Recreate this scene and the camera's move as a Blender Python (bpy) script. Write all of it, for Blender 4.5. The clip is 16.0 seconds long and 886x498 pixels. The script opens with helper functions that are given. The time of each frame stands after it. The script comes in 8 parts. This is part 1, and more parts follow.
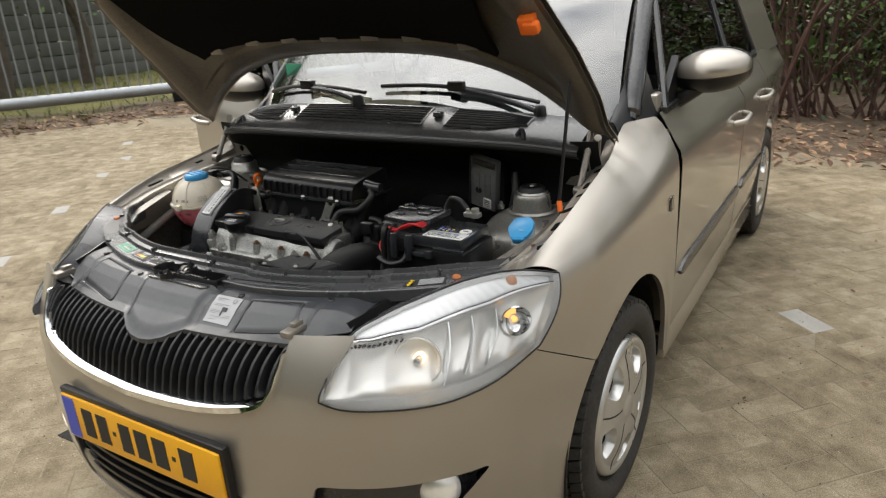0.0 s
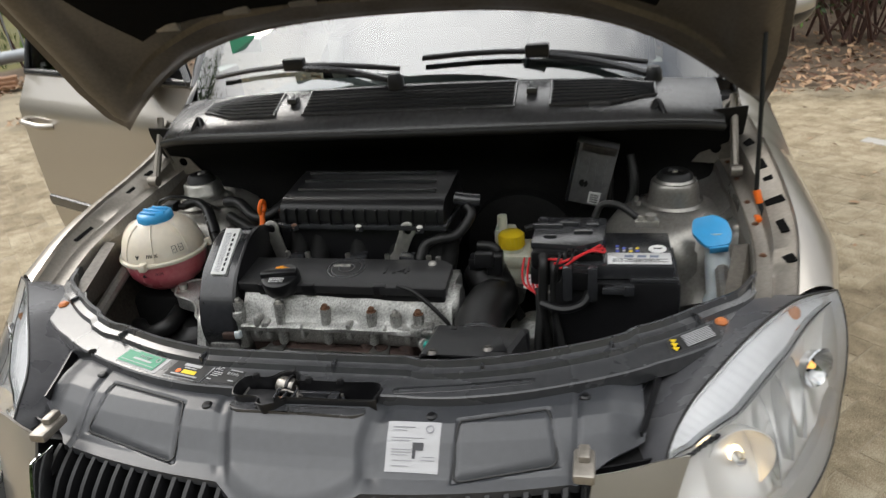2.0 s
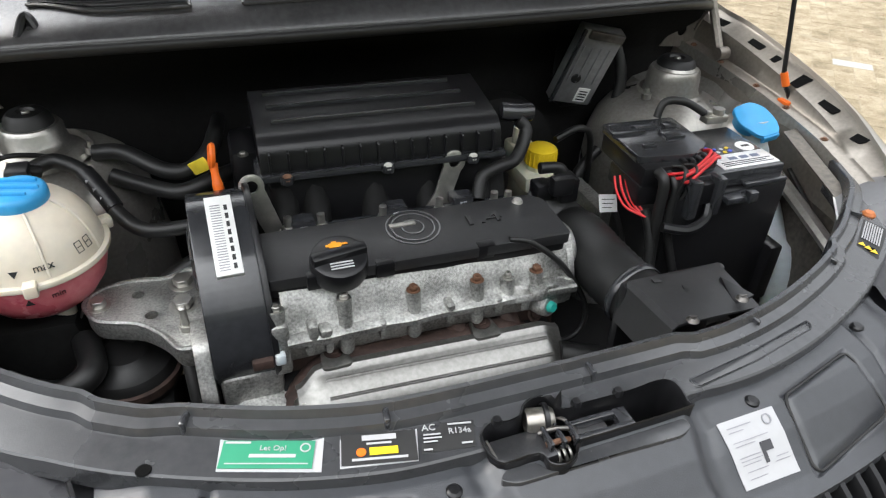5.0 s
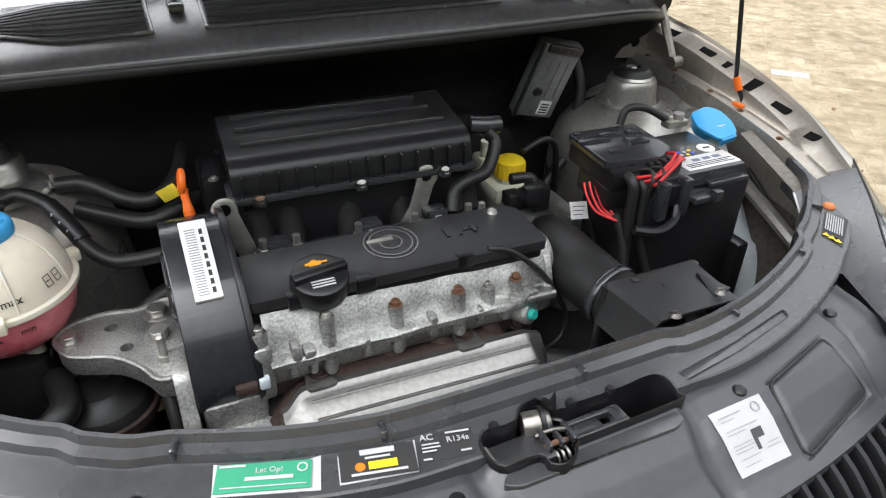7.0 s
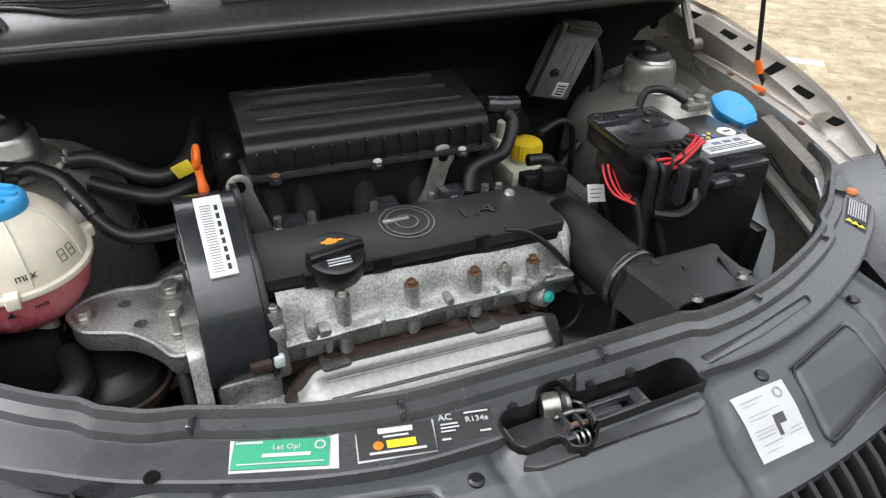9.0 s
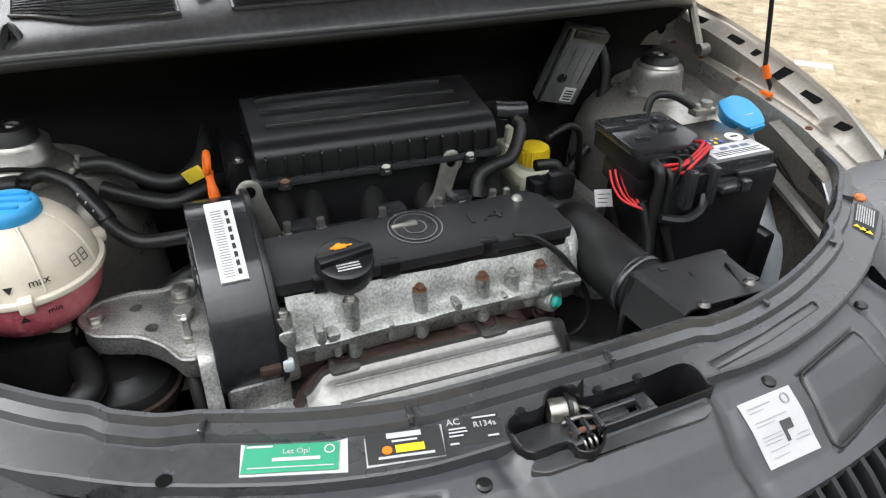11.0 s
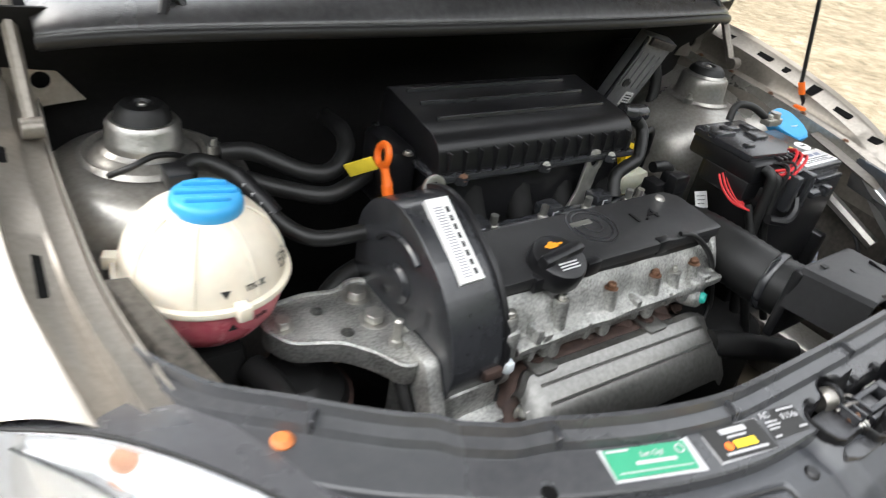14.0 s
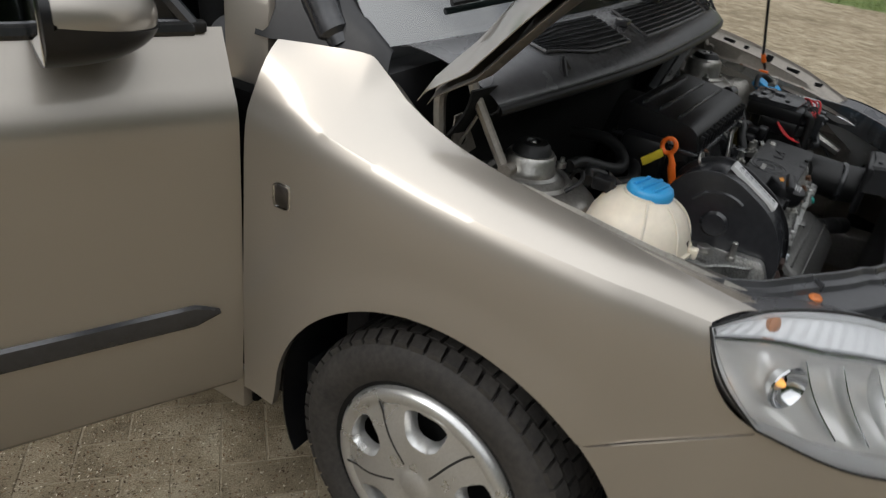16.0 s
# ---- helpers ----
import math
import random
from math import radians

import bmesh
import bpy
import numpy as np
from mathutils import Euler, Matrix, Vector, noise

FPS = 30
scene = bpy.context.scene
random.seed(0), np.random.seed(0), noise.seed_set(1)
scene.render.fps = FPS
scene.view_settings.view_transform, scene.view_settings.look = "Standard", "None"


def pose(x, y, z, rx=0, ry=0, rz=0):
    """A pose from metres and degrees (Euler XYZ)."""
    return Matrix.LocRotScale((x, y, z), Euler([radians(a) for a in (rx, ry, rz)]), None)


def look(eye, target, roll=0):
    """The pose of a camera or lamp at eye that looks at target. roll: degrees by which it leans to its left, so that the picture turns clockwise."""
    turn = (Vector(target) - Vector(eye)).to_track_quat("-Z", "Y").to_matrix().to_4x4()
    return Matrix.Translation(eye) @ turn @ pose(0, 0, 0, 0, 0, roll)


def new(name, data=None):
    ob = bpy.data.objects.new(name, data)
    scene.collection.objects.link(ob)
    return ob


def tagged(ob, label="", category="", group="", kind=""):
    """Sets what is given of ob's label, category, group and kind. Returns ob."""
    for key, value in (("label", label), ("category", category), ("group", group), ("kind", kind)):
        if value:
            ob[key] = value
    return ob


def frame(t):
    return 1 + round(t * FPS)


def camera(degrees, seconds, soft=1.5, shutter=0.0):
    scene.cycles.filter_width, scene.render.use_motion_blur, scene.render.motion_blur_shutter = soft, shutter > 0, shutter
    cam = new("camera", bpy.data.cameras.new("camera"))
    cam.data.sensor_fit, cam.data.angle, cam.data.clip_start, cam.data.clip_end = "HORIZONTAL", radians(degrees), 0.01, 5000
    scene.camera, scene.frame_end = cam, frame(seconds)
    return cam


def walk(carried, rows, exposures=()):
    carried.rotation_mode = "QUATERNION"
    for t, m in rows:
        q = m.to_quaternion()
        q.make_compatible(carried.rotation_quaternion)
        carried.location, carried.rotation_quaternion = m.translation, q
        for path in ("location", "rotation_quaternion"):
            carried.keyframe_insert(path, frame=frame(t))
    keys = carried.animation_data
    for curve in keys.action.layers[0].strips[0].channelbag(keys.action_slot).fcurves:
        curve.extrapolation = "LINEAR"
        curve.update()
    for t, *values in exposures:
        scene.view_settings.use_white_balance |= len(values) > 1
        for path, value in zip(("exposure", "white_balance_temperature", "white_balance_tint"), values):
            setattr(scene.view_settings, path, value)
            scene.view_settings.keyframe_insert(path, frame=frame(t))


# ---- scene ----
cam = camera(65.1, 16.0, soft=1.2, shutter=0.35)
PATH = [
    (0, (1.257, -0.721, 1.318), (0.252, 0.868, 0.636), -3.6),
    (0.5, (1.048, -0.671, 1.31), (0.163, 0.969, 0.585), -3.0),
    (1, (0.812, -0.62, 1.341), (-0.069, 1.031, 0.635), -3.9),
    (1.5, (0.578, -0.621, 1.346), (-0.013, 1.142, 0.61), -4.9),
    (2, (0.392, -0.52, 1.341), (-0.049, 1.237, 0.493), -5.8),
    (2.5, (0.211, -0.435, 1.333), (-0.07, 1.262, 0.312), -1.9),
    (3, (0.032, -0.397, 1.334), (0.08, 1.324, 0.316), -3.2),
    (3.5, (-0.099, -0.299, 1.31), (0.118, 1.385, 0.252), -1.5),
    (4, (-0.206, -0.175, 1.297), (0.161, 1.396, 0.116), 1.0),
    (6.5, (-0.336, -0.159, 1.258), (0.381, 1.363, 0.177), 1.6),
    (7, (-0.335, -0.162, 1.262), (0.384, 1.361, 0.184), 1.4),
    (7.5, (-0.337, -0.163, 1.257), (0.378, 1.354, 0.168), 1.7),
    (8, (-0.338, -0.158, 1.253), (0.378, 1.353, 0.156), 1.5),
    (8.5, (-0.343, -0.152, 1.248), (0.36, 1.355, 0.137), 1.8),
    (11, (-0.348, -0.154, 1.255), (0.331, 1.368, 0.149), 1.6),
    (11.5, (-0.349, -0.155, 1.252), (0.326, 1.374, 0.154), 1.4),
    (12, (-0.353, -0.153, 1.256), (0.32, 1.377, 0.156), 1.5),
    (12.5, (-0.368, -0.145, 1.258), (0.304, 1.393, 0.17), 1.9),
    (13, (-0.443, -0.098, 1.257), (0.214, 1.437, 0.156), 4.7),
    (13.5, (-0.539, 0.011, 1.207), (0.238, 1.46, 0.068), 7.9),
    (14, (-0.733, 0.073, 1.211), (0.362, 1.356, 0.136), 10.8),
    (14.5, (-1.051, 0.126, 1.221), (0.157, 1.289, 0.13), 11.5),
    (15, (-1.222, 0.316, 1.209), (0.032, 1.445, 0.136), 7.8),
    (15.5, (-1.389, 0.395, 1.231), (0.019, 1.415, 0.243), 9.1),
    (16, (-1.574, 0.474, 1.257), (-0.047, 1.304, 0.268), 7.8),
]
EXPOSURE = [(0, -0.32, 6500, 10), (0.5, -0.28, 6500, 10), (1.5, -0.34, 6450, 10), (2.5, -0.02, 6350, 10), (3.5, 0.22, 6250, 10), (6.5, 0.46, 6200, 10), (12, 0.46, 6200, 10), (13, 0.54, 6200, 10), (14, 0.66, 6250, 10), (14.5, 0.25, 6300, 10), (15, -0.37, 6300, 10), (15.5, -0.72, 6200, 10), (16, -0.95, 6200, 10)]
walk(cam, [(t, look(eye, target, roll)) for t, eye, target, roll in PATH], EXPOSURE)

# ---- light ----
world = bpy.data.worlds.new("sky")
scene.world = world
world.use_nodes = True
wn, wl = world.node_tree.nodes, world.node_tree.links
wn.clear()
sky = wn.new("ShaderNodeTexSky")
sky.sky_type, sky.sun_disc = "NISHITA", False
sky.sun_elevation, sky.sun_rotation = radians(38), radians(-57)
sky.air_density, sky.dust_density = 1.0, 2.5
wcoord = wn.new("ShaderNodeTexCoord")
cloud = wn.new("ShaderNodeTexNoise")
cloud.inputs["Scale"].default_value, cloud.inputs["Detail"].default_value = 2.2, 6
cloud_ramp = wn.new("ShaderNodeValToRGB")
cloud_ramp.color_ramp.elements[0].position, cloud_ramp.color_ramp.elements[1].position = 0.22, 0.52
cloud_mix = wn.new("ShaderNodeMix")
cloud_mix.data_type = "RGBA"
cloud_mix.inputs[7].default_value = (14.2, 14.1, 13.8, 1)
wbg, wout = wn.new("ShaderNodeBackground"), wn.new("ShaderNodeOutputWorld")
wbg.inputs["Strength"].default_value = 0.11
wl.new(wcoord.outputs["Generated"], cloud.inputs["Vector"])
wl.new(cloud.outputs["Fac"], cloud_ramp.inputs["Fac"])
wl.new(cloud_ramp.outputs["Color"], cloud_mix.inputs[0])
wl.new(sky.outputs["Color"], cloud_mix.inputs[6])
# an overcast sky is brightest overhead
wsep, wrise, wscale = wn.new("ShaderNodeSeparateXYZ"), wn.new("ShaderNodeMapRange"), wn.new("ShaderNodeVectorMath")
wrise.inputs[1].default_value, wrise.inputs[2].default_value = 0.0, 1.0
wrise.inputs[3].default_value, wrise.inputs[4].default_value = 0.3, 2.1
wscale.operation = "SCALE"
wl.new(wcoord.outputs["Generated"], wsep.inputs[0])
wl.new(wsep.outputs["Z"], wrise.inputs[0])
wl.new(cloud_mix.outputs[2], wscale.inputs[0])
# and on the side where the sun stands behind the cloud
wdot, wside, wpow, wmul = wn.new("ShaderNodeVectorMath"), wn.new("ShaderNodeMapRange"), wn.new("ShaderNodeMath"), wn.new("ShaderNodeMath")
wdot.operation, wpow.operation, wmul.operation = "DOT_PRODUCT", "MULTIPLY_ADD", "MULTIPLY"
wdot.inputs[1].default_value = Vector((-5.8, 3.7, 5.3)).normalized()
wsq = wn.new("ShaderNodeMath")
wsq.operation, wsq.inputs[1].default_value = "POWER", 2.0
wside.inputs[1].default_value, wside.inputs[2].default_value = -1.0, 1.0
wpow.inputs[1].default_value, wpow.inputs[2].default_value = 1.1, 0.6
wl.new(wcoord.outputs["Generated"], wdot.inputs[0])
wl.new(wdot.outputs["Value"], wside.inputs[0])
wl.new(wside.outputs[0], wsq.inputs[0])
wl.new(wsq.outputs[0], wpow.inputs[0])
wl.new(wpow.outputs[0], wmul.inputs[0])
wl.new(wrise.outputs[0], wmul.inputs[1])
wl.new(wmul.outputs[0], wscale.inputs["Scale"])
wl.new(wscale.outputs[0], wbg.inputs["Color"])
wl.new(wbg.outputs["Background"], wout.inputs["Surface"])

sun = new("sun", bpy.data.lights.new("sun", "SUN"))
sun.data.energy, sun.data.angle, sun.data.color = 1.7, radians(22), (1.0, 0.93, 0.84)
sun.matrix_world = look((-5.8, 3.7, 5.3), (0, 0, 0))

# ---- materials ----


def mat(name, col, rough=0.5, metal=0.0, var=0.12, scale=6.0, fine=90.0, bump=0.0, bscale=200.0, coat=0.0, spec=0.5, rand=0.0, col2=None, trans=0.0, ior=1.45, sss=0.0, rvar=0.1, emit=None):
    """A surface with colour variation at two scales, uneven gloss and fine relief."""
    m = bpy.data.materials.new(name)
    m.use_nodes = True
    n, l = m.node_tree.nodes, m.node_tree.links
    p = n["Principled BSDF"]
    p.inputs["Roughness"].default_value, p.inputs["Metallic"].default_value = rough, metal
    p.inputs["Specular IOR Level"].default_value = spec
    p.inputs["IOR"].default_value = ior
    if coat:
        p.inputs["Coat Weight"].default_value, p.inputs["Coat Roughness"].default_value = coat, 0.04
    if trans:
        p.inputs["Transmission Weight"].default_value = trans
    if sss:
        p.inputs["Subsurface Weight"].default_value = sss
        p.inputs["Subsurface Scale"].default_value = 0.02
        p.inputs["Subsurface Radius"].default_value = (1, 0.8, 0.6)
    if emit:
        p.inputs["Emission Color"].default_value, p.inputs["Emission Strength"].default_value = (*emit[0], 1), emit[1]
    tc = n.new("ShaderNodeTexCoord")
    big, small = n.new("ShaderNodeTexNoise"), n.new("ShaderNodeTexNoise")
    big.inputs["Scale"].default_value, big.inputs["Detail"].default_value = scale, 5
    small.inputs["Scale"].default_value, small.inputs["Detail"].default_value = fine, 3
    l.new(tc.outputs["Object"], big.inputs["Vector"])
    l.new(tc.outputs["Object"], small.inputs["Vector"])
    add = n.new("ShaderNodeMath")
    add.operation = "MULTIPLY_ADD"
    add.inputs[1].default_value = 0.5
    half = n.new("ShaderNodeMath")
    half.operation = "MULTIPLY"
    half.inputs[1].default_value = 0.5
    l.new(big.outputs["Fac"], half.inputs[0])
    l.new(small.outputs["Fac"], add.inputs[0])
    l.new(half.outputs[0], add.inputs[2])
    fac = add.outputs[0]
    if rand:
        info = n.new("ShaderNodeObjectInfo")
        isl = n.new("ShaderNodeNewGeometry")
        r2 = n.new("ShaderNodeMath")
        r2.operation = "ADD"
        l.new(info.outputs["Random"], r2.inputs[0])
        l.new(isl.outputs["Random Per Island"], r2.inputs[1])
        fr = n.new("ShaderNodeMath")
        fr.operation = "FRACT"
        l.new(r2.outputs[0], fr.inputs[0])
        mx = n.new("ShaderNodeMix")
        mx.inputs[0].default_value = rand
        l.new(fac, mx.inputs[2])
        l.new(fr.outputs[0], mx.inputs[3])
        fac = mx.outputs[0]
    ramp = n.new("ShaderNodeValToRGB")
    ramp.color_ramp.elements[0].position, ramp.color_ramp.elements[1].position = 0.3, 0.72
    a = [max(0, c * (1 - var)) for c in col]
    b = list(col2) if col2 else [min(1, c * (1 + var)) for c in col]
    ramp.color_ramp.elements[0].color, ramp.color_ramp.elements[1].color = (*a, 1), (*b, 1)
    l.new(fac, ramp.inputs["Fac"])
    l.new(ramp.outputs["Color"], p.inputs["Base Color"])
    rr = n.new("ShaderNodeMapRange")
    rr.inputs[3].default_value, rr.inputs[4].default_value = max(0, rough - rvar), min(1, rough + rvar)
    if rvar:
        l.new(big.outputs["Fac"], rr.inputs[0])
        l.new(rr.outputs[0], p.inputs["Roughness"])
    if bump:
        bn, bt = n.new("ShaderNodeBump"), n.new("ShaderNodeTexNoise")
        bt.inputs["Scale"].default_value, bt.inputs["Detail"].default_value = bscale, 4
        bn.inputs["Strength"].default_value, bn.inputs["Distance"].default_value = bump, 0.002
        l.new(tc.outputs["Object"], bt.inputs["Vector"])
        l.new(bt.outputs["Fac"], bn.inputs["Height"])
        l.new(bn.outputs["Normal"], p.inputs["Normal"])
    return m


PAINT = mat("beige_metallic_paint", (0.39, 0.358, 0.315), 0.37, 0.72, var=0.04, scale=1.5, fine=900, coat=1.0, rvar=0.03)
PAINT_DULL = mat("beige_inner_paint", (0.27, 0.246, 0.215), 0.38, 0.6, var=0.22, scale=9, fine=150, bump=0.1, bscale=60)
PAINT_BAY = mat("grey_bay_paint", (0.36, 0.345, 0.315), 0.30, 0.65, var=0.25, scale=8, fine=160, bump=0.08, bscale=50)
APRON = mat("dark_mottled_wing_paint", (0.085, 0.078, 0.068), 0.4, 0.4, var=0.45, scale=10, fine=120, bump=0.15, bscale=60, col2=(0.17, 0.15, 0.125))
BLACK = mat("black_plastic", (0.009, 0.009, 0.010), 0.33, var=0.3, bump=0.1, bscale=500, rvar=0.1)
GRILLE_BLACK = mat("moulded_grille_plastic", (0.012, 0.012, 0.013), 0.42, var=0.2, bump=0.05, bscale=500, spec=0.4)
BLACK_SATIN = mat("satin_black_plastic", (0.026, 0.027, 0.030), 0.22, var=0.25, bump=0.05, bscale=600, rvar=0.06, spec=0.9)
SLAM = mat("glossy_black_panel_paint", (0.042, 0.043, 0.046), 0.27, spec=1.0, var=0.25, scale=9, bump=0.06, bscale=500, rvar=0.08)
BLACK_COVER = mat("grained_grey_black_plastic", (0.032, 0.034, 0.039), 0.36, spec=0.8, var=0.2, scale=10, bump=0.18, bscale=900, rvar=0.1)
# body beige made darker for the shade under the open bonnet
HOOD_IN = mat("shade_dark_bonnet_paint", (0.125, 0.108, 0.088), 0.42, 0.4, var=0.25, scale=7, fine=120, bump=0.1, bscale=60)
ENGINE_BLACK = mat("worn_black_cover_plastic", (0.019, 0.019, 0.020), 0.38, spec=0.6, var=0.3, scale=14, bump=0.2, bscale=700, rvar=0.12)
COWL = mat("weathered_cowl_plastic", (0.055, 0.055, 0.058), 0.24, spec=1.0, var=0.3, scale=9, bump=0.2, bscale=600)
FELT = mat("black_felt_pad", (0.004, 0.004, 0.004), 0.95, var=0.3, bump=0.6, bscale=250, spec=0.1)
DARK = mat("flat_near_black", (0.008, 0.008, 0.008), 0.7, var=0.4, scale=12, bump=0.3, bscale=80, spec=0.25)
RUBBER = mat("black_rubber", (0.011, 0.011, 0.011), 0.45, var=0.3, scale=20, bump=0.1, bscale=200)
TYRE = mat("tyre_rubber", (0.022, 0.021, 0.02), 0.75, var=0.35, scale=14, bump=0.3, bscale=250, col2=(0.05, 0.045, 0.04))
ALU = mat("cast_aluminium", (0.33, 0.33, 0.31), 0.40, 0.85, var=0.6, scale=22, fine=300, bump=0.6, bscale=700, col2=(0.70, 0.70, 0.67))
SHIELD = mat("pressed_aluminium_shield", (0.20, 0.197, 0.185), 0.34, 0.88, var=0.14, scale=9, fine=160, bump=0.14, bscale=45, col2=(0.32, 0.315, 0.30))
STEEL = mat("zinc_steel", (0.46, 0.45, 0.42), 0.36, 0.9, var=0.25, scale=40, bump=0.2, bscale=200)
RUST = mat("rusty_iron", (0.030, 0.019, 0.016), 0.72, 0.2, var=0.5, scale=30, bump=0.6, bscale=120, col2=(0.085, 0.052, 0.042))
BOLT_RUST = mat("rusty_bolt_head", (0.17, 0.09, 0.055), 0.6, 0.5, var=0.4, scale=80)
TANK = mat("aged_white_tank_plastic", (0.74, 0.67, 0.55), 0.34, var=0.08, scale=14, fine=80, sss=0.25, bump=0.05, bscale=80)
COOLANT = mat("pink_coolant_behind_plastic", (0.70, 0.13, 0.18), 0.3, var=0.15, scale=20, sss=0.3, col2=(0.72, 0.25, 0.26))
MILKY = mat("milky_bottle_plastic", (0.55, 0.6, 0.62), 0.35, var=0.1, sss=0.2)
CREAM = mat("cream_reservoir_plastic", (0.62, 0.62, 0.5), 0.35, var=0.1, sss=0.2)
BLUE = mat("bright_blue_plastic", (0.05, 0.34, 0.68), 0.38, var=0.08, bump=0.05)
YELLOW = mat("yellow_plastic", (0.78, 0.56, 0.02), 0.4, var=0.08)
YELLOW_TAG = mat("yellow_tag", (0.7, 0.55, 0.04), 0.45, var=0.1)
STOP = mat("faded_orange_rubber", (0.48, 0.15, 0.04), 0.5, var=0.25, scale=60, bump=0.2)
ORANGE = mat("orange_plastic", (0.85, 0.16, 0.015), 0.38, var=0.08)
AMBER = mat("amber_lens", (0.62, 0.30, 0.16), 0.15, var=0.1)
RED = mat("red_cable", (0.55, 0.02, 0.025), 0.4, var=0.15)
CHROME = mat("chrome", (0.85, 0.86, 0.87), 0.07, 1.0, var=0.03, rvar=0.03)
REFLECT = mat("lamp_reflector", (0.96, 0.95, 0.92), 0.22, 0.38, var=0.04, rvar=0.05)
LAMP_GREY = mat("lamp_bezel_grey", (0.82, 0.82, 0.82), 0.25, 0.3, var=0.06)
SILVER = mat("silver_hubcap_paint", (0.55, 0.55, 0.54), 0.3, 0.75, var=0.1, scale=12, fine=200, coat=0.4)
# repeats the label white, lifted in colour for labels that lie in shade
PAPER = mat("label_white_for_shade", (0.72, 0.72, 0.71), 0.5, var=0.06)
WHITE = mat("white_paper_label", (0.40, 0.40, 0.41), 0.5, var=0.05)
INK = mat("black_ink", (0.02, 0.02, 0.02), 0.6, var=0.1)
GREY_INK = mat("grey_ink", (0.045, 0.045, 0.05), 0.6, var=0.1)
SLATE_INK = mat("slate_blue_ink", (0.12, 0.14, 0.20), 0.6, var=0.1)
PALE_INK = mat("pale_grey_ink", (0.26, 0.26, 0.28), 0.6, var=0.1)
GREEN_LABEL = mat("green_label", (0.035, 0.24, 0.135), 0.42, var=0.06)
PLATE = mat("orange_yellow_plate", (0.85, 0.42, 0.015), 0.35, var=0.04)
PLATE_BLUE = mat("plate_blue_band", (0.05, 0.08, 0.5), 0.35, var=0.04)
TEAL = mat("teal_plug", (0.02, 0.3, 0.25), 0.4)
MOSS = mat("mossy_ground", (0.09, 0.09, 0.025), 0.95, var=0.5, scale=1.2, fine=20, bump=0.6, bscale=40, col2=(0.18, 0.165, 0.048))
LITTER = mat("leaf_litter_soil", (0.09, 0.06, 0.037), 0.95, var=0.45, scale=3, fine=30, bump=0.8, bscale=50, col2=(0.17, 0.125, 0.085))
JOINT = mat("sandy_joint", (0.245, 0.206, 0.142), 0.95, var=0.35, scale=2, fine=60, bump=0.5, bscale=120)
WHITE_BRICK = mat("white_paving_brick", (0.324, 0.313, 0.288), 0.8, var=0.15, scale=8, bump=0.4, bscale=150)
GALV = mat("galvanised_steel", (0.36, 0.38, 0.40), 0.45, 0.6, var=0.2, scale=5)
BARK = mat("grey_bark", (0.09, 0.075, 0.06), 0.95, var=0.4, scale=10, bump=0.8, bscale=40)
STEM = mat("red_brown_stem", (0.075, 0.04, 0.03), 0.8, var=0.4, scale=6)
LEAF = mat("dark_green_leaf", (0.03, 0.065, 0.014), 0.5, var=0.4, rand=0.7, col2=(0.1, 0.17, 0.035))
LEAF_DRY = mat("dry_fallen_leaf", (0.16, 0.08, 0.045), 0.8, var=0.4, rand=0.8, col2=(0.34, 0.22, 0.13))
GRASS = mat("lawn_grass", (0.04, 0.075, 0.014), 0.8, var=0.4, rand=0.6, col2=(0.11, 0.15, 0.03))
CONCRETE = mat("grey_concrete_panel", (0.135, 0.14, 0.13), 0.85, var=0.2, scale=3, bump=0.3)
INTERIOR = mat("dark_cabin_trim", (0.03, 0.03, 0.032), 0.7, var=0.2, bump=0.2)
WOOD = mat("weathered_plank", (0.3, 0.17, 0.1), 0.8, var=0.3, scale=10)
BULB = mat("glowing_amber_bulb", (0.9, 0.5, 0.15), 0.3, emit=((1.0, 0.5, 0.12), 2.0))


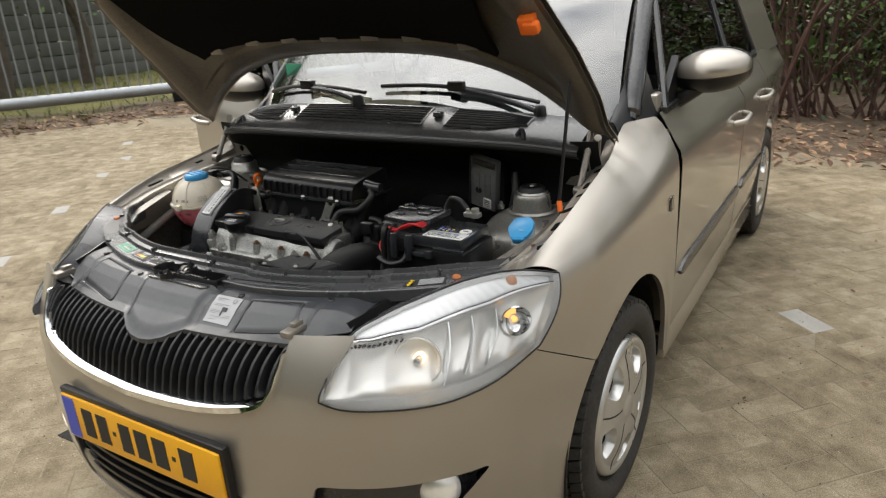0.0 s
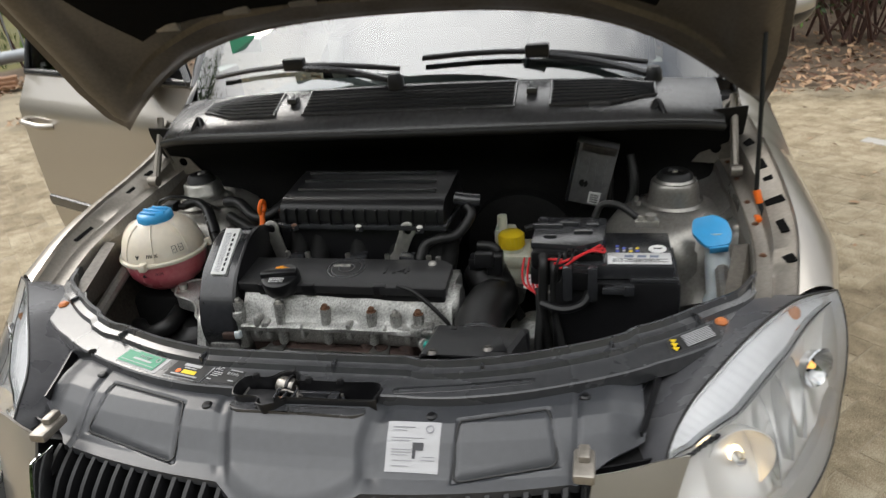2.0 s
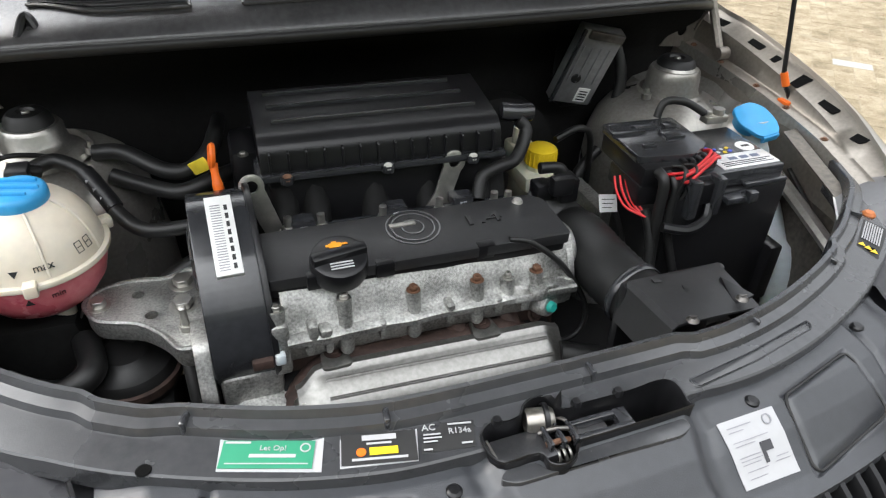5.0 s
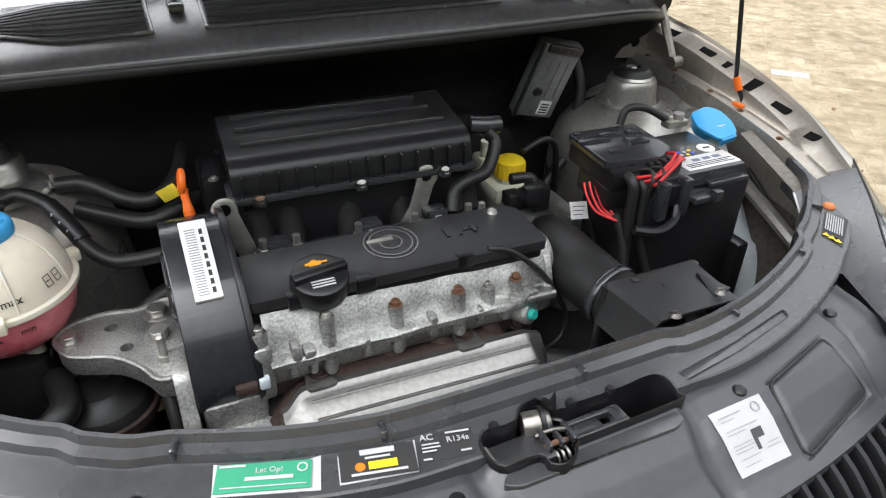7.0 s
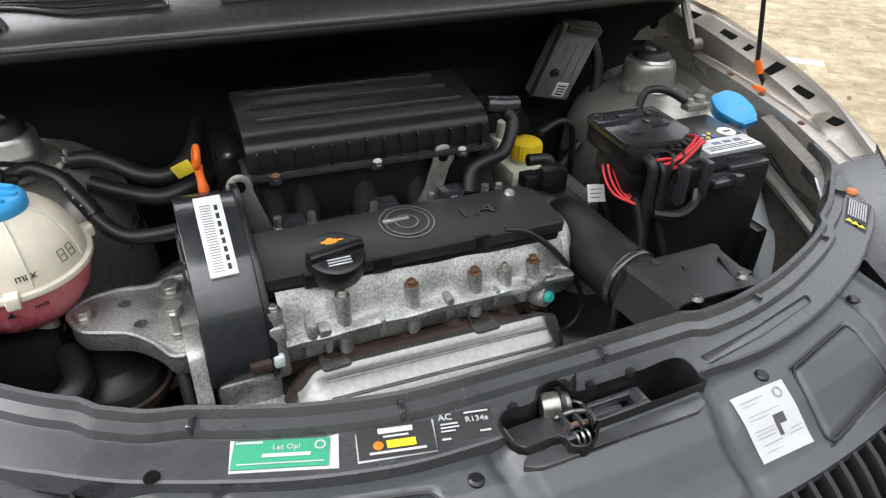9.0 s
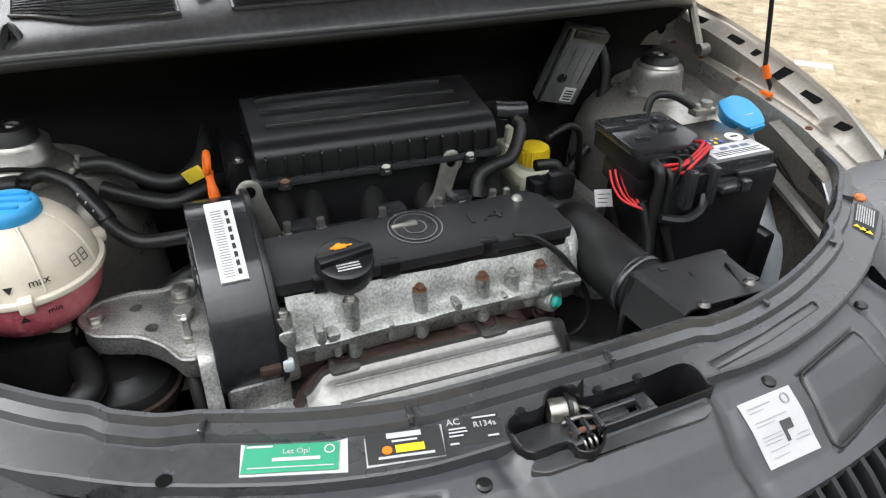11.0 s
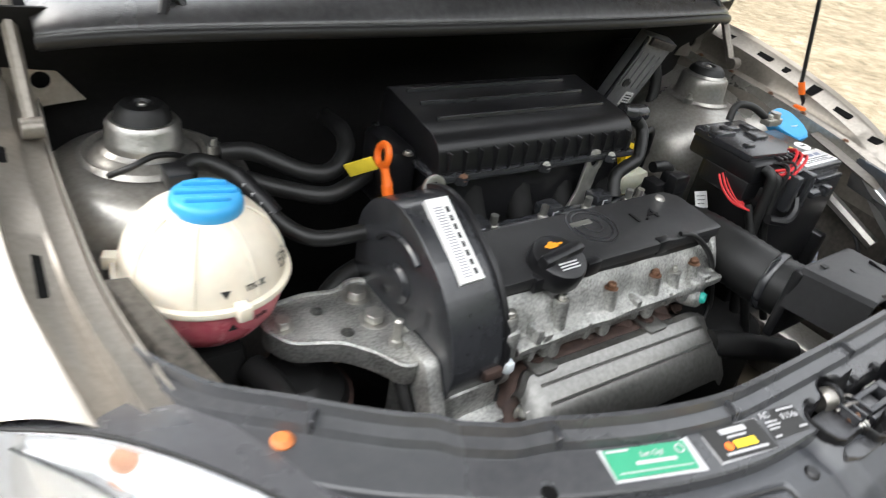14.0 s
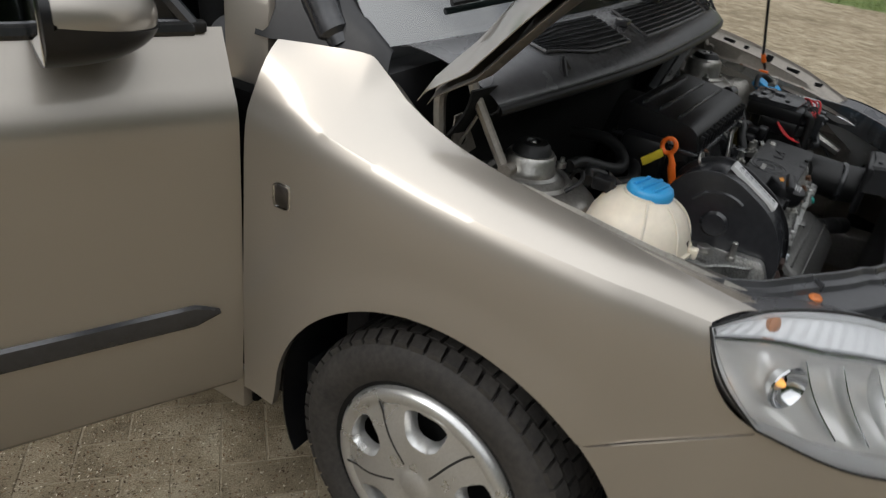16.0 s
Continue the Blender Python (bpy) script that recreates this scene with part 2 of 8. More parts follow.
def paving_mat(name, dark, mid, pale):
    """Worn concrete brick: stains over many bricks, a tone for each, gritty grain and pits."""
    m = bpy.data.materials.new(name)
    m.use_nodes = True
    n, l = m.node_tree.nodes, m.node_tree.links
    p = n["Principled BSDF"]
    p.inputs["Roughness"].default_value, p.inputs["Specular IOR Level"].default_value = 0.9, 0.3
    tc = n.new("ShaderNodeNewGeometry")

    def field(scale, detail, rough=0.6):
        t = n.new("ShaderNodeTexNoise")
        t.inputs["Scale"].default_value, t.inputs["Detail"].default_value, t.inputs["Roughness"].default_value = scale, detail, rough
        l.new(tc.outputs["Position"], t.inputs["Vector"])
        return t.outputs["Fac"]

    def calc(op, a, b):
        q = n.new("ShaderNodeMath")
        q.operation = op
        for i, v in enumerate((a, b)):
            if isinstance(v, float):
                q.inputs[i].default_value = v
            else:
                l.new(v, q.inputs[i])
        return q.outputs[0]

    info = n.new("ShaderNodeObjectInfo")
    tone = calc("FRACT", calc("ADD", info.outputs["Random"], tc.outputs["Random Per Island"]), 0.0)
    grain = field(260.0, 4, 0.75)
    mix = calc("ADD", calc("MULTIPLY", field(0.9, 5), 0.45), calc("MULTIPLY", field(11.0, 5), 0.70))
    mix = calc("ADD", mix, calc("MULTIPLY", grain, 0.95))
    mix = calc("ADD", mix, calc("MULTIPLY", tone, 0.14))
    mix = calc("SUBTRACT", mix, 0.63)
    ramp = n.new("ShaderNodeValToRGB")
    e = ramp.color_ramp.elements
    e[0].position, e[1].position = 0.22, 0.78
    e[0].color, e[1].color = (*dark, 1), (*pale, 1)
    c = e.new(0.5)
    c.color = (*mid, 1)
    l.new(mix, ramp.inputs["Fac"])
    l.new(ramp.outputs["Color"], p.inputs["Base Color"])
    bn = n.new("ShaderNodeBump")
    bn.inputs["Strength"].default_value, bn.inputs["Distance"].default_value = 1.0, 0.004
    l.new(calc("ADD", grain, calc("MULTIPLY", field(70.0, 3), 0.8)), bn.inputs["Height"])
    l.new(bn.outputs["Normal"], p.inputs["Normal"])
    return m


BRICK = paving_mat("worn_paving_brick", (0.105, 0.080, 0.048), (0.248, 0.202, 0.132), (0.42, 0.365, 0.265))


def glass(name, col, rough=0.0, clear=0.9, ior=1.5):
    """Thin glass: clear through, with a real glossy reflection on top."""
    m = bpy.data.materials.new(name)
    m.use_nodes = True
    n, l = m.node_tree.nodes, m.node_tree.links
    n.clear()
    out, mix, tr, gl, fr = (n.new("ShaderNode" + k) for k in ("OutputMaterial", "MixShader", "BsdfTransparent", "BsdfGlossy", "Fresnel"))
    tr.inputs["Color"].default_value = (*[c * clear for c in col], 1)
    gl.inputs["Roughness"].default_value = rough
    fr.inputs["IOR"].default_value = ior
    l.new(fr.outputs[0], mix.inputs[0])
    l.new(tr.outputs[0], mix.inputs[1])
    l.new(gl.outputs[0], mix.inputs[2])
    l.new(mix.outputs[0], out.inputs["Surface"])
    return m


GLASS = glass("tinted_window_glass", (0.52, 0.65, 0.63), ior=3.0)
GLASS_DARK = glass("dark_side_glass", (0.3, 0.34, 0.33))
LENS = glass("clear_lamp_lens", (0.95, 0.95, 0.95), 0.02, 0.97)

# ---- building helpers ----


def thing(name, label, category, loc=(0, 0, 0), group="", kind=""):
    e = new(name)
    e.empty_display_size = 0.05
    e.location = loc
    return tagged(e, label, category, group, kind)


def part(name, bm, material, parent=None, label="", angle=38, kind="", outward=None):
    """One mesh object out of a bmesh in world coordinates, under a thing or a part."""
    bmesh.ops.recalc_face_normals(bm, faces=bm.faces)
    if outward is not None and sum((f.normal * f.calc_area() for f in bm.faces), Vector()).dot(outward) < 0:
        bmesh.ops.reverse_faces(bm, faces=bm.faces)
    cosine = math.cos(radians(angle))
    for f in bm.faces:
        f.smooth = True
    for e in bm.edges:
        if len(e.link_faces) == 2:
            e.smooth = e.link_faces[0].normal.dot(e.link_faces[1].normal) > cosine
    me = bpy.data.meshes.new(name)
    bm.to_mesh(me)
    bm.free()
    me.materials.append(material)
    ob = new(name, me)
    if parent is not None:
        ob.parent = parent
        base = Matrix.Translation(parent.location)
        ob.matrix_parent_inverse = base.inverted()
    return tagged(ob, label, kind=kind) if label or kind else ob


def solo(name, bm, material, label, category, group="", kind="", angle=38):
    return tagged(part(name, bm, material, None, angle=angle), label, category, group, kind)


def grid(rows, closed=False, thick=0.0):
    bm = bmesh.new()
    vs = [[bm.verts.new(p) for p in r] for r in rows]
    for a, b in zip(vs, vs[1:]):
        k = len(a)
        for j in range(k if closed else k - 1):
            q = [a[j], a[(j + 1) % k], b[(j + 1) % k], b[j]]
            if len({tuple(round(c, 6) for c in v.co) for v in q}) > 2:
                bm.faces.new(q)
    bmesh.ops.remove_doubles(bm, verts=bm.verts, dist=1e-6)
    if thick:
        bmesh.ops.recalc_face_normals(bm, faces=bm.faces)
        bmesh.ops.solidify(bm, geom=list(bm.faces), thickness=thick)
    return bm


def box(x0, x1, y0, y1, z0, z1, bev=0.003, m=None, seg=2):
    bm = bmesh.new()
    bmesh.ops.create_cube(bm, size=1.0)
    bmesh.ops.transform(bm, matrix=Matrix.LocRotScale(((x0 + x1) / 2, (y0 + y1) / 2, (z0 + z1) / 2), None, (x1 - x0, y1 - y0, z1 - z0)), verts=bm.verts)
    if bev:
        bmesh.ops.bevel(bm, geom=list(bm.edges), offset=bev, segments=seg, profile=0.5, affect="EDGES")
    if m is not None:
        bmesh.ops.transform(bm, matrix=m, verts=bm.verts)
    return bm


def smoothed(pts, step=6):
    p = [Vector(q) for q in pts]
    out = []
    for i in range(len(p) - 1):
        a, b, c, d = p[max(i - 1, 0)], p[i], p[i + 1], p[min(i + 2, len(p) - 1)]
        for k in range(step):
            t = k / step
            out.append(0.5 * (2 * b + (c - a) * t + (2 * a - 5 * b + 4 * c - d) * t * t + (3 * b - a - 3 * c + d) * t ** 3))
    return out + [p[-1]]


def tube(pts, r, n=10, step=6, ribs=0.0):
    """A round hose or bar along points; ribs gives it bellows."""
    path = smoothed(pts, step) if step else [Vector(q) for q in pts]
    rows, up = [], Vector((0.13, 0.21, 0.97))
    for i, p in enumerate(path):
        d = (path[min(i + 1, len(path) - 1)] - path[max(i - 1, 0)]).normalized()
        side = d.cross(up)
        if side.length < 1e-3:
            side = d.cross(Vector((1, 0, 0)))
        side.normalize()
        up = side.cross(d).normalized()
        rad = (r[min(i, len(r) - 1)] if isinstance(r, (list, tuple)) else r) * (1 + (ribs if i % 2 else 0))
        rows.append([p + rad * (math.cos(a) * side + math.sin(a) * up) for a in (2 * math.pi * k / n for k in range(n))])
    bm = grid(rows, closed=True)
    bm.verts.ensure_lookup_table()
    for ring in (rows[0], rows[-1]):
        vs = [min(bm.verts, key=lambda v: (v.co - q).length_squared) for q in ring]
        try:
            bm.faces.new(vs)
        except ValueError:
            pass
    return bm


def lathe(profile, at=(0, 0, 0), n=28, m=None):
    """Turns (radius, height) rows about z; the m is applied before moving to at."""
    rows = [[Vector((r * math.cos(2 * math.pi * k / n), r * math.sin(2 * math.pi * k / n), z)) for k in range(n)] for r, z in profile]
    bm = grid(rows, closed=True)
    mm = Matrix.Translation(at) @ (m if m is not None else Matrix())
    bmesh.ops.transform(bm, matrix=mm, verts=bm.verts)
    return bm


def prism(poly, h0, h1, bev=0.0, m=None, seg=2):
    """A polygon in x, y, raised from h0 to h1 in z, edges rounded."""
    bm = bmesh.new()
    lo = [bm.verts.new((x, y, h0)) for x, y in poly]
    hi = [bm.verts.new((x, y, h1)) for x, y in poly]
    bm.faces.new(lo[::-1])
    bm.faces.new(hi)
    for i in range(len(poly)):
        j = (i + 1) % len(poly)
        bm.faces.new((lo[i], lo[j], hi[j], hi[i]))
    bmesh.ops.recalc_face_normals(bm, faces=bm.faces)
    if bev:
        bmesh.ops.bevel(bm, geom=list(bm.edges), offset=bev, segments=seg, profile=0.5, affect="EDGES", clamp_overlap=True)
    if m is not None:
        bmesh.ops.transform(bm, matrix=m, verts=bm.verts)
    return bm


def rounded(poly, r, k=5):
    """Rounds the corners of a polygon."""
    out, n = [], len(poly)
    for i in range(n):
        p, a, b = Vector(poly[i]), Vector(poly[i - 1]), Vector(poly[(i + 1) % n])
        ra = min(r, (a - p).length * 0.45, (b - p).length * 0.45)
        u, v = p + (a - p).normalized() * ra, p + (b - p).normalized() * ra
        for j in range(k + 1):
            t = j / k
            out.append(tuple(u * (1 - t) ** 2 + p * 2 * t * (1 - t) + v * t * t))
    return out


def merge(bm, *others):
    for o in others:
        me = bpy.data.meshes.new("tmp")
        o.to_mesh(me)
        o.free()
        bm.from_mesh(me)
        bpy.data.meshes.remove(me)
    return bm


def moved(bm, m):
    bmesh.ops.transform(bm, matrix=m, verts=bm.verts)
    return bm


def interp(v, table):
    xs, ys = zip(*table)
    return float(np.interp(v, xs, ys))


def curve_at(v, table):
    """Smooth interpolation through a table."""
    xs = [q[0] for q in table]
    if v <= xs[0]:
        return table[0][1]
    if v >= xs[-1]:
        return table[-1][1]
    i = max(k for k in range(len(xs)) if xs[k] <= v)
    i = min(i, len(xs) - 2)
    t = (v - xs[i]) / (xs[i + 1] - xs[i])

    def slope(k):
        k0, k1 = max(k - 1, 0), min(k + 1, len(xs) - 1)
        return (table[k1][1] - table[k0][1]) / (xs[k1] - xs[k0])

    h = xs[i + 1] - xs[i]
    a, b = table[i][1], table[i + 1][1]
    return a * (1 + 2 * t) * (1 - t) ** 2 + b * t * t * (3 - 2 * t) + h * slope(i) * t * (1 - t) ** 2 - h * slope(i + 1) * t * t * (1 - t)


def cut(bm, *cutters):
    """Takes closed cutter bodies out of a closed body."""
    def temp(b):
        me = bpy.data.meshes.new("tmp")
        bmesh.ops.recalc_face_normals(b, faces=b.faces)
        b.to_mesh(me)
        b.free()
        return new("tmp", me)

    ob = temp(bm)
    tools = [temp(c) for c in cutters]
    for t in tools:
        md = ob.modifiers.new("cut", "BOOLEAN")
        md.operation, md.solver, md.object = "DIFFERENCE", "EXACT", t
    dg = bpy.context.evaluated_depsgraph_get()
    dg.update()
    out = bmesh.new()
    me = ob.evaluated_get(dg).to_mesh()
    out.from_mesh(me)
    for o in (ob, *tools):
        d = o.data
        bpy.data.objects.remove(o)
        bpy.data.meshes.remove(d)
    return out


def words(text, size, m, depth=0.0004):
    """Lettering as a thin mesh, laid at the pose m."""
    cu = bpy.data.curves.new("words", "FONT")
    cu.body, cu.size, cu.extrude, cu.align_x, cu.align_y = text, size, depth, "CENTER", "CENTER"
    cu.resolution_u = 3
    ob = new("words", cu)
    dg = bpy.context.evaluated_depsgraph_get()
    dg.update()
    bm = bmesh.new()
    bm.from_mesh(ob.evaluated_get(dg).to_mesh())
    bpy.data.objects.remove(ob)
    bpy.data.curves.remove(cu)
    return moved(bm, m)


def bolt(at, r=0.007, h=0.006, m=None):
    """A hex bolt head on a washer."""
    hexa = [(r * math.cos(math.pi / 3 * k), r * math.sin(math.pi / 3 * k)) for k in range(6)]
    bm = prism(hexa, 0.0015, h, 0.0008, seg=1)
    merge(bm, lathe([(0, 0), (r * 1.45, 0), (r * 1.45, 0.0018), (0, 0.0018)], n=14))
    return moved(bm, Matrix.Translation(at) @ (m if m is not None else Matrix()))


def ease(a, b, v):
    t = min(max((v - a) / (b - a), 0), 1)
    return t * t * (3 - 2 * t)

# ---- ground and surroundings ----
HUB_Y, HUB_Z, TYRE_R = 0.872, 0.266, 0.295
WHEEL_Z = 0.264
REAR_Y = HUB_Y + 2.462

G = -0.028
gx, gy = np.linspace(-70, 70, 29), np.linspace(-60, 80, 29)
solo("ground", grid([[(x, y, G - 0.012) for x in gx] for y in gy]), JOINT, "sandy joint bed and open ground around the car park", "ground", kind="structure")


def strip(name, pts_a, pts_b, z, material, label, n=40):
    rows = []
    for i in range(n + 1):
        t = i / n
        a, b = Vector(pts_a[0]).lerp(Vector(pts_a[1]), t), Vector(pts_b[0]).lerp(Vector(pts_b[1]), t)
        wob = 0.25 * noise.noise((a.x * 0.8, a.y * 0.8, 5.0))
        a = a + (b - a).normalized() * wob
        rows.append([(*a.lerp(b, j / 14), G + z * min(1, j / 1.0) - 0.006 * (j == 0) + 0.05 * noise.noise((a.x + j, a.y * 0.7 + j * 0.9, 2.0)) * min(1, j / 3)) for j in range(15)])
    return solo(name, grid(rows), material, label, "ground", kind="structure")


strip("leaf_litter_bed", ((-5.0, 5.3), (8.0, 4.75)), ((-5.0, 26.0), (8.0, 26.0)), 0.03, LITTER, "brown soil bed strewn with dry leaves behind the car park")
strip("soil_verge", ((-9.3, 2.2), (-5.0, 9.2)), ((-11.2, 2.6), (-6.6, 10.2)), 0.025, LITTER, "bare brown soil verge along the fence")
strip("moss_field", ((-11.1, -6.0), (-5.5, 12.5)), ((-40, -6.0), (-30, 34)), 0.03, MOSS, "mossy yellow-green ground behind the fence")
strip("lawn", ((11.2, -8.0), (10.2, 6.0)), ((40, -8.0), (40, 14.0)), 0.03, GRASS, "green lawn beyond the paving")


# ---- car body ----
car = thing("car", "beige metallic hatchback on paving, bonnet and one front door open", "car")

PLAN = [(0, 0.0), (0.2, 0.010), (0.35, 0.035), (0.47, 0.075), (0.58, 0.145), (0.67, 0.245), (0.712, 0.325), (0.746, 0.42), (0.769, 0.51), (0.788, 0.59), (0.80, 0.66)]
Z_IN = [(0.44, 0.776), (0.478, 0.785), (0.6, 0.814), (0.7, 0.834), (0.84, 0.855), (0.95, 0.869), (1.013, 0.887), (1.055, 0.908), (1.085, 0.934), (1.108, 0.953), (1.128, 0.966), (1.2, 0.966), (1.31, 0.960)]
X_IN = [(0.44, 0.676), (0.478, 0.686), (0.6, 0.708), (0.7, 0.713), (0.86, 0.710), (1.0, 0.699), (1.06, 0.689), (1.12, 0.688), (1.2, 0.706), (1.31, 0.735)]
Z_CREASE = [(0.42, 0.760), (0.52, 0.776), (0.63, 0.792), (0.80, 0.806), (0.95, 0.821), (1.10, 0.849), (1.18, 0.865), (1.30, 0.884)]
W_SIDE = [(0.40, 0.738), (0.45, 0.748), (0.525, 0.766), (0.60, 0.784), (0.66, 0.797), (0.80, 0.805), (1.0, 0.806), (1.32, 0.808)]
SIDE = [(0.18, 0.765), (0.24, 0.779), (0.30, 0.790), (0.40, 0.801), (0.50, 0.807), (0.60, 0.808), (0.70, 0.810), (0.80, 0.810), (0.850, 0.809), (0.860, 0.805), (0.870, 0.797), (0.97, 0.738)]
ARCH_R = 0.356
SEAM = lambda y: 0.516 + max(0, 0.645 - y) * 0.56  # where the fender meets the bumper


def inner_z(y, s):
    # inner edge raised to fit the camera's view, most on the prop rod's side
    lift = [(0.47, 0.0), (0.60, 0.018), (0.75, 0.028), (0.90, 0.036), (1.0, 0.031), (1.06, 0.016), (1.11, 0.0)] if s > 0 else [(0.85, 0.0), (0.98, 0.010), (1.03, 0.010), (1.10, 0.0)]
    return curve_at(y, Z_IN) + interp(y, lift)



def bumper_in(z):
    return curve_at(z, [(0.16, 0.06), (0.22, 0.02), (0.32, 0.004), (0.45, 0.0), (0.56, 0.004), (0.64, 0.018), (0.70, 0.042), (0.75, 0.07)])


def front_point(x, z):
    """A point of the front skin at half-width x and height z."""
    ax, s = abs(x), (1 if x >= 0 else -1)
    y = curve_at(ax, PLAN)
    dy = (curve_at(ax + 0.004, PLAN) - curve_at(ax - 0.004, PLAN)) / 0.008 if ax < 0.79 else 5.8
    nrm = Vector((-dy, 1)).normalized()
    o = bumper_in(z) * (1 if ax < 0.5 else max(0.25, 1 - (ax - 0.5) / 0.3))
    return Vector((s * (ax + nrm.x * o), y + nrm.y * o, z))


LAMP_OUT = [(0.458, 0.632), (0.50, 0.621), (0.55, 0.614), (0.61, 0.606), (0.66, 0.603), (0.70, 0.614), (0.744, 0.646), (0.77, 0.70), (0.90, 0.80), (0.66, 0.86), (0.53, 0.80), (0.503, 0.752), (0.478, 0.69)]
GRILLE_OUT = [(-0.355, 0.628), (-0.30, 0.606), (-0.15, 0.588), (0, 0.582), (0.15, 0.588), (0.30, 0.606), (0.355, 0.628), (0.375, 0.68), (0.395, 0.80), (-0.395, 0.80), (-0.375, 0.68)]


def mirror_x(poly, s):
    return [(s * x, z) for x, z in poly][:: 1 if s > 0 else -1]


def front_prism(poly, y0=-0.2, y1=1.0):
    """A polygon in x, z pushed through along y."""
    return prism([(x, -z) for x, z in poly], y0, y1, m=Matrix(((1, 0, 0, 0), (0, 0, 1, 0), (0, -1, 0, 0), (0, 0, 0, 1))))


def bumper():
    us = np.concatenate([np.linspace(0, 0.6, 34), np.linspace(0.61, 0.80, 26)])
    xs = [-u for u in us[:0:-1]] + list(us)
    rows = []
    for x in xs:
        ax = abs(x)
        top = 0.742 if ax < 0.74 else SEAM(curve_at(ax, PLAN)) - 0.003
        if 0.70 < ax < 0.74:
            top = 0.68
        zs = np.linspace(0.165, top, 26)
        rows.append([front_point(x, z) for z in zs])
    # runs on round to the wheel arch
    for s, row in ((-1, rows[0]), (1, rows[-1])):
        last = row
        ext = []
        for y in (0.70, 0.74):
            ext.append([Vector((s * (abs(p.x) + 0.002), y, p.z)) for p in last])
        if s < 0:
            rows = ext[::-1] + rows
        else:
            rows = rows + ext
    bm = grid(rows, thick=0.005)
    intake = rounded([(-0.33, 0.225), (0.33, 0.225), (0.36, 0.34), (0.27, 0.40), (-0.27, 0.40), (-0.36, 0.34)], 0.02)
    fog = rounded([(0.405, 0.33), (0.63, 0.335), (0.70, 0.437), (0.44, 0.453)], 0.014)
    arch = lathe([(0, 0), (ARCH_R, 0), (ARCH_R, 2), (0, 2)], (-1, HUB_Y, HUB_Z), 64, pose(0, 0, 0, 0, 90, 0))
    return cut(bm, front_prism(GRILLE_OUT), front_prism(intake), *(front_prism(mirror_x(LAMP_OUT, s)) for s in (1, -1)), *(front_prism(mirror_x(fog, s)) for s in (1, -1)), arch)


part("front_bumper", bumper(), PAINT, car, "beige painted front bumper")

# grille: chrome frame, slats, surround
chrome_path = [(0.393, 0.714), (0.384, 0.68), (0.368, 0.64), (0.33, 0.611), (0.2, 0.588), (0, 0.578), (-0.2, 0.588), (-0.33, 0.611), (-0.368, 0.64), (-0.384, 0.68), (-0.393, 0.714)]
rows = []
for x, z in [(v.x, v.y) for v in smoothed([(a, b, 0) for a, b in chrome_path], 8)]:
    p = front_point(x, z)
    out = Vector((x * 0.35, 0, z - 0.70)).normalized()
    k = 1.0 - 0.72 * ease(0.30, 0.37, abs(x))
    rows.append([p + out * (a * k) + Vector((0, b, 0)) for a, b in ((-0.013, 0.03), (-0.013, -0.004), (-0.009, -0.010), (0.005, -0.011), (0.009, -0.007), (0.009, 0.01))])
grille = part("grille", grid(rows, thick=0.002), CHROME, car, "black slatted grille in a chrome frame")


GRILLE_BACK = [(0.575, 0.003), (0.60, 0.009), (0.64, 0.020), (0.665, 0.036), (0.68, 0.050), (0.695, 0.072), (0.703, 0.090), (0.708, 0.105)]
COVER_EDGE = [(0, 0.048), (0.03, 0.050), (0.06, 0.060), (0.10, 0.086), (0.37, 0.094)]  # how far back the cover begins


def grille_top(x):
    return interp(interp(abs(x), COVER_EDGE), [(d, z) for z, d in GRILLE_BACK])


def grille_point(x, z):
    """The grille's face leans back towards its top edge."""
    return Vector((x, curve_at(abs(x), PLAN) + interp(z, GRILLE_BACK), z))


for k in range(33):
    x = -0.376 + 0.0235 * k
    lo = 0.590 + 0.05 * (abs(x) / 0.37) ** 3
    hi = grille_top(x) - 0.001
    rows = []
    for j in range(13):
        p = grille_point(x, lo + (hi - lo) * j / 12)
        rows.append([p + Vector(d) for d in ((-0.004, 0.035, -0.012), (-0.0048, 0.010, 0), (-0.003, 0.004, 0.002), (0.003, 0.004, 0.002), (0.0048, 0.010, 0), (0.004, 0.035, -0.012))])
    part("slat", grid(rows, closed=True), GRILLE_BLACK, grille)
rows = [[grille_point(x, 0.575 + (grille_top(x) - 0.575) * j / 8) + Vector((0, 0.03, -0.022)) for j in range(9)] for x in np.linspace(-0.405, 0.405, 32)]
part("grille_backing", grid(rows, thick=0.004), DARK, grille)

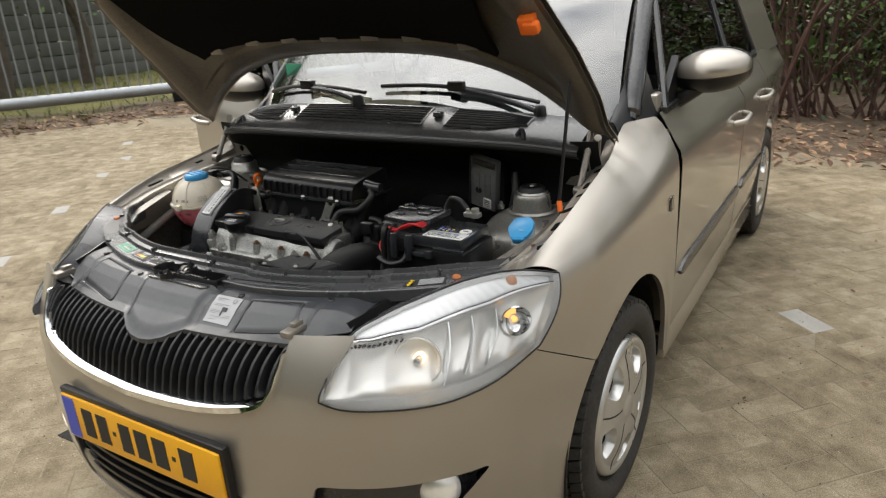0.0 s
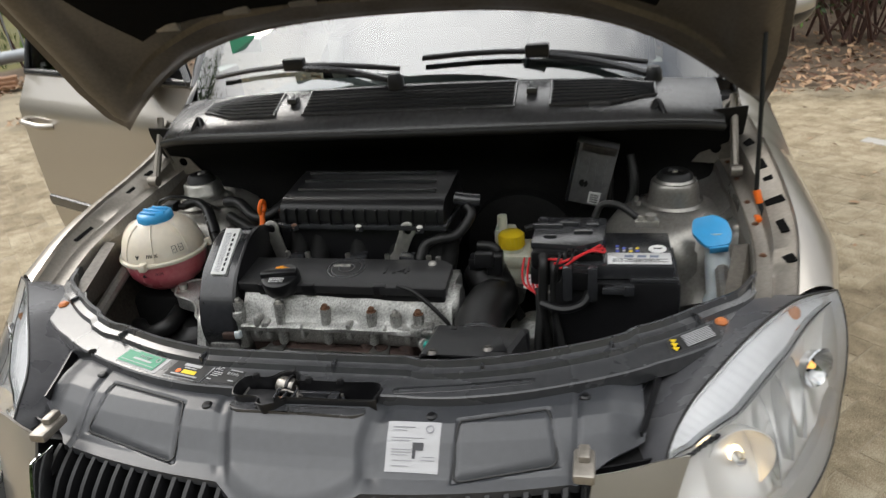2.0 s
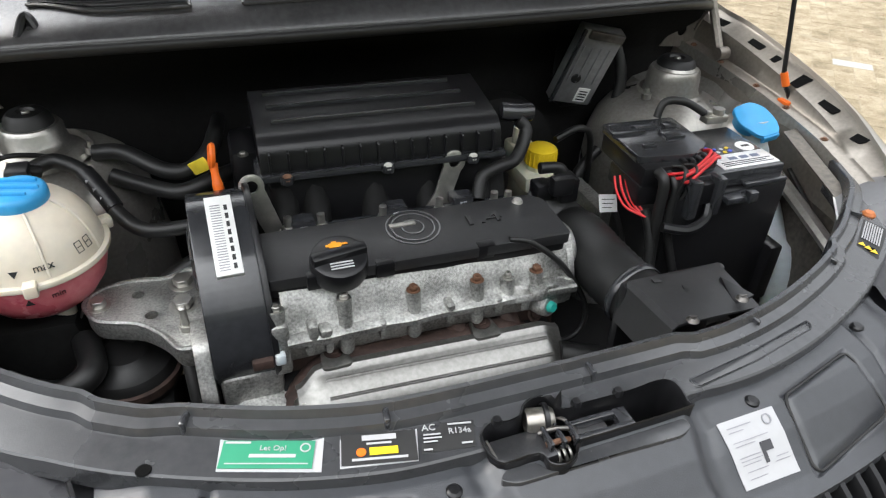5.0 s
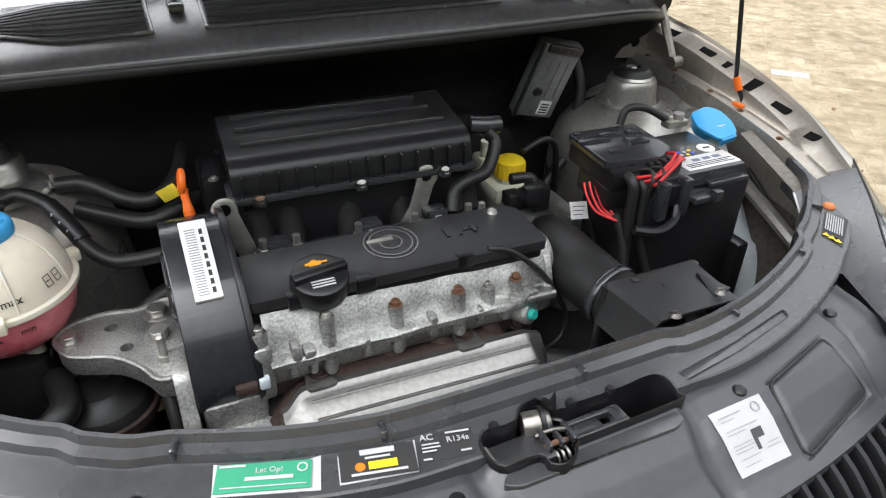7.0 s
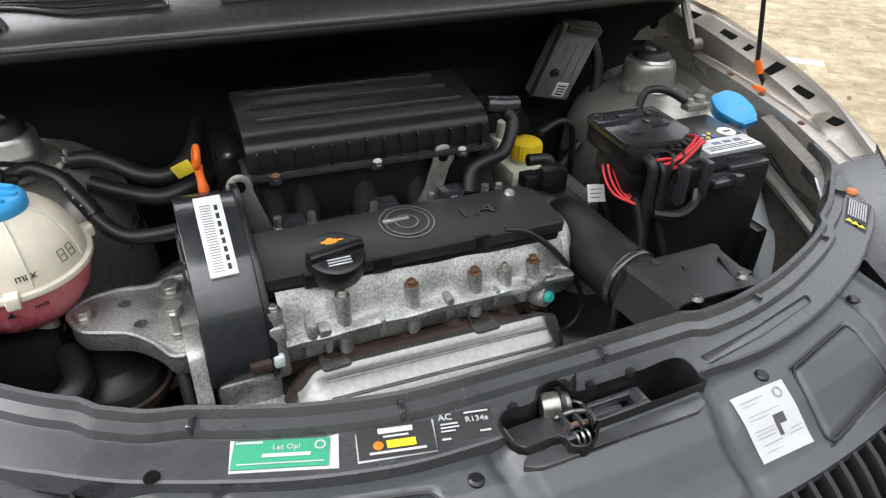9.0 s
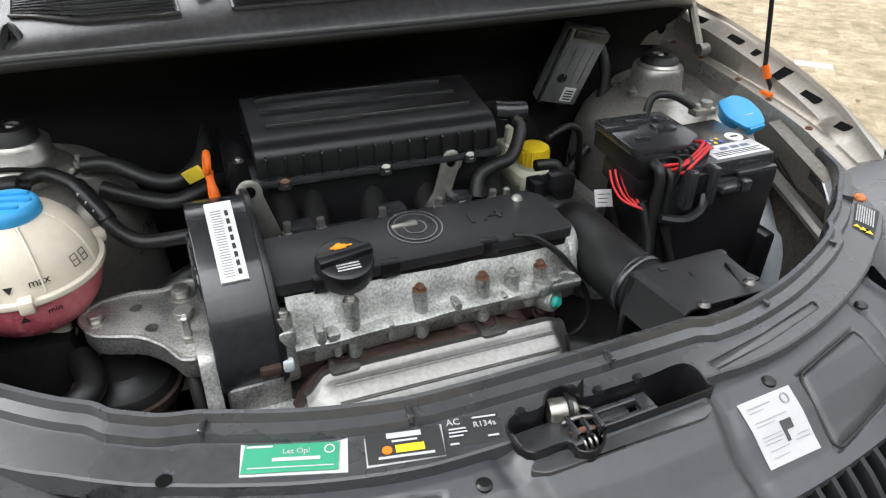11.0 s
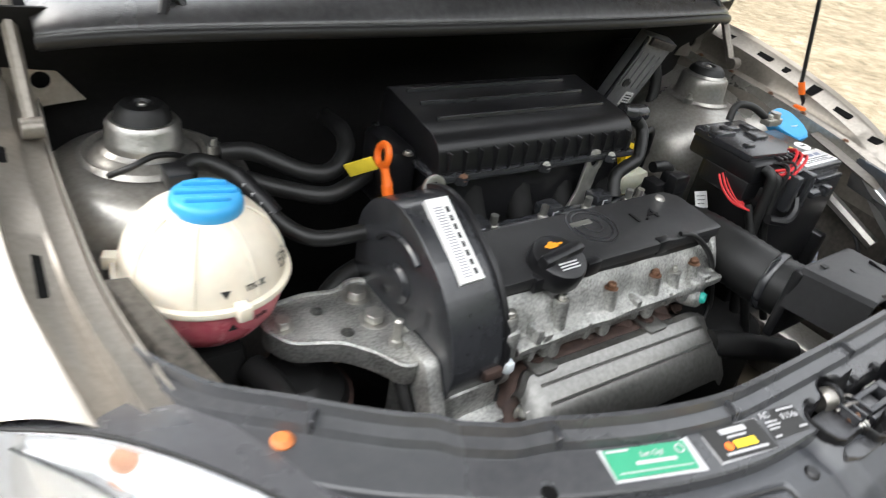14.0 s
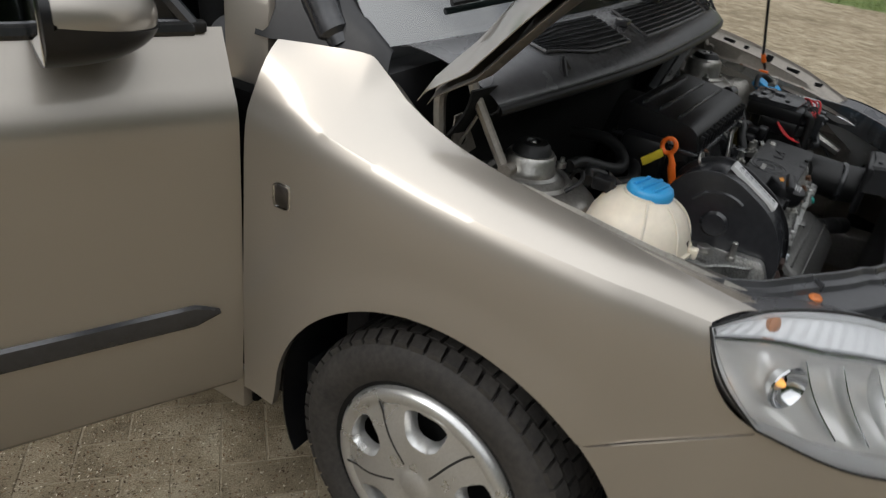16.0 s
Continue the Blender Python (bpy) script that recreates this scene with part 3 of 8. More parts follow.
# lower intake
rows = [[front_point(x, 0.20 + 0.22 * j / 8) + Vector((0, 0.06, 0)) for j in range(9)] for x in np.linspace(-0.40, 0.40, 30)]
intake = part("lower_intake", grid(rows, thick=0.004), DARK, car, "black lower air intake")
for k in range(5):
    z = 0.245 + 0.032 * k
    rows = [[front_point(x, z + dz) + Vector((0, dy, 0)) for dz, dy in ((-0.005, 0.045), (-0.005, 0.016), (0.005, 0.016), (0.005, 0.045))] for x in np.linspace(-0.345, 0.345, 24)]
    part("intake_slat", grid(rows, thick=0.002), BLACK, intake)
for s in (1, -1):
    rows = [[front_point(s * x, 0.31 + 0.16 * j / 6) + Vector((-s * 0.01 * x, 0.045, 0)) for j in range(7)] for x in np.linspace(0.38, 0.705, 18)]
    pocket = part("fog_lamp_recess", grid(rows, thick=0.004), BLACK_SATIN, car)
    c = front_point(s * 0.628, 0.392) + Vector((-s * 0.012, 0.03, 0))
    m = pose(0, 0, 0, 84, 0, s * 34)
    part("fog_lamp", lathe([(0, 0.016), (0.02, 0.014), (0.036, 0.006), (0.04, 0.0), (0.044, -0.004), (0.044, -0.03)], c, 28, m), REFLECT, pocket, "round fog lamp")

# number plate
plate = part("number_plate", box(-0.262, 0.262, -0.010, -0.003, 0.40, 0.512, 0.002), PLATE, car, "orange-yellow plate with a blue band")
part("plate_holder", box(-0.272, 0.272, -0.004, 0.014, 0.39, 0.524, 0.004), BLACK, car)
part("blue_band", box(-0.258, -0.215, -0.0112, -0.0098, 0.404, 0.508, 0), PLATE_BLUE, plate)
x = -0.19
for w in (0.05, 0.05, 0.022, 0.05, 0.055, 0.055, 0.022, 0.055):
    tall = w > 0.03
    part("plate_bar", box(x, x + w - 0.012, -0.0112, -0.0098, 0.42 if tall else 0.452, 0.492 if tall else 0.462, 0), INK, plate)
    x += w + 0.004


def fender(s):
    cols = np.linspace(0, 1, 110)
    rows = []

    def bottom(y):
        a = HUB_Z + math.sqrt(max(ARCH_R ** 2 - (y - HUB_Y) ** 2, 0)) if abs(y - HUB_Y) < ARCH_R else 0
        if y < HUB_Y:
            return max(a, SEAM(y))
        return max(a, 0.25)

    def side_x(y, z):
        w = curve_at(y, W_SIDE)
        zc = curve_at(y, Z_CREASE)
        t = zc - z
        x = w - 0.020 * math.exp(-t / 0.028) + (-0.012 * ease(0.55, 0.2, z) if z < 0.55 else 0)
        if y > 0.5:
            d = math.hypot(y - HUB_Y, z - HUB_Z) - ARCH_R
            x += 0.005 * (1 - ease(0.0, 0.075, d)) * ease(0.5, 0.6, y)
        return x

    end = 1.288
    # top: inner edge to crease
    for v in np.linspace(0, 1, 13):
        r = []
        for t in cols:
            ys = 0.477 + 0.044 * v
            y = ys + t * (end - ys) * (1 if v > 0.3 else 1)
            xi, zi = curve_at(y, X_IN), inner_z(y, s)
            zc = curve_at(y, Z_CREASE)
            xc = side_x(y, zc)
            zs = interp(y, [(0.95, inner_z(0.95, s)), (1.29, 0.966)]) if y > 0.95 else zi
            x = xi + (xc - xi) * v
            z = zs + (zc - zs) * (0.25 * v * v + 0.75 * v) + 0.004 * math.sin(math.pi * v) + (zi - zs) * (1 - v) ** 3
            r.append((s * x, y, z))
        rows.append(r)
    rows.insert(0, [(s * (abs(p[0]) - 0.004), p[1], p[2] - 0.012) for p in rows[0]])
    for v in np.linspace(0, 1, 26)[1:]:
        r = []
        for t in cols:
            ys = 0.521 - 0.104 * v + 0.014 * math.sin(math.pi * v)
            y = ys + t * (end + 0.012 * v + 0.018 * v * v - ys)
            zc, zb = curve_at(y, Z_CREASE), bottom(y)
            z = zc + (zb - zc) * v
            r.append((s * side_x(y, z), y, z))
        rows.append(r)
    rows.append([(s * (abs(p[0]) - 0.014), p[1], p[2] + 0.002) for p in rows[-1]])
    return grid(rows, thick=0.0016)


def side_profile(y, z):
    x = interp(z, SIDE)
    return x - 0.012 * ease(2.6, 4.0, y) * 3 * max(0, (y - 2.6) / 1.4)


def side_skin(y0, y1, z0, z1, ny=14, nz=26, arch=None):
    rows = []
    for y in np.linspace(y0, y1, ny):
        lo = z0
        if arch is not None and abs(y - arch) < ARCH_R:
            lo = max(z0, HUB_Z + math.sqrt(ARCH_R ** 2 - (y - arch) ** 2))
        rows.append([Vector((side_profile(y, lo + (z1 - lo) * j / nz), y, lo + (z1 - lo) * j / nz)) for j in range(nz + 1)])
    return grid(rows, thick=0.002)


def door(s, y0, y1, parent_name, open_deg=0.0, front=True):
    """A side door in its closed place, then swung about its front edge."""
    hinge = Vector((s * 0.775, y0, 0))
    swing = Matrix.Translation(hinge) @ pose(0, 0, 0, 0, 0, -s * -open_deg if s < 0 else -open_deg) @ Matrix.Translation(-hinge)
    if s < 0:
        swing = Matrix.Translation(hinge) @ pose(0, 0, 0, 0, 0, open_deg) @ Matrix.Translation(-hinge)
        if open_deg:
            swing = Matrix.Translation((-0.014, 0.024, 0)) @ swing
    flip = Matrix.Diagonal((s, 1, 1, 1))
    place = swing @ flip

    def P(name, bm, material, parent, label=""):
        return part(name, moved(bm, place), material, parent, label)

    skin = P(parent_name, side_skin(y0 + 0.004, y1 - 0.004, 0.268, 0.97), PAINT, car, "beige front door, swung open" if open_deg else "beige side door, closed")
    P("inner_panel", box(0.68, 0.735, y0 + 0.03, y1 - 0.02, 0.32, 0.93, 0.012), INTERIOR, skin)
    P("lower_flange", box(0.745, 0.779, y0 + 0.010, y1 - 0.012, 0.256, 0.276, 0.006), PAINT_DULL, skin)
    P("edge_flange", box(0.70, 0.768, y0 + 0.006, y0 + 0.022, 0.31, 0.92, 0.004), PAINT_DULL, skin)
    rows = []
    for y in np.linspace(y0 + 0.05, y1 - 0.012, 24):
        e = min(1, (y - y0 - 0.05) / 0.05 + 0.15)
        rows.append([Vector((side_profile(y, 0.468 + dz * e) + dx, y, 0.468 + dz * e)) for dz, dx in ((-0.026, -0.004), (-0.02, 0.008), (0, 0.011), (0.02, 0.008), (0.026, -0.004))])
    P("rubbing_strip", grid(rows, thick=0.002), BLACK_SATIN, skin)
    lean = lambda z: 0.738 - (z - 0.97) * 0.36
    if front:
        out = [(y0 + 0.05, 0.97), (y0 + 0.35, 1.36), (y1 - 0.03, 1.40), (y1 - 0.012, 0.97)]
    else:
        out = [(y0 + 0.012, 0.97), (y0 + 0.03, 1.40), (y1 - 0.2, 1.38), (y1 - 0.03, 0.985)]
    frame_pts = [Vector((lean(z), y, z)) for y, z in out]
    P("window_frame", tube(frame_pts + [frame_pts[0]], 0.014, 8, 0), BLACK_SATIN, skin)
    P("belt_seal", box(0.728, 0.75, y0 + 0.03, y1 - 0.015, 0.963, 0.981, 0.004), RUBBER, skin)
    a, b, c, d = frame_pts
    rows = [[(a.lerp(d, u)).lerp(b.lerp(c, u), v) + Vector((-0.006 + 0.012 * math.sin(math.pi * v), 0, 0)) for u in np.linspace(0, 1, 9)] for v in np.linspace(0, 1, 9)]
    P("window_pane", grid(rows, thick=0.004), GLASS_DARK, skin)
    hy = y1 - 0.13
    hx = side_profile(hy, 0.80)
    P("door_handle", tube([(hx - 0.004, hy - 0.10, 0.79), (hx + 0.03, hy - 0.07, 0.795), (hx + 0.035, hy, 0.80), (hx + 0.03, hy + 0.06, 0.803), (hx - 0.004, hy + 0.09, 0.803)], 0.012, 10), PAINT, skin)
    if front:
        # mirror: painted cap over a black foot
        prof = []
        for u in [0.5 - 0.5 * math.cos(math.pi * k / 18) for k in range(19)]:
            w = max(0, math.sin(math.pi * u)) ** 0.5
            prof.append((u, w))
        mx0, mx1, mz, my = 0.722, 0.938, 1.062 - (0.046 if open_deg else 0), y0 + 0.18
        yr = my + 0.078 + (0.014 if open_deg else 0)

        def shell(a0, a1, grow, n=20):
            rows = []
            for u, w in prof:
                w = max(w, 0.02) ** 0.7
                x, up = mx0 + (mx1 - mx0) * u, mz + 0.014 * (u - 0.5)
                r = []
                for a in np.linspace(a0, a1, n):
                    c, q = math.cos(radians(a)), math.sin(radians(a))
                    r.append(Vector((x, yr - ((0.148 if open_deg else 0.118) + grow) * w * abs(c) ** 0.8, up + (0.064 + grow) * w * q)))
                rows.append(r)
            return rows

        P("wing_mirror", grid(shell(-20, 90, 0.0), thick=0.003), PAINT, skin, "wing mirror with beige cap over a black foot")
        P("mirror_foot", grid(shell(-90, -14, 0.0035), thick=0.003), BLACK, skin)
        P("mirror_rim", grid([[Vector((mx0 + (mx1 - mx0) * u, yr + dy, mz + 0.014 * (u - 0.5) + 0.067 * max(w, 0.02) ** 0.7 * v)) for v in np.linspace(-1, 1, 15)] for u, w in prof for dy in (0.006,)], thick=0.012), BLACK, skin)
        P("mirror_arm", tube([(0.725, my + 0.03, 0.965), (0.755, my + 0.03, 0.985), (0.80, my + 0.035, mz - 0.045)], 0.024, 10), BLACK, skin)
        P("mirror_glass", box(mx0 + 0.03, mx1 - 0.028, yr + 0.006, yr + 0.009, mz - 0.047, mz + 0.045, 0.002), CHROME, skin)
        P("quarter_trim", prism([(y0 + 0.055, 0.975), (y0 + 0.2, 0.975), (y0 + 0.2, 1.11)], 0, 0.02, m=Matrix(((0, 0, 1, 0.715), (1, 0, 0, 0), (0, 1, 0, 0), (0, 0, 0, 1)))), BLACK, skin)
    return skin


for s in (1, -1):
    f = part("front_fender", fender(s), PAINT, car, "beige front fender with a shoulder crease", angle=15)
    # side repeater lamp
    ry, rz = 1.205, 0.733
    rx = curve_at(ry, W_SIDE)
    rep = rounded([(-0.017, -0.022), (0.017, -0.022), (0.017, 0.022), (-0.017, 0.022)], 0.010)
    mm = Matrix.Translation((s * (rx - 0.006), ry, rz)) @ pose(0, 0, 0, 90, 0, s * 90)
    part("side_repeater", prism(rep, -0.004, 0.011, 0.003, mm), LENS, f, "clear side indicator")
    part("repeater_base", prism([(a * 1.10, b * 1.08) for a, b in rep], -0.006, 0.006, 0.001, mm), CHROME, f, "chrome edge")
    part("repeater_inside", prism([(a * 0.86, b * 0.88) for a, b in rep], -0.004, 0.0075, 0.001, mm), mat("smoked_lamp_inside", (0.10, 0.09, 0.085), 0.3, 0.4, var=0.3, scale=60), f)
    # wheel arch liner
    rows = []
    for a in np.linspace(-25, 205, 40):
        y, z = HUB_Y + (ARCH_R + 0.008) * math.cos(radians(a)), HUB_Z + (ARCH_R + 0.008) * math.sin(radians(a))
        rows.append([Vector((s * xx, y, max(z, 0.12))) for xx in (0.50, 0.60, 0.70, 0.772)])
    rows2 = [[Vector((s * 0.50, p[0].y, p[0].z)), Vector((s * 0.5, HUB_Y, 0.3))] for p in rows]
    part("wheel_arch_liner", merge(grid(rows, thick=0.003), grid(rows2)), BLACK, car)

door(1, 1.306, 2.37, "front_door")
door(-1, 1.306, 2.40, "front_door", 66.0)
for s in (1, -1):
    door(s, 2.376 if s > 0 else 2.41, 3.03, "rear_door", front=False)
    q = side_skin(3.034, 3.9, 0.22, 0.97, 40, 26, REAR_Y)
    part("rear_quarter_panel", moved(q, Matrix.Diagonal((s, 1, 1, 1))), PAINT, car)
    part("hinge_pillar", box(min(s * 0.66, s * 0.728), max(s * 0.66, s * 0.728), 1.312, 1.42, 0.70, 1.02, 0.012), PAINT, car)
    # flat black box puts the door gap's shade into the colour
    part("door_seal", box(min(s * 0.66, s * 0.76), max(s * 0.66, s * 0.76), 1.322, 1.41, 0.17, 0.87, 0.01), FELT, car, "black box for the shade in the door gap")
    if s < 0:
        # added black box: hides the bright sill, stands in for doorway shade
        part("sill_step", box(-0.765, -0.66, 1.335, 1.50, 0.20, 0.31, 0.008), FELT, car, "black box for the shade in the open doorway")
    part("sill", box(min(s * 0.72, s * 0.783), max(s * 0.72, s * 0.783), 1.335, 3.02, 0.16, 0.272, 0.015), PAINT, car)
    rows = [[Vector((s * (0.742 - (z - 0.945) * 0.36 - 0.004), y, z)) for z in np.linspace(0.945, 1.40, 8)] for y in np.linspace(3.0, 3.88, 8)]
    for i, r in enumerate(rows):
        for p in r:
            if p.y > 3.5:
                p.y -= (p.z - 0.945) * 0.45 * (p.y - 3.5) / 0.38
    part("rear_pillar", grid(rows, thick=0.01), PAINT, car)
    # black front pillar beside the screen
    part("front_pillar", tube([(s * 0.682, 1.195, 0.965), (s * 0.680, 1.225, 1.0), (s * 0.664, 1.30, 1.09), (s * 0.63, 1.48, 1.26), (s * 0.585, 1.70, 1.415), (s * 0.575, 2.0, 1.445)], [0.022] * 4 + [0.030] * 4 + [0.032] * 5 + [0.030] * 30, 12), BLACK_SATIN, car)
    rows = []
    for y in np.linspace(1.10, 1.34, 16):
        out = Vector((s * (curve_at(y, X_IN) - 0.004), y, inner_z(y, s) - 0.002))
        rows.append([out.lerp(Vector((s * 0.655, y + 0.01, 0.972 + (y - 1.10) * 0.72)), q) + Vector((0, 0, 0.012 * math.sin(math.pi * q))) for q in np.linspace(0, 1, 7)])
    part("pillar_foot_trim", grid(rows, thick=0.003), BLACK, car)
    part("roof_rail", tube([(s * 0.585, 1.66, 1.41), (s * 0.578, 2.3, 1.435), (s * 0.572, 3.0, 1.43), (s * 0.555, 3.5, 1.39)], 0.03, 10), PAINT, car)

rows = [[Vector((x, y, 1.40 + 0.085 * math.sin(math.pi * min(max((y - 1.35) / 3.1, 0), 1)) - 0.06 * (x / 0.58) ** 4)) for x in np.linspace(-0.585, 0.585, 17)] for y in np.linspace(1.66, 3.62, 20)]
part("roof", grid(rows, thick=0.01), PAINT, car)
rows = [[Vector((x * (0.585 + 0.15 * v) / 0.585, 3.61 + 0.37 * v ** 1.5 - 0.06 * (x / 0.585) ** 2 * v, 1.47 - 0.05 * (x / 0.57) ** 4 - 1.06 * v)) for x in np.linspace(-0.585, 0.585, 13)] for v in np.linspace(0, 1, 16)]
part("tailgate", grid(rows, thick=0.02), PAINT, car)
part("rear_bumper", box(-0.77, 0.77, 3.78, 4.0, 0.2, 0.5, 0.05, seg=4), PAINT, car)
part("underbody", box(-0.70, 0.70, 1.15, 3.85, 0.17, 0.24, 0.01), DARK, car)

# windscreen
def screen_base(x):
    t = abs(x) / 0.66
    return Vector((x, 0.93 + 0.20 * t ** 2.4, 1.035 - 0.062 * t ** 2.2))


rows = []
for v in np.linspace(0, 1, 14):
    r = []
    for x in np.linspace(-0.668, 0.668, 29):
        a = screen_base(x)
        b = Vector((x * 0.85, 1.60 + 0.09 * (x / 0.66) ** 2, 1.445 - 0.035 * (x / 0.66) ** 2))
        r.append(a.lerp(b, v) + Vector((0, -0.03, 0.045)) * math.sin(math.pi * v))
    rows.append(r)
screen = part("windscreen", grid(rows), GLASS, car, "large tinted windscreen", outward=Vector((0, -0.5, 1)))
part("screen_sticker", box(-0.52, -0.44, 1.135, 1.14, 1.09, 1.13, 0, pose(0, 0, 0)), GREEN_LABEL, screen, "small green sticker")
part("dashboard", merge(box(-0.62, 0.62, 1.22, 1.62, 0.72, 0.93, 0.06, seg=4), box(-0.60, 0.60, 1.18, 1.3, 0.6, 0.92, 0.03)), INTERIOR, car)
part("steering_wheel", lathe([(0.165, -0.012), (0.18, -0.012), (0.186, 0), (0.18, 0.012), (0.165, 0.012), (0.16, 0), (0.165, -0.012)], (0.33, 1.72, 0.90), 30, pose(0, 0, 0, 65)), INTERIOR, car)
for s in (1, -1):
    part("seat", merge(box(s * 0.33 - 0.24, s * 0.33 + 0.24, 1.95, 2.45, 0.35, 0.52, 0.06, seg=3), box(s * 0.33 - 0.23, s * 0.33 + 0.23, 2.38, 2.52, 0.45, 1.1, 0.06, pose(0, -0.1, 0.1, -6), 3), box(s * 0.33 - 0.12, s * 0.33 + 0.12, 2.46, 2.56, 1.08, 1.28, 0.04)), INTERIOR, car)
part("cabin_floor", box(-0.7, 0.7, 1.15, 3.8, 0.24, 0.30, 0), INTERIOR, car)
part("cabin_bulkhead", box(-0.68, 0.68, 1.10, 1.15, 0.24, 0.94, 0), INTERIOR, car)
part("rear_bench", box(-0.62, 0.62, 2.95, 3.6, 0.35, 0.95, 0.08, seg=3), INTERIOR, car)

# wheels


def tyre_mesh(w):
    r = TYRE_R
    prof = [(0.200, -w * 0.42), (0.214, -w * 0.49), (0.24, -w * 0.52), (0.264, -w * 0.5), (0.277, -w * 0.44), (0.280, -w * 0.37), (0.282, -w * 0.2), (0.282, 0.0)]
    prof = prof + [(a, -b) for a, b in prof[-2::-1]]
    return lathe(prof, n=64)


def tread(w):
    bm = bmesh.new()
    n = 52
    for lane, (z0, z1, skew) in enumerate(((-0.445, -0.30, 0.02), (-0.27, -0.12, 0.0), (-0.095, 0.095, 0.015), (0.12, 0.27, 0.0), (0.30, 0.445, -0.02))):
        for k in range(n):
            a0 = 2 * math.pi * (k + 0.5 * (lane % 2)) / n
            a1 = a0 + 2 * math.pi * 0.80 / n
            vs = []
            for rr in (0.274, 0.2935):
                for a, zz in ((a0, z0), (a1, z0), (a1 + skew, z1), (a0 + skew, z1)):
                    drop = 0.007 if lane in (0, 4) and abs(zz) > 0.4 else 0
                    vs.append(bm.verts.new(((rr - drop) * math.cos(a), (rr - drop) * math.sin(a), zz * w)))
            for q in ((4, 5, 6, 7), (0, 1, 5, 4), (1, 2, 6, 5), (2, 3, 7, 6), (3, 0, 4, 7)):
                bm.faces.new([vs[i] for i in q])
    return bm


def hubcap():
    """Five broad spokes round five holes; a raised rim and a round boss."""
    face = [(0.0, 0.030), (0.024, 0.030), (0.029, 0.0265), (0.034, 0.0245), (0.05, 0.0265), (0.075, 0.0275), (0.10, 0.026), (0.125, 0.0215), (0.146, 0.016), (0.160, 0.0135), (0.166, 0.017), (0.174, 0.0185), (0.182, 0.0155), (0.189, 0.005), (0.191, -0.008)]
    back = [(r * 0.985, h - 0.007) for r, h in face[::-1]]
    bm = lathe(face + back, n=90)
    tools = []
    for k in range(5):
        ring = [(r * math.cos(a), r * math.sin(a)) for r, a in ([(0.090, -0.16), (0.106, -0.30), (0.130, -0.315), (0.152, -0.30), (0.158, -0.15), (0.158, 0.15), (0.152, 0.30), (0.130, 0.315), (0.106, 0.30), (0.090, 0.16)])]
        tools.append(prism(rounded(ring, 0.008, 3), -0.05, 0.08, 0, pose(0, 0, 0, 0, 0, 72 * k)))
    return cut(bm, *tools)


def dish(k):
    """The sloping wall round one hubcap hole."""
    ring = rounded([(r * math.cos(a), r * math.sin(a)) for r, a in ([(0.090, -0.16), (0.106, -0.30), (0.130, -0.315), (0.152, -0.30), (0.158, -0.15), (0.158, 0.15), (0.152, 0.30), (0.130, 0.315), (0.106, 0.30), (0.090, 0.16)])], 0.008, 3)
    cx = 0.126
    top = lambda r: interp(r, [(0.08, 0.0272), (0.10, 0.026), (0.125, 0.0215), (0.146, 0.016), (0.16, 0.0135)])
    rows = []
    for g, dz in ((1.0, 0.0), (0.93, -0.006), (0.84, -0.016), (0.80, -0.028)):
        rows.append([Vector((cx + (x - cx) * g, y * g, top(math.hypot(x, y)) + dz)) for x, y in ring + ring[:1]])
    return moved(grid(rows), pose(0, 0, 0, 0, 0, 72 * k))


for s, y, steer in ((1, HUB_Y, 2), (-1, HUB_Y + 0.010, 2), (1, REAR_Y, 0), (-1, REAR_Y, 0)):
    w = 0.18
    m = Matrix.Translation((s * (0.79 - w * 0.47), y, WHEEL_Z)) @ pose(0, 0, 0, 0, 0, -steer) @ pose(0, 0, 0, 0, s * 90, 0)
    wheel = part("wheel", moved(lathe([(0.0, 0.03), (0.05, 0.03), (0.10, 0.025), (0.15, 0.01), (0.185, 0.02), (0.195, w * 0.42), (0.203, w * 0.44), (0.203, w * 0.38), (0.19, -w * 0.4), (0, -w * 0.4)], n=48), m), DARK, car, "steel wheel with a silver hubcap")
    part("tyre", moved(tyre_mesh(w), m), TYRE, wheel)
    part("tread", moved(tread(w), m), TYRE, wheel)
    part("hubcap", moved(hubcap(), m @ Matrix.Translation((0, 0, w * 0.40)) @ Matrix.Diagonal((1.02, 1.02, 1, 1))), SILVER, wheel, "silver five-spoke hubcap")
    capm = m @ Matrix.Translation((0, 0, w * 0.40)) @ Matrix.Diagonal((1.02, 1.02, 1, 1))
    for k in range(5):
        part("hubcap_dish", moved(dish(k), capm), SILVER, wheel)
        rows = []
        for r in np.linspace(0.046, 0.168, 12):
            h = interp(r, [(0.046, 0.0262), (0.075, 0.0275), (0.10, 0.026), (0.125, 0.0215), (0.146, 0.016), (0.168, 0.0172)]) + 0.0006
            bend = 0.05 * math.sin(math.pi * (r - 0.046) / 0.122)
            rows.append([Vector((r * math.cos(bend) - q * math.sin(bend), r * math.sin(bend) + q * math.cos(bend), h)) for q in (-0.0022, 0.0022)])
        part("hubcap_slot", moved(grid(rows, thick=0.001), capm @ pose(0, 0, 0, 0, 0, 72 * k + 36)), INK, wheel)

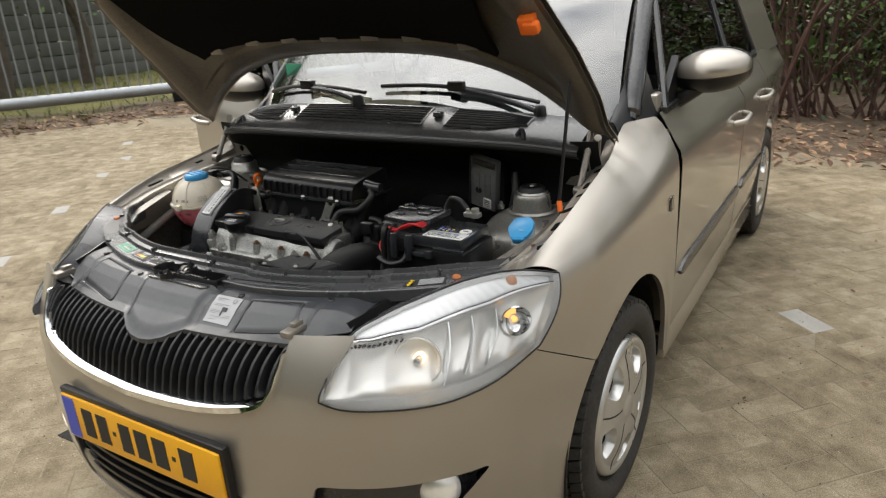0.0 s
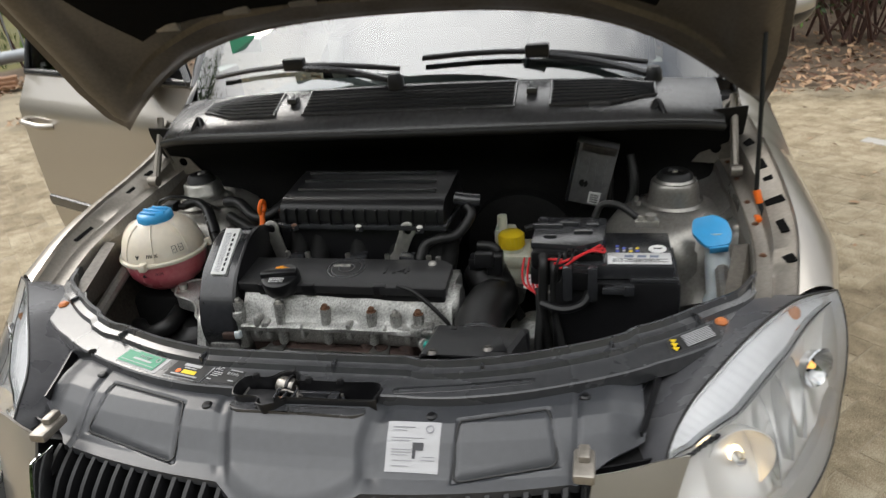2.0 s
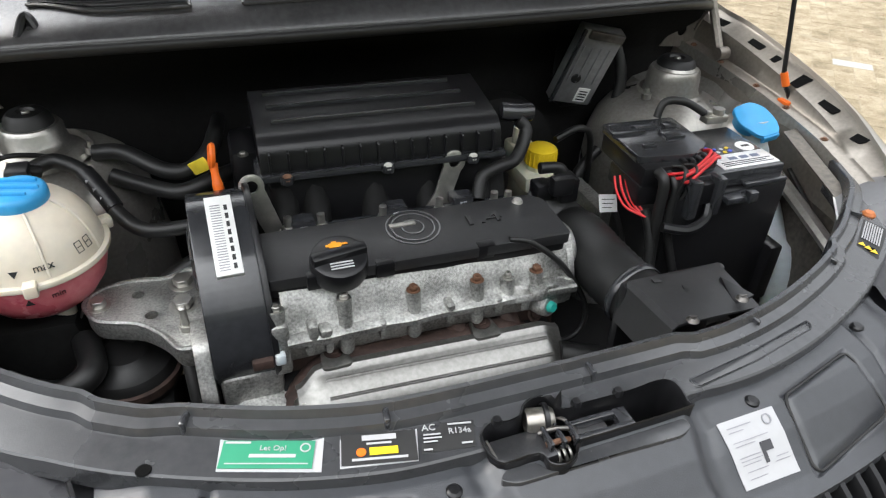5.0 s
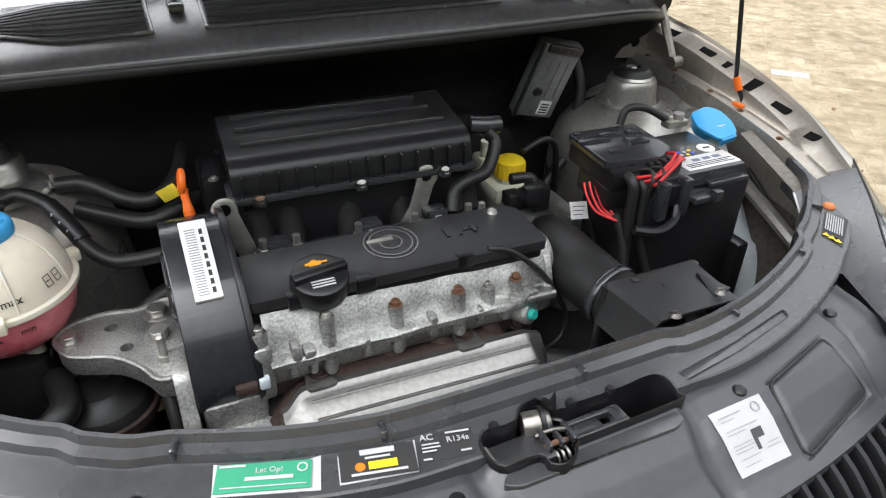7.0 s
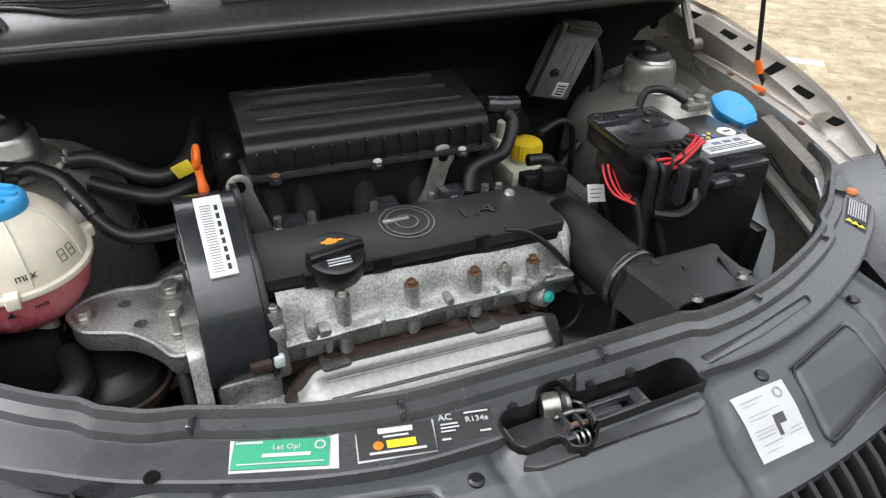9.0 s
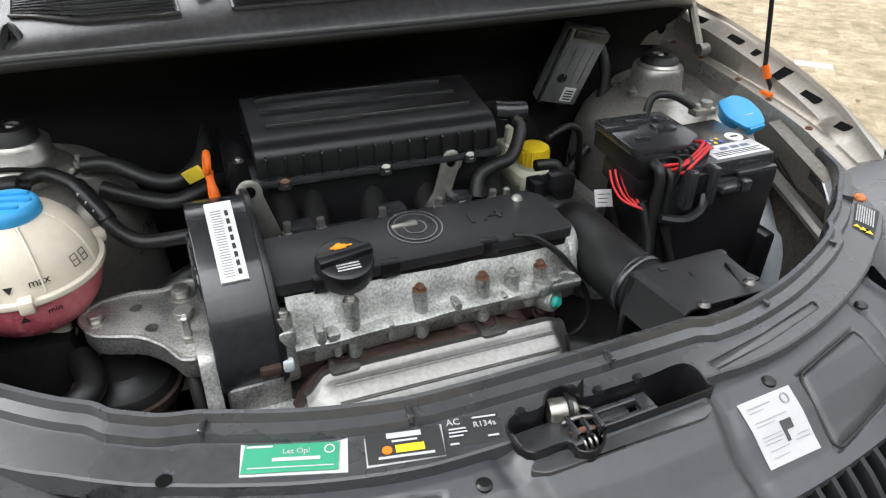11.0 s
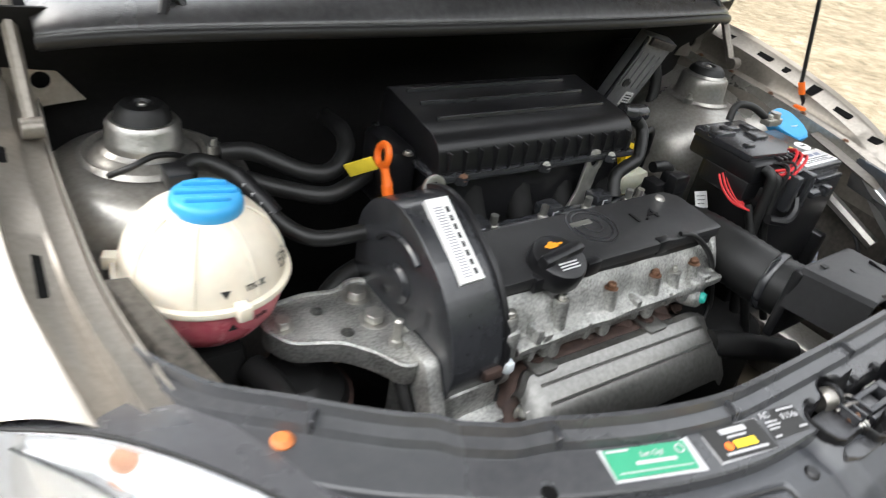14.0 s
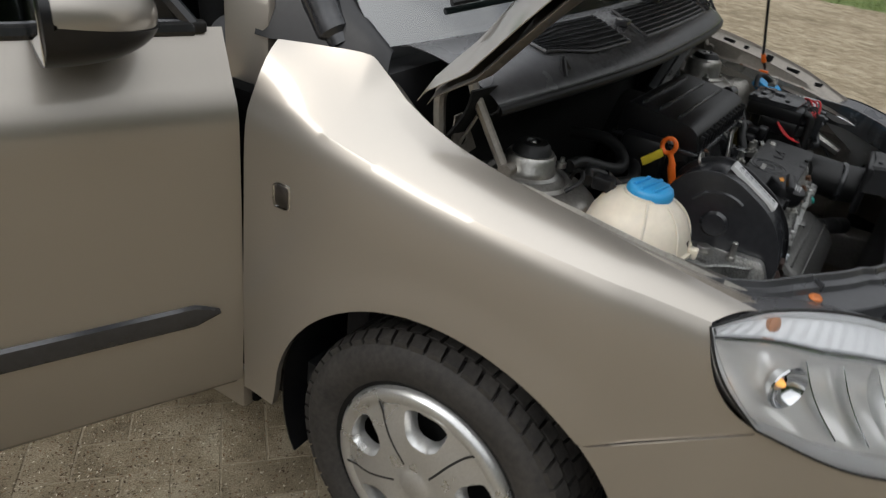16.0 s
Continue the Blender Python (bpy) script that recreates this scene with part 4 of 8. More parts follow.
# headlamps
LB = [(0.461, 0.080, 0.634), (0.50, 0.093, 0.622), (0.55, 0.124, 0.615), (0.61, 0.178, 0.607), (0.66, 0.240, 0.605), (0.708, 0.320, 0.618), (0.748, 0.424, 0.650)]
LT = [(0.463, 0.095, 0.660), (0.471, 0.163, 0.726), (0.502, 0.236, 0.750), (0.548, 0.302, 0.768), (0.610, 0.380, 0.787), (0.680, 0.460, 0.789), (0.750, 0.520, 0.772)]
LO, HI = smoothed(LB, 6), smoothed(LT, 6)


def lamp_at(s, u, v, inset=0.0, bulge=0.028):
    """A point of the lamp's face: u nose to tail, v lower to upper edge, set back by inset."""
    f = min(max(u, 0), 1) * (len(LO) - 1)
    i = min(int(f), len(LO) - 2)
    lo, hi = LO[i].lerp(LO[i + 1], f - i), HI[i].lerp(HI[i + 1], f - i)
    p = lo.lerp(hi, v)
    w = math.sin(math.pi * min(max(v, 0), 1))
    out = Vector((0.35 + 0.45 * u, -0.85 + 0.35 * u, 0.30))
    p = p + out * (bulge * w ** 0.8 * (0.35 + 0.65 * math.sin(math.pi * min(max(u, 0), 1))) - inset)
    p += Vector((0.006, 0.018, 0)) * w * u ** 6
    return Vector((s * p.x, p.y, p.z))


def lamp_sheet(s, u0, u1, v0, v1, inset, nu=40, nv=14, bulge=0.02, ripple=None):
    rows = []
    for u in np.linspace(u0, u1, nu):
        a, b = (v0(u) if callable(v0) else v0), (v1(u) if callable(v1) else v1)
        rows.append([lamp_at(s, u, a + (b - a) * t, (inset(u, t) if callable(inset) else inset) + (ripple(u, t) if ripple else 0), bulge) for t in np.linspace(0, 1, nv)])
    return rows


def lamp_split(u):
    """Where the bright bar between upper and lower lamp runs."""
    return interp(u, [(0, 0.93), (0.17, 0.93), (0.3, 0.80), (0.5, 0.735), (0.75, 0.76), (0.95, 0.86), (1, 0.88)])


LAMP_SMOKE = mat("grey_lamp_housing", (0.07, 0.07, 0.075), 0.28, var=0.2, scale=20, spec=0.8)
LAMP_WHITE = mat("frosted_lamp_flutes", (0.86, 0.87, 0.88), 0.18, 0.15, var=0.06, scale=60, fine=220, bump=0.25, bscale=120, coat=0.5)
for s in (1, -1):
    facing = Vector((s * 0.5, -0.8, 0.3))
    housing = part("headlamp", grid(lamp_sheet(s, 0, 1, 0, 1, 0.10, 30, 12, 0.0), thick=0.003), LAMP_GREY, car, "large clear headlamp with chrome reflectors")
    rows = lamp_sheet(s, 0, 1, 0, 1, 0.0, 37, 17, 0.028)
    part("lamp_lens", grid(rows), LENS, housing, "clear moulded lens", outward=facing)

    def loop(inset, bulge, du=0.0, dv=0.0):
        us = np.linspace(du, 1 - du, 30)
        vs = np.linspace(dv, 1 - dv, 14)
        pts = [lamp_at(s, u, dv, inset, bulge) for u in us] + [lamp_at(s, 1 - du, v, inset, bulge) for v in vs[1:]]
        pts += [lamp_at(s, u, 1 - dv, inset, bulge) for u in us[-2::-1]] + [lamp_at(s, du, v, inset, bulge) for v in vs[-2:0:-1]]
        return pts + [pts[0]]

    part("lamp_seal", tube(loop(0.0, 0.028), 0.0019, 8, 0), RUBBER, housing)
    part("lamp_rim", grid([loop(0.001, 0.028, 0.004, 0.012), loop(0.006, 0.028, 0.012, 0.03), loop(0.012, 0.026, 0.02, 0.05)], thick=0.001), LAMP_WHITE, housing, "clear white edge of the lens")
    part("lamp_bezel", grid([loop(0.012, 0.026, 0.02, 0.05), loop(0.03, 0.02, 0.035, 0.085), loop(0.10, 0.0, 0.045, 0.10)], thick=0.001), REFLECT, housing, "bright inner bezel")
    walls = [loop(0.0, 0.028), loop(0.05, 0.014), loop(0.10, 0.0)]
    part("lamp_wall", grid([w[:43] for w in walls], thick=0.002), LAMP_GREY, housing)
    part("lamp_wall", grid([w[71:] for w in walls], thick=0.002), LAMP_SMOKE, housing)
    part("lamp_roof", grid([w[42:72] for w in walls], thick=0.002), LAMP_SMOKE, housing, "grey upper housing")
    # upper lamp behind fluted glass
    part("fluted_cover", grid(lamp_sheet(s, 0.10, 0.965, lamp_split, 0.965, 0.018, 150, 9, 0.024, lambda u, t: 0.0011 * math.sin(u * 210 + t * 13)), thick=0.001), LAMP_WHITE, housing, "frosted fluted upper lamp")
    part("divider_bar", grid([[lamp_at(s, u, lamp_split(u) + dv, i, 0.024) for dv, i in ((-0.075, 0.05), (-0.06, 0.024), (-0.03, 0.012), (0.0, 0.011), (0.012, 0.018))] for u in np.linspace(0.06, 0.985, 40)], thick=0.001), CHROME, housing, "bright chrome divider")
    part("divider_line", tube([lamp_at(s, u, lamp_split(u) - 0.004, 0.0105, 0.024) for u in np.linspace(0.08, 0.98, 40)], 0.0011, 6, 0), INK, housing)
    ind = lamp_at(s, 0.83, 0.89, 0.017, 0.024)
    part("indicator_bulb", lathe([(0, 0.004), (0.007, 0.003), (0.012, 0), (0.012, -0.006), (0, -0.01)], ind, 16, facing.to_track_quat("Z", "Y").to_matrix().to_4x4()), AMBER, housing, "amber indicator bulb")
    # lower lamp: one wide bowl, smooth towards the nose, upright facets towards the tail

    def depth(u, t):
        d = 0.018 + 0.032 * math.sin(math.pi * min(max((u - 0.02) / 0.96, 0), 1)) ** 0.7 * math.sin(math.pi * t) ** 0.55
        if u < 0.60:
            d += 0.006 * abs(math.sin(u * 17)) * math.sin(math.pi * t)
        if u > 0.60:
            d += 0.012 * abs(math.sin((u - 0.60) * 24)) * math.sin(math.pi * t)
        return d

    part("reflector", grid(lamp_sheet(s, 0.035, 0.97, 0.07, lambda u: lamp_split(u) - 0.05, depth, 90, 24, 0.02), thick=0.001), REFLECT, housing, "wide chrome reflector bowl", angle=60)
    c = lamp_at(s, 0.50, 0.40, 0.030, 0.012)
    aim = Vector((s * 0.30, -0.95, 0.12))
    q = aim.to_track_quat("Z", "Y").to_matrix().to_4x4()
    part("reflector_bowl", lathe([(0.010, -0.040), (0.026, -0.033), (0.038, -0.018), (0.045, 0.0), (0.046, 0.004), (0.048, 0.003), (0.047, -0.002), (0.040, -0.022), (0.028, -0.037), (0.010, -0.044)], c + Vector((0, 0.004, 0)), 36, q), REFLECT, housing, "round bowl of the main beam")
    part("bulb_shade", lathe([(0, 0.004), (0.007, 0.002), (0.009, -0.008), (0.009, -0.022), (0, -0.024)], c, 20, q), CHROME, housing)
    part("bulb", lathe([(0.0092, -0.012), (0.0105, -0.015), (0.0105, -0.028), (0.006, -0.034)], c, 20, q), mat("warm_lit_glass", (0.9, 0.78, 0.55), 0.2, emit=((1.0, 0.72, 0.38), 7.0)), housing, "warm light of the lit bulb")
    c2 = lamp_at(s, 0.86, 0.50, 0.020, 0.010)
    q2 = Vector((s * 0.62, -0.75, 0.1)).to_track_quat("Z", "Y").to_matrix().to_4x4()
    part("second_bulb", lathe([(0, 0.010), (0.004, 0.007), (0.006, 0), (0.005, -0.008), (0, -0.010)], c2, 14, q2), BULB, housing)
    part("second_shade", lathe([(0.012, 0.0), (0.022, 0.004), (0.030, 0.016), (0.032, 0.014), (0.024, -0.002), (0.013, -0.006)], c2, 26, q2), CHROME, housing)
    part("reflector_blade", grid([[lamp_at(s, 0.615 + 0.012 * math.sin(math.pi * t), 0.12 + 0.55 * t, i, 0.02) for i in (0.022, 0.05, 0.09)] for t in np.linspace(0, 1, 14)], thick=0.0025), CHROME, housing)
    for u in (0.70, 0.785):
        part("reflector_blade", grid([[lamp_at(s, u + 0.015 * math.sin(math.pi * t), 0.16 + 0.50 * t, i, 0.02) for i in (0.024, 0.05, 0.085)] for t in np.linspace(0, 1, 14)], thick=0.002), CHROME, housing)
    # white strip paints the sky reflected along the lamp's lower edge
    part("lower_band", grid([[lamp_at(s, u, v, i, 0.028) for v, i in ((0.02, 0.003), (0.06, 0.008), (0.12 - 0.04 * abs(u - 0.5), 0.016), (0.13 - 0.04 * abs(u - 0.5), 0.03))] for u in np.linspace(0.03, 0.965, 40)], thick=0.001), LAMP_WHITE, housing, "white band painted for the sky's reflection")
    teeth = bmesh.new()
    for k in range(12):
        u = 0.16 + 0.025 * k
        p = lamp_at(s, u, lamp_split(u) - 0.115, 0.031, 0.02)
        merge(teeth, moved(box(-0.003, 0.003, -0.002, 0.002, -0.005, 0.005, 0.001), Matrix.Translation(p) @ pose(0, 0, 0, 0, s * 35, s * 25)))
    part("louvre_strip", teeth, INK, housing)

# bonnet, opened on its hinges and propped
HINGE = Vector((0, 1.074, 1.018))
LIFT = 56.7
lift = Matrix.Translation(HINGE + Vector((-0.02, 0, 0))) @ pose(0, 0, 0, -LIFT, 0, 0) @ Matrix.Translation(-HINGE)


def bonnet_point(u, v, off=0.0):
    """u -1..1 across, v 0 rear .. 1 front; the closed skin."""
    au = abs(u)
    rear = 0.849 + 0.24 * au ** 3.2
    front = 0.115 + 0.05 * au ** 2 + 0.335 * ease(0.45, 1.0, au) ** 1.4
    y = rear + (front - rear) * v
    half = interp(y, [(0.1, 0.50), (0.2, 0.57), (0.30, 0.62), (0.45, 0.648), (0.6, 0.692), (0.75, 0.721), (0.9, 0.74), (1.0, 0.738), (1.09, 0.74)])
    x = u * half
    edge = interp(y, [(0.1, 0.735), (0.2, 0.748), (0.30, 0.762), (0.45, 0.782), (0.6, 0.812), (0.75, 0.842), (0.9, 0.862), (1.0, 0.875), (1.07, 0.905)])
    crown = 0.062 * (1 - au ** 2.2) * ease(0.05, 0.5, y) + 0.05 * (1 - au ** 4.5) * ease(0.6, 0.9, y) + 0.02 * (1 - au ** 2)
    return Vector((x, y, edge + crown + off))


us, vs_ = np.linspace(-1, 1, 49), np.linspace(0, 1, 33)
bonnet = part("bonnet", moved(grid([[bonnet_point(u, v, 0.004) for u in us] for v in vs_], thick=0.0015), lift), PAINT, car, "beige bonnet, propped open")


def bonnet_in(u, v):
    au = abs(u)
    d = 0.012
    rim = min((1 - au) * 0.68, v * 0.75, (1 - v) * 0.75)
    d += 0.022 * ease(0.012, 0.04, rim) - 0.012 * ease(0.085, 0.10, rim)
    d += 0.004 * math.sin(au * 22) * ease(0.03, 0.06, rim)
    return bonnet_point(u, v, -d)


part("inner_frame", moved(grid([[bonnet_in(u, v) for u in np.linspace(-0.995, 0.995, 97)] for v in np.linspace(0.004, 0.996, 65)], thick=0.001), lift), HOOD_IN, bonnet, "pressed inner frame, beige darkened for the bonnet's shade")
rows = [[bonnet_point(u * (0.86 - 0.16 * (1 - v)), 0.15 + 0.06 * abs(u) ** 2 * (1 - v) + 0.75 * v, -0.036 - 0.006 * math.sin(math.pi * v)) for u in np.linspace(-1, 1, 41)] for v in np.linspace(0, 1, 25)]
part("insulation_pad", moved(grid(rows, thick=0.012), lift), FELT, bonnet, "black felt sound pad")
for u in (-0.86, -0.55, -0.28, 0.0, 0.28, 0.55, 0.86):
    p = bonnet_point(u * 0.70, 0.150 + 0.055 * u * u, -0.048)
    part("pad_tab", moved(box(p.x - 0.028, p.x + 0.028, p.y - 0.010, p.y + 0.010, p.z - 0.004, p.z + 0.006, 0.003), lift), PAINT_DULL, bonnet)
aim_at = Vector((0.640, 0.641, 1.260))
bu, bv = min(((u, v) for u in np.linspace(0.6, 0.97, 38) for v in np.linspace(0.2, 0.95, 76)), key=lambda q: (lift @ bonnet_point(q[0], q[1], -0.045) - aim_at).length)
op = bonnet_point(bu, bv, -0.045)
part("prop_socket", moved(merge(box(op.x - 0.02, op.x + 0.016, op.y - 0.02, op.y + 0.02, op.z - 0.012, op.z + 0.014, 0.004), box(op.x - 0.008, op.x + 0.026, op.y - 0.012, op.y + 0.012, op.z - 0.02, op.z, 0.004)), lift), ORANGE, bonnet, "orange prop socket")
for s in (1, -1):
    h1 = lift @ bonnet_point(s * 0.93, 0.10, -0.03)
    h2 = Vector((s * 0.655, 0.955, 0.945))
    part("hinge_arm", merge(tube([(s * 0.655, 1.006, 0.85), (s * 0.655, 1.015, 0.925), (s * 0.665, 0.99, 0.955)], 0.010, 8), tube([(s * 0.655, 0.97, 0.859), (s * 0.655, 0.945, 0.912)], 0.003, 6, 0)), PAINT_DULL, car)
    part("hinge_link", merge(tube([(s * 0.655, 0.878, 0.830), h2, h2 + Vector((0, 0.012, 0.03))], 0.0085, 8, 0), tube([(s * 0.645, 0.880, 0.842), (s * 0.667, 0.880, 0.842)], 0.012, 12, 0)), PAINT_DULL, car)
PROP = Vector((0.678, 0.714, 0.815))
BEND, AIM = Vector((0.665, 0.729, 0.852)), Vector((0.67, 0.82, 1.25))
rod_up = (AIM - BEND).normalized()
rod_top = min((lift @ bonnet_point(u, v, -0.035) for u in np.linspace(0.6, 0.97, 60) for v in np.linspace(0.05, 0.95, 90)), key=lambda q: (q - BEND - rod_up * (q - BEND).dot(rod_up)).length)
rod = part("prop_rod", tube([PROP + Vector((0, 0, -0.03)), PROP, PROP.lerp(BEND, 0.5), BEND, BEND + rod_up * 0.02, BEND.lerp(rod_top, 0.5), rod_top], 0.0042, 8), BLACK, car, "thin black prop rod")
part("rod_grip", tube([PROP.lerp(BEND, 0.55), BEND + rod_up * 0.006], 0.0066, 10, 0), ORANGE, rod, "orange grip")
part("rod_base", box(PROP.x - 0.014, PROP.x + 0.013, PROP.y - 0.012, PROP.y + 0.012, PROP.z - 0.012, PROP.z - 0.002, 0.002), ORANGE, rod)

# ---- engine bay ----
Y_LIP = [(0, 0.271), (0.15, 0.273), (0.20, 0.277), (0.27, 0.293), (0.335, 0.316), (0.39, 0.340), (0.437, 0.366), (0.48, 0.391), (0.53, 0.430), (0.593, 0.485), (0.62, 0.53), (0.65, 0.59)]


def lip(x):
    return curve_at(abs(x), Y_LIP)


def lip_frame(x):
    dy = (lip(x + 0.004) - lip(x - 0.004)) / 0.008
    n = Vector((dy, -1, 0)).normalized()
    return Vector((x, lip(x), 0)), n


WELL = [(-0.117, 0.196), (-0.116, 0.216), (-0.104, 0.226), (-0.087, 0.224), (-0.073, 0.227), (-0.064, 0.238), (-0.051, 0.244), (-0.039, 0.240), (-0.034, 0.226), (-0.024, 0.220), (-0.006, 0.222), (0.043, 0.222), (0.080, 0.225), (0.093, 0.216), (0.090, 0.192), (0.084, 0.186), (-0.016, 0.183), (-0.034, 0.182), (-0.044, 0.170), (-0.058, 0.164), (-0.070, 0.169), (-0.074, 0.182), (-0.108, 0.182)]
WELL = [(p.x, p.y) for p in smoothed([(x, y, 0) for x, y in WELL + WELL[:1]], 3)[:-1]]


WELL_CUT = [(x + 0.005, y + 0.003) for x, y in WELL]


def inside(poly, x, y):
    hit = False
    for (x0, y0), (x1, y1) in zip(poly, poly[1:] + poly[:1]):
        if (y0 > y) != (y1 > y) and x < (x1 - x0) * (y - y0) / (y1 - y0) + x0:
            hit = not hit
    return hit


def edge_dist(poly, x, y):
    best = 9.0
    for (x0, y0), (x1, y1) in zip(poly, poly[1:] + poly[:1]):
        dx, dy = x1 - x0, y1 - y0
        t = min(max(((x - x0) * dx + (y - y0) * dy) / (dx * dx + dy * dy), 0), 1)
        best = min(best, math.hypot(x - x0 - t * dx, y - y0 - t * dy))
    return best


front_cover = thing("lock_carrier_cover", "matt black plastic front cover across the engine bay", "engine cover", (0, 0.2, 0.7))
CROSS = [(0.0, 0.735), (0.0, 0.786), (0.002, 0.791), (0.008, 0.792), (0.011, 0.783), (0.022, 0.781), (0.025, 0.773)]
CROSS += [(0.025 + 0.040 * k / 12, 0.773 - 0.003 * k / 12) for k in range(1, 13)] + [(0.067, 0.768), (0.068, 0.745)]
rows = []
SLOT = rounded([(0.120, 0.209), (0.205, 0.222), (0.304, 0.246), (0.308, 0.259), (0.21, 0.236), (0.117, 0.221)], 0.006)
for x in np.linspace(-0.645, 0.645, 430):
    p, n = lip_frame(x)
    jog = 0.007 * ease(0.125, 0.15, x) - 0.007 * ease(0.42, 0.44, x) + 0.007 * ease(-0.455, -0.43, x) * (1 - ease(-0.40, -0.36, x))
    r = []
    for d, z in CROSS:
        q = p + n * (d + jog * (1 if d < 0.03 else 0.2))
        zz = z
        end = ease(0.55, 0.645, abs(x))
        r.append(Vector((q.x, q.y, zz - 0.01 * end)))
    rows.append(r)
carrier = part("lock_carrier", cut(grid(rows, thick=0.002), prism(WELL_CUT, 0.70, 0.80), prism(SLOT, 0.70, 0.80)), SLAM, front_cover, "satin black slam panel with a raised rear lip", angle=30)
for x in (-0.53, -0.36, -0.19, 0.02, 0.23, 0.40, 0.52):
    p, n = lip_frame(x)
    rib = box(-0.003, 0.003, -0.007, 0.010, 0, 0.016, 0.0025)
    part("gusset", moved(rib, Matrix.Translation((p.x + n.x * 0.018, p.y + n.y * 0.018, 0.772)) @ pose(0, 0, 0, 0, 0, math.degrees(math.atan2(n.y, n.x)) + 90)), BLACK_SATIN, carrier)

RECT_L = [(-0.325, 0.220), (-0.190, 0.188), (-0.176, 0.112), (-0.338, 0.152)]
RECT_R = [(0.213, 0.184), (0.328, 0.216), (0.343, 0.152), (0.213, 0.116)]


def cover_front(x):
    if abs(x) < 0.37:
        return curve_at(abs(x), PLAN) + interp(abs(x), COVER_EDGE)
    return interp(abs(x), [(0.37, 0.135), (0.378, 0.145), (0.45, 0.205)])


def cover_z(x, y):
    d, d0 = y - curve_at(abs(x), PLAN), interp(abs(x), COVER_EDGE)
    z = interp(d, [(d0, grille_top(x) + 0.004), (max(0.108, d0 + 0.01), 0.712), (0.122, 0.721), (0.145, 0.739), (0.168, 0.7515), (0.19, 0.7555), (0.30, 0.760)])
    ax = abs(x + 0.012 * ease(0.09, 0.15, y) - 0.004)
    hw = interp(y, [(0.05, 0.055), (0.09, 0.095), (0.14, 0.098), (0.19, 0.108), (0.24, 0.108)])
    z += (0.009 * (1 - ease(hw - 0.012, hw + 0.004, ax)) - 0.003 * math.exp(-((ax - hw - 0.012) / 0.008) ** 2)) * ease(d0, d0 + 0.03, d)
    for rc in (RECT_L, RECT_R):
        d = edge_dist(rc, x, y)
        z -= 0.0035 * max(0, 1 - d / 0.004)
        if inside(rc, x, y):
            z += 0.0015 * ease(0.003, 0.008, d)
    z -= 0.014 * ease(0.40, 0.45, abs(x))
    for bx in (-0.355, 0.365):
        z -= 0.004 * math.exp(-((x - bx) / 0.004) ** 2)
    return z


rows = []
for x in np.linspace(-0.45, 0.45, 330):
    p, n = lip_frame(x)
    y0, y1 = cover_front(x), p.y - 0.064
    edge = [Vector((x, y0 - 0.001, cover_z(x, y0) - 0.010))] if abs(x) < 0.37 else [Vector((x, y0, cover_z(x, y0) - 0.002))]
    rows.append(edge + [Vector((x, y0 + (y1 - y0) * t, cover_z(x, y0 + (y1 - y0) * t))) for t in np.linspace(0, 1, 72)])
for rc in (RECT_L, RECT_R):
    lp = rounded(rc, 0.012)
    # ink-black bead along the outline paints the groove's shade
    part("cover_groove", tube([(x, y, cover_z(x, y) + 0.0016) for x, y in lp + lp[:1]], 0.0017, 6, 0), INK, front_cover)
part("grille_top_cover", cut(grid(rows, thick=0.002), prism(WELL_CUT, 0.68, 0.80)), BLACK_COVER, front_cover, "grained black plastic cover behind the grille", angle=30)
rows = [[Vector((x, y, z)) for y, z in ((0.15, 0.70), (0.26, 0.705), (0.262, 0.55))] for x in np.linspace(-0.47, 0.47, 20)]
part("carrier_underside", grid(rows, thick=0.003), DARK, front_cover)
for x, y in ((-0.362, 0.238), (0.374, 0.243), (0.176, 0.188), (-0.152, 0.184)):
    z = cover_z(x, y) if y < lip(x) - 0.07 else 0.772
    part("cover_screw", lathe([(0, 0.0035), (0.005, 0.0033), (0.0075, 0.0012), (0.008, -0.002)], (x, y, z), 18), BLACK, front_cover)
for x, y in ((-0.404, 0.276), (0.498, 0.345)):
    # flat black disc paints the shade inside a hole
    part("panel_hole", lathe([(0, 0.0008), (0.0065, 0.0008), (0.007, 0)], (x, y, 0.7712), 18), FELT, carrier)
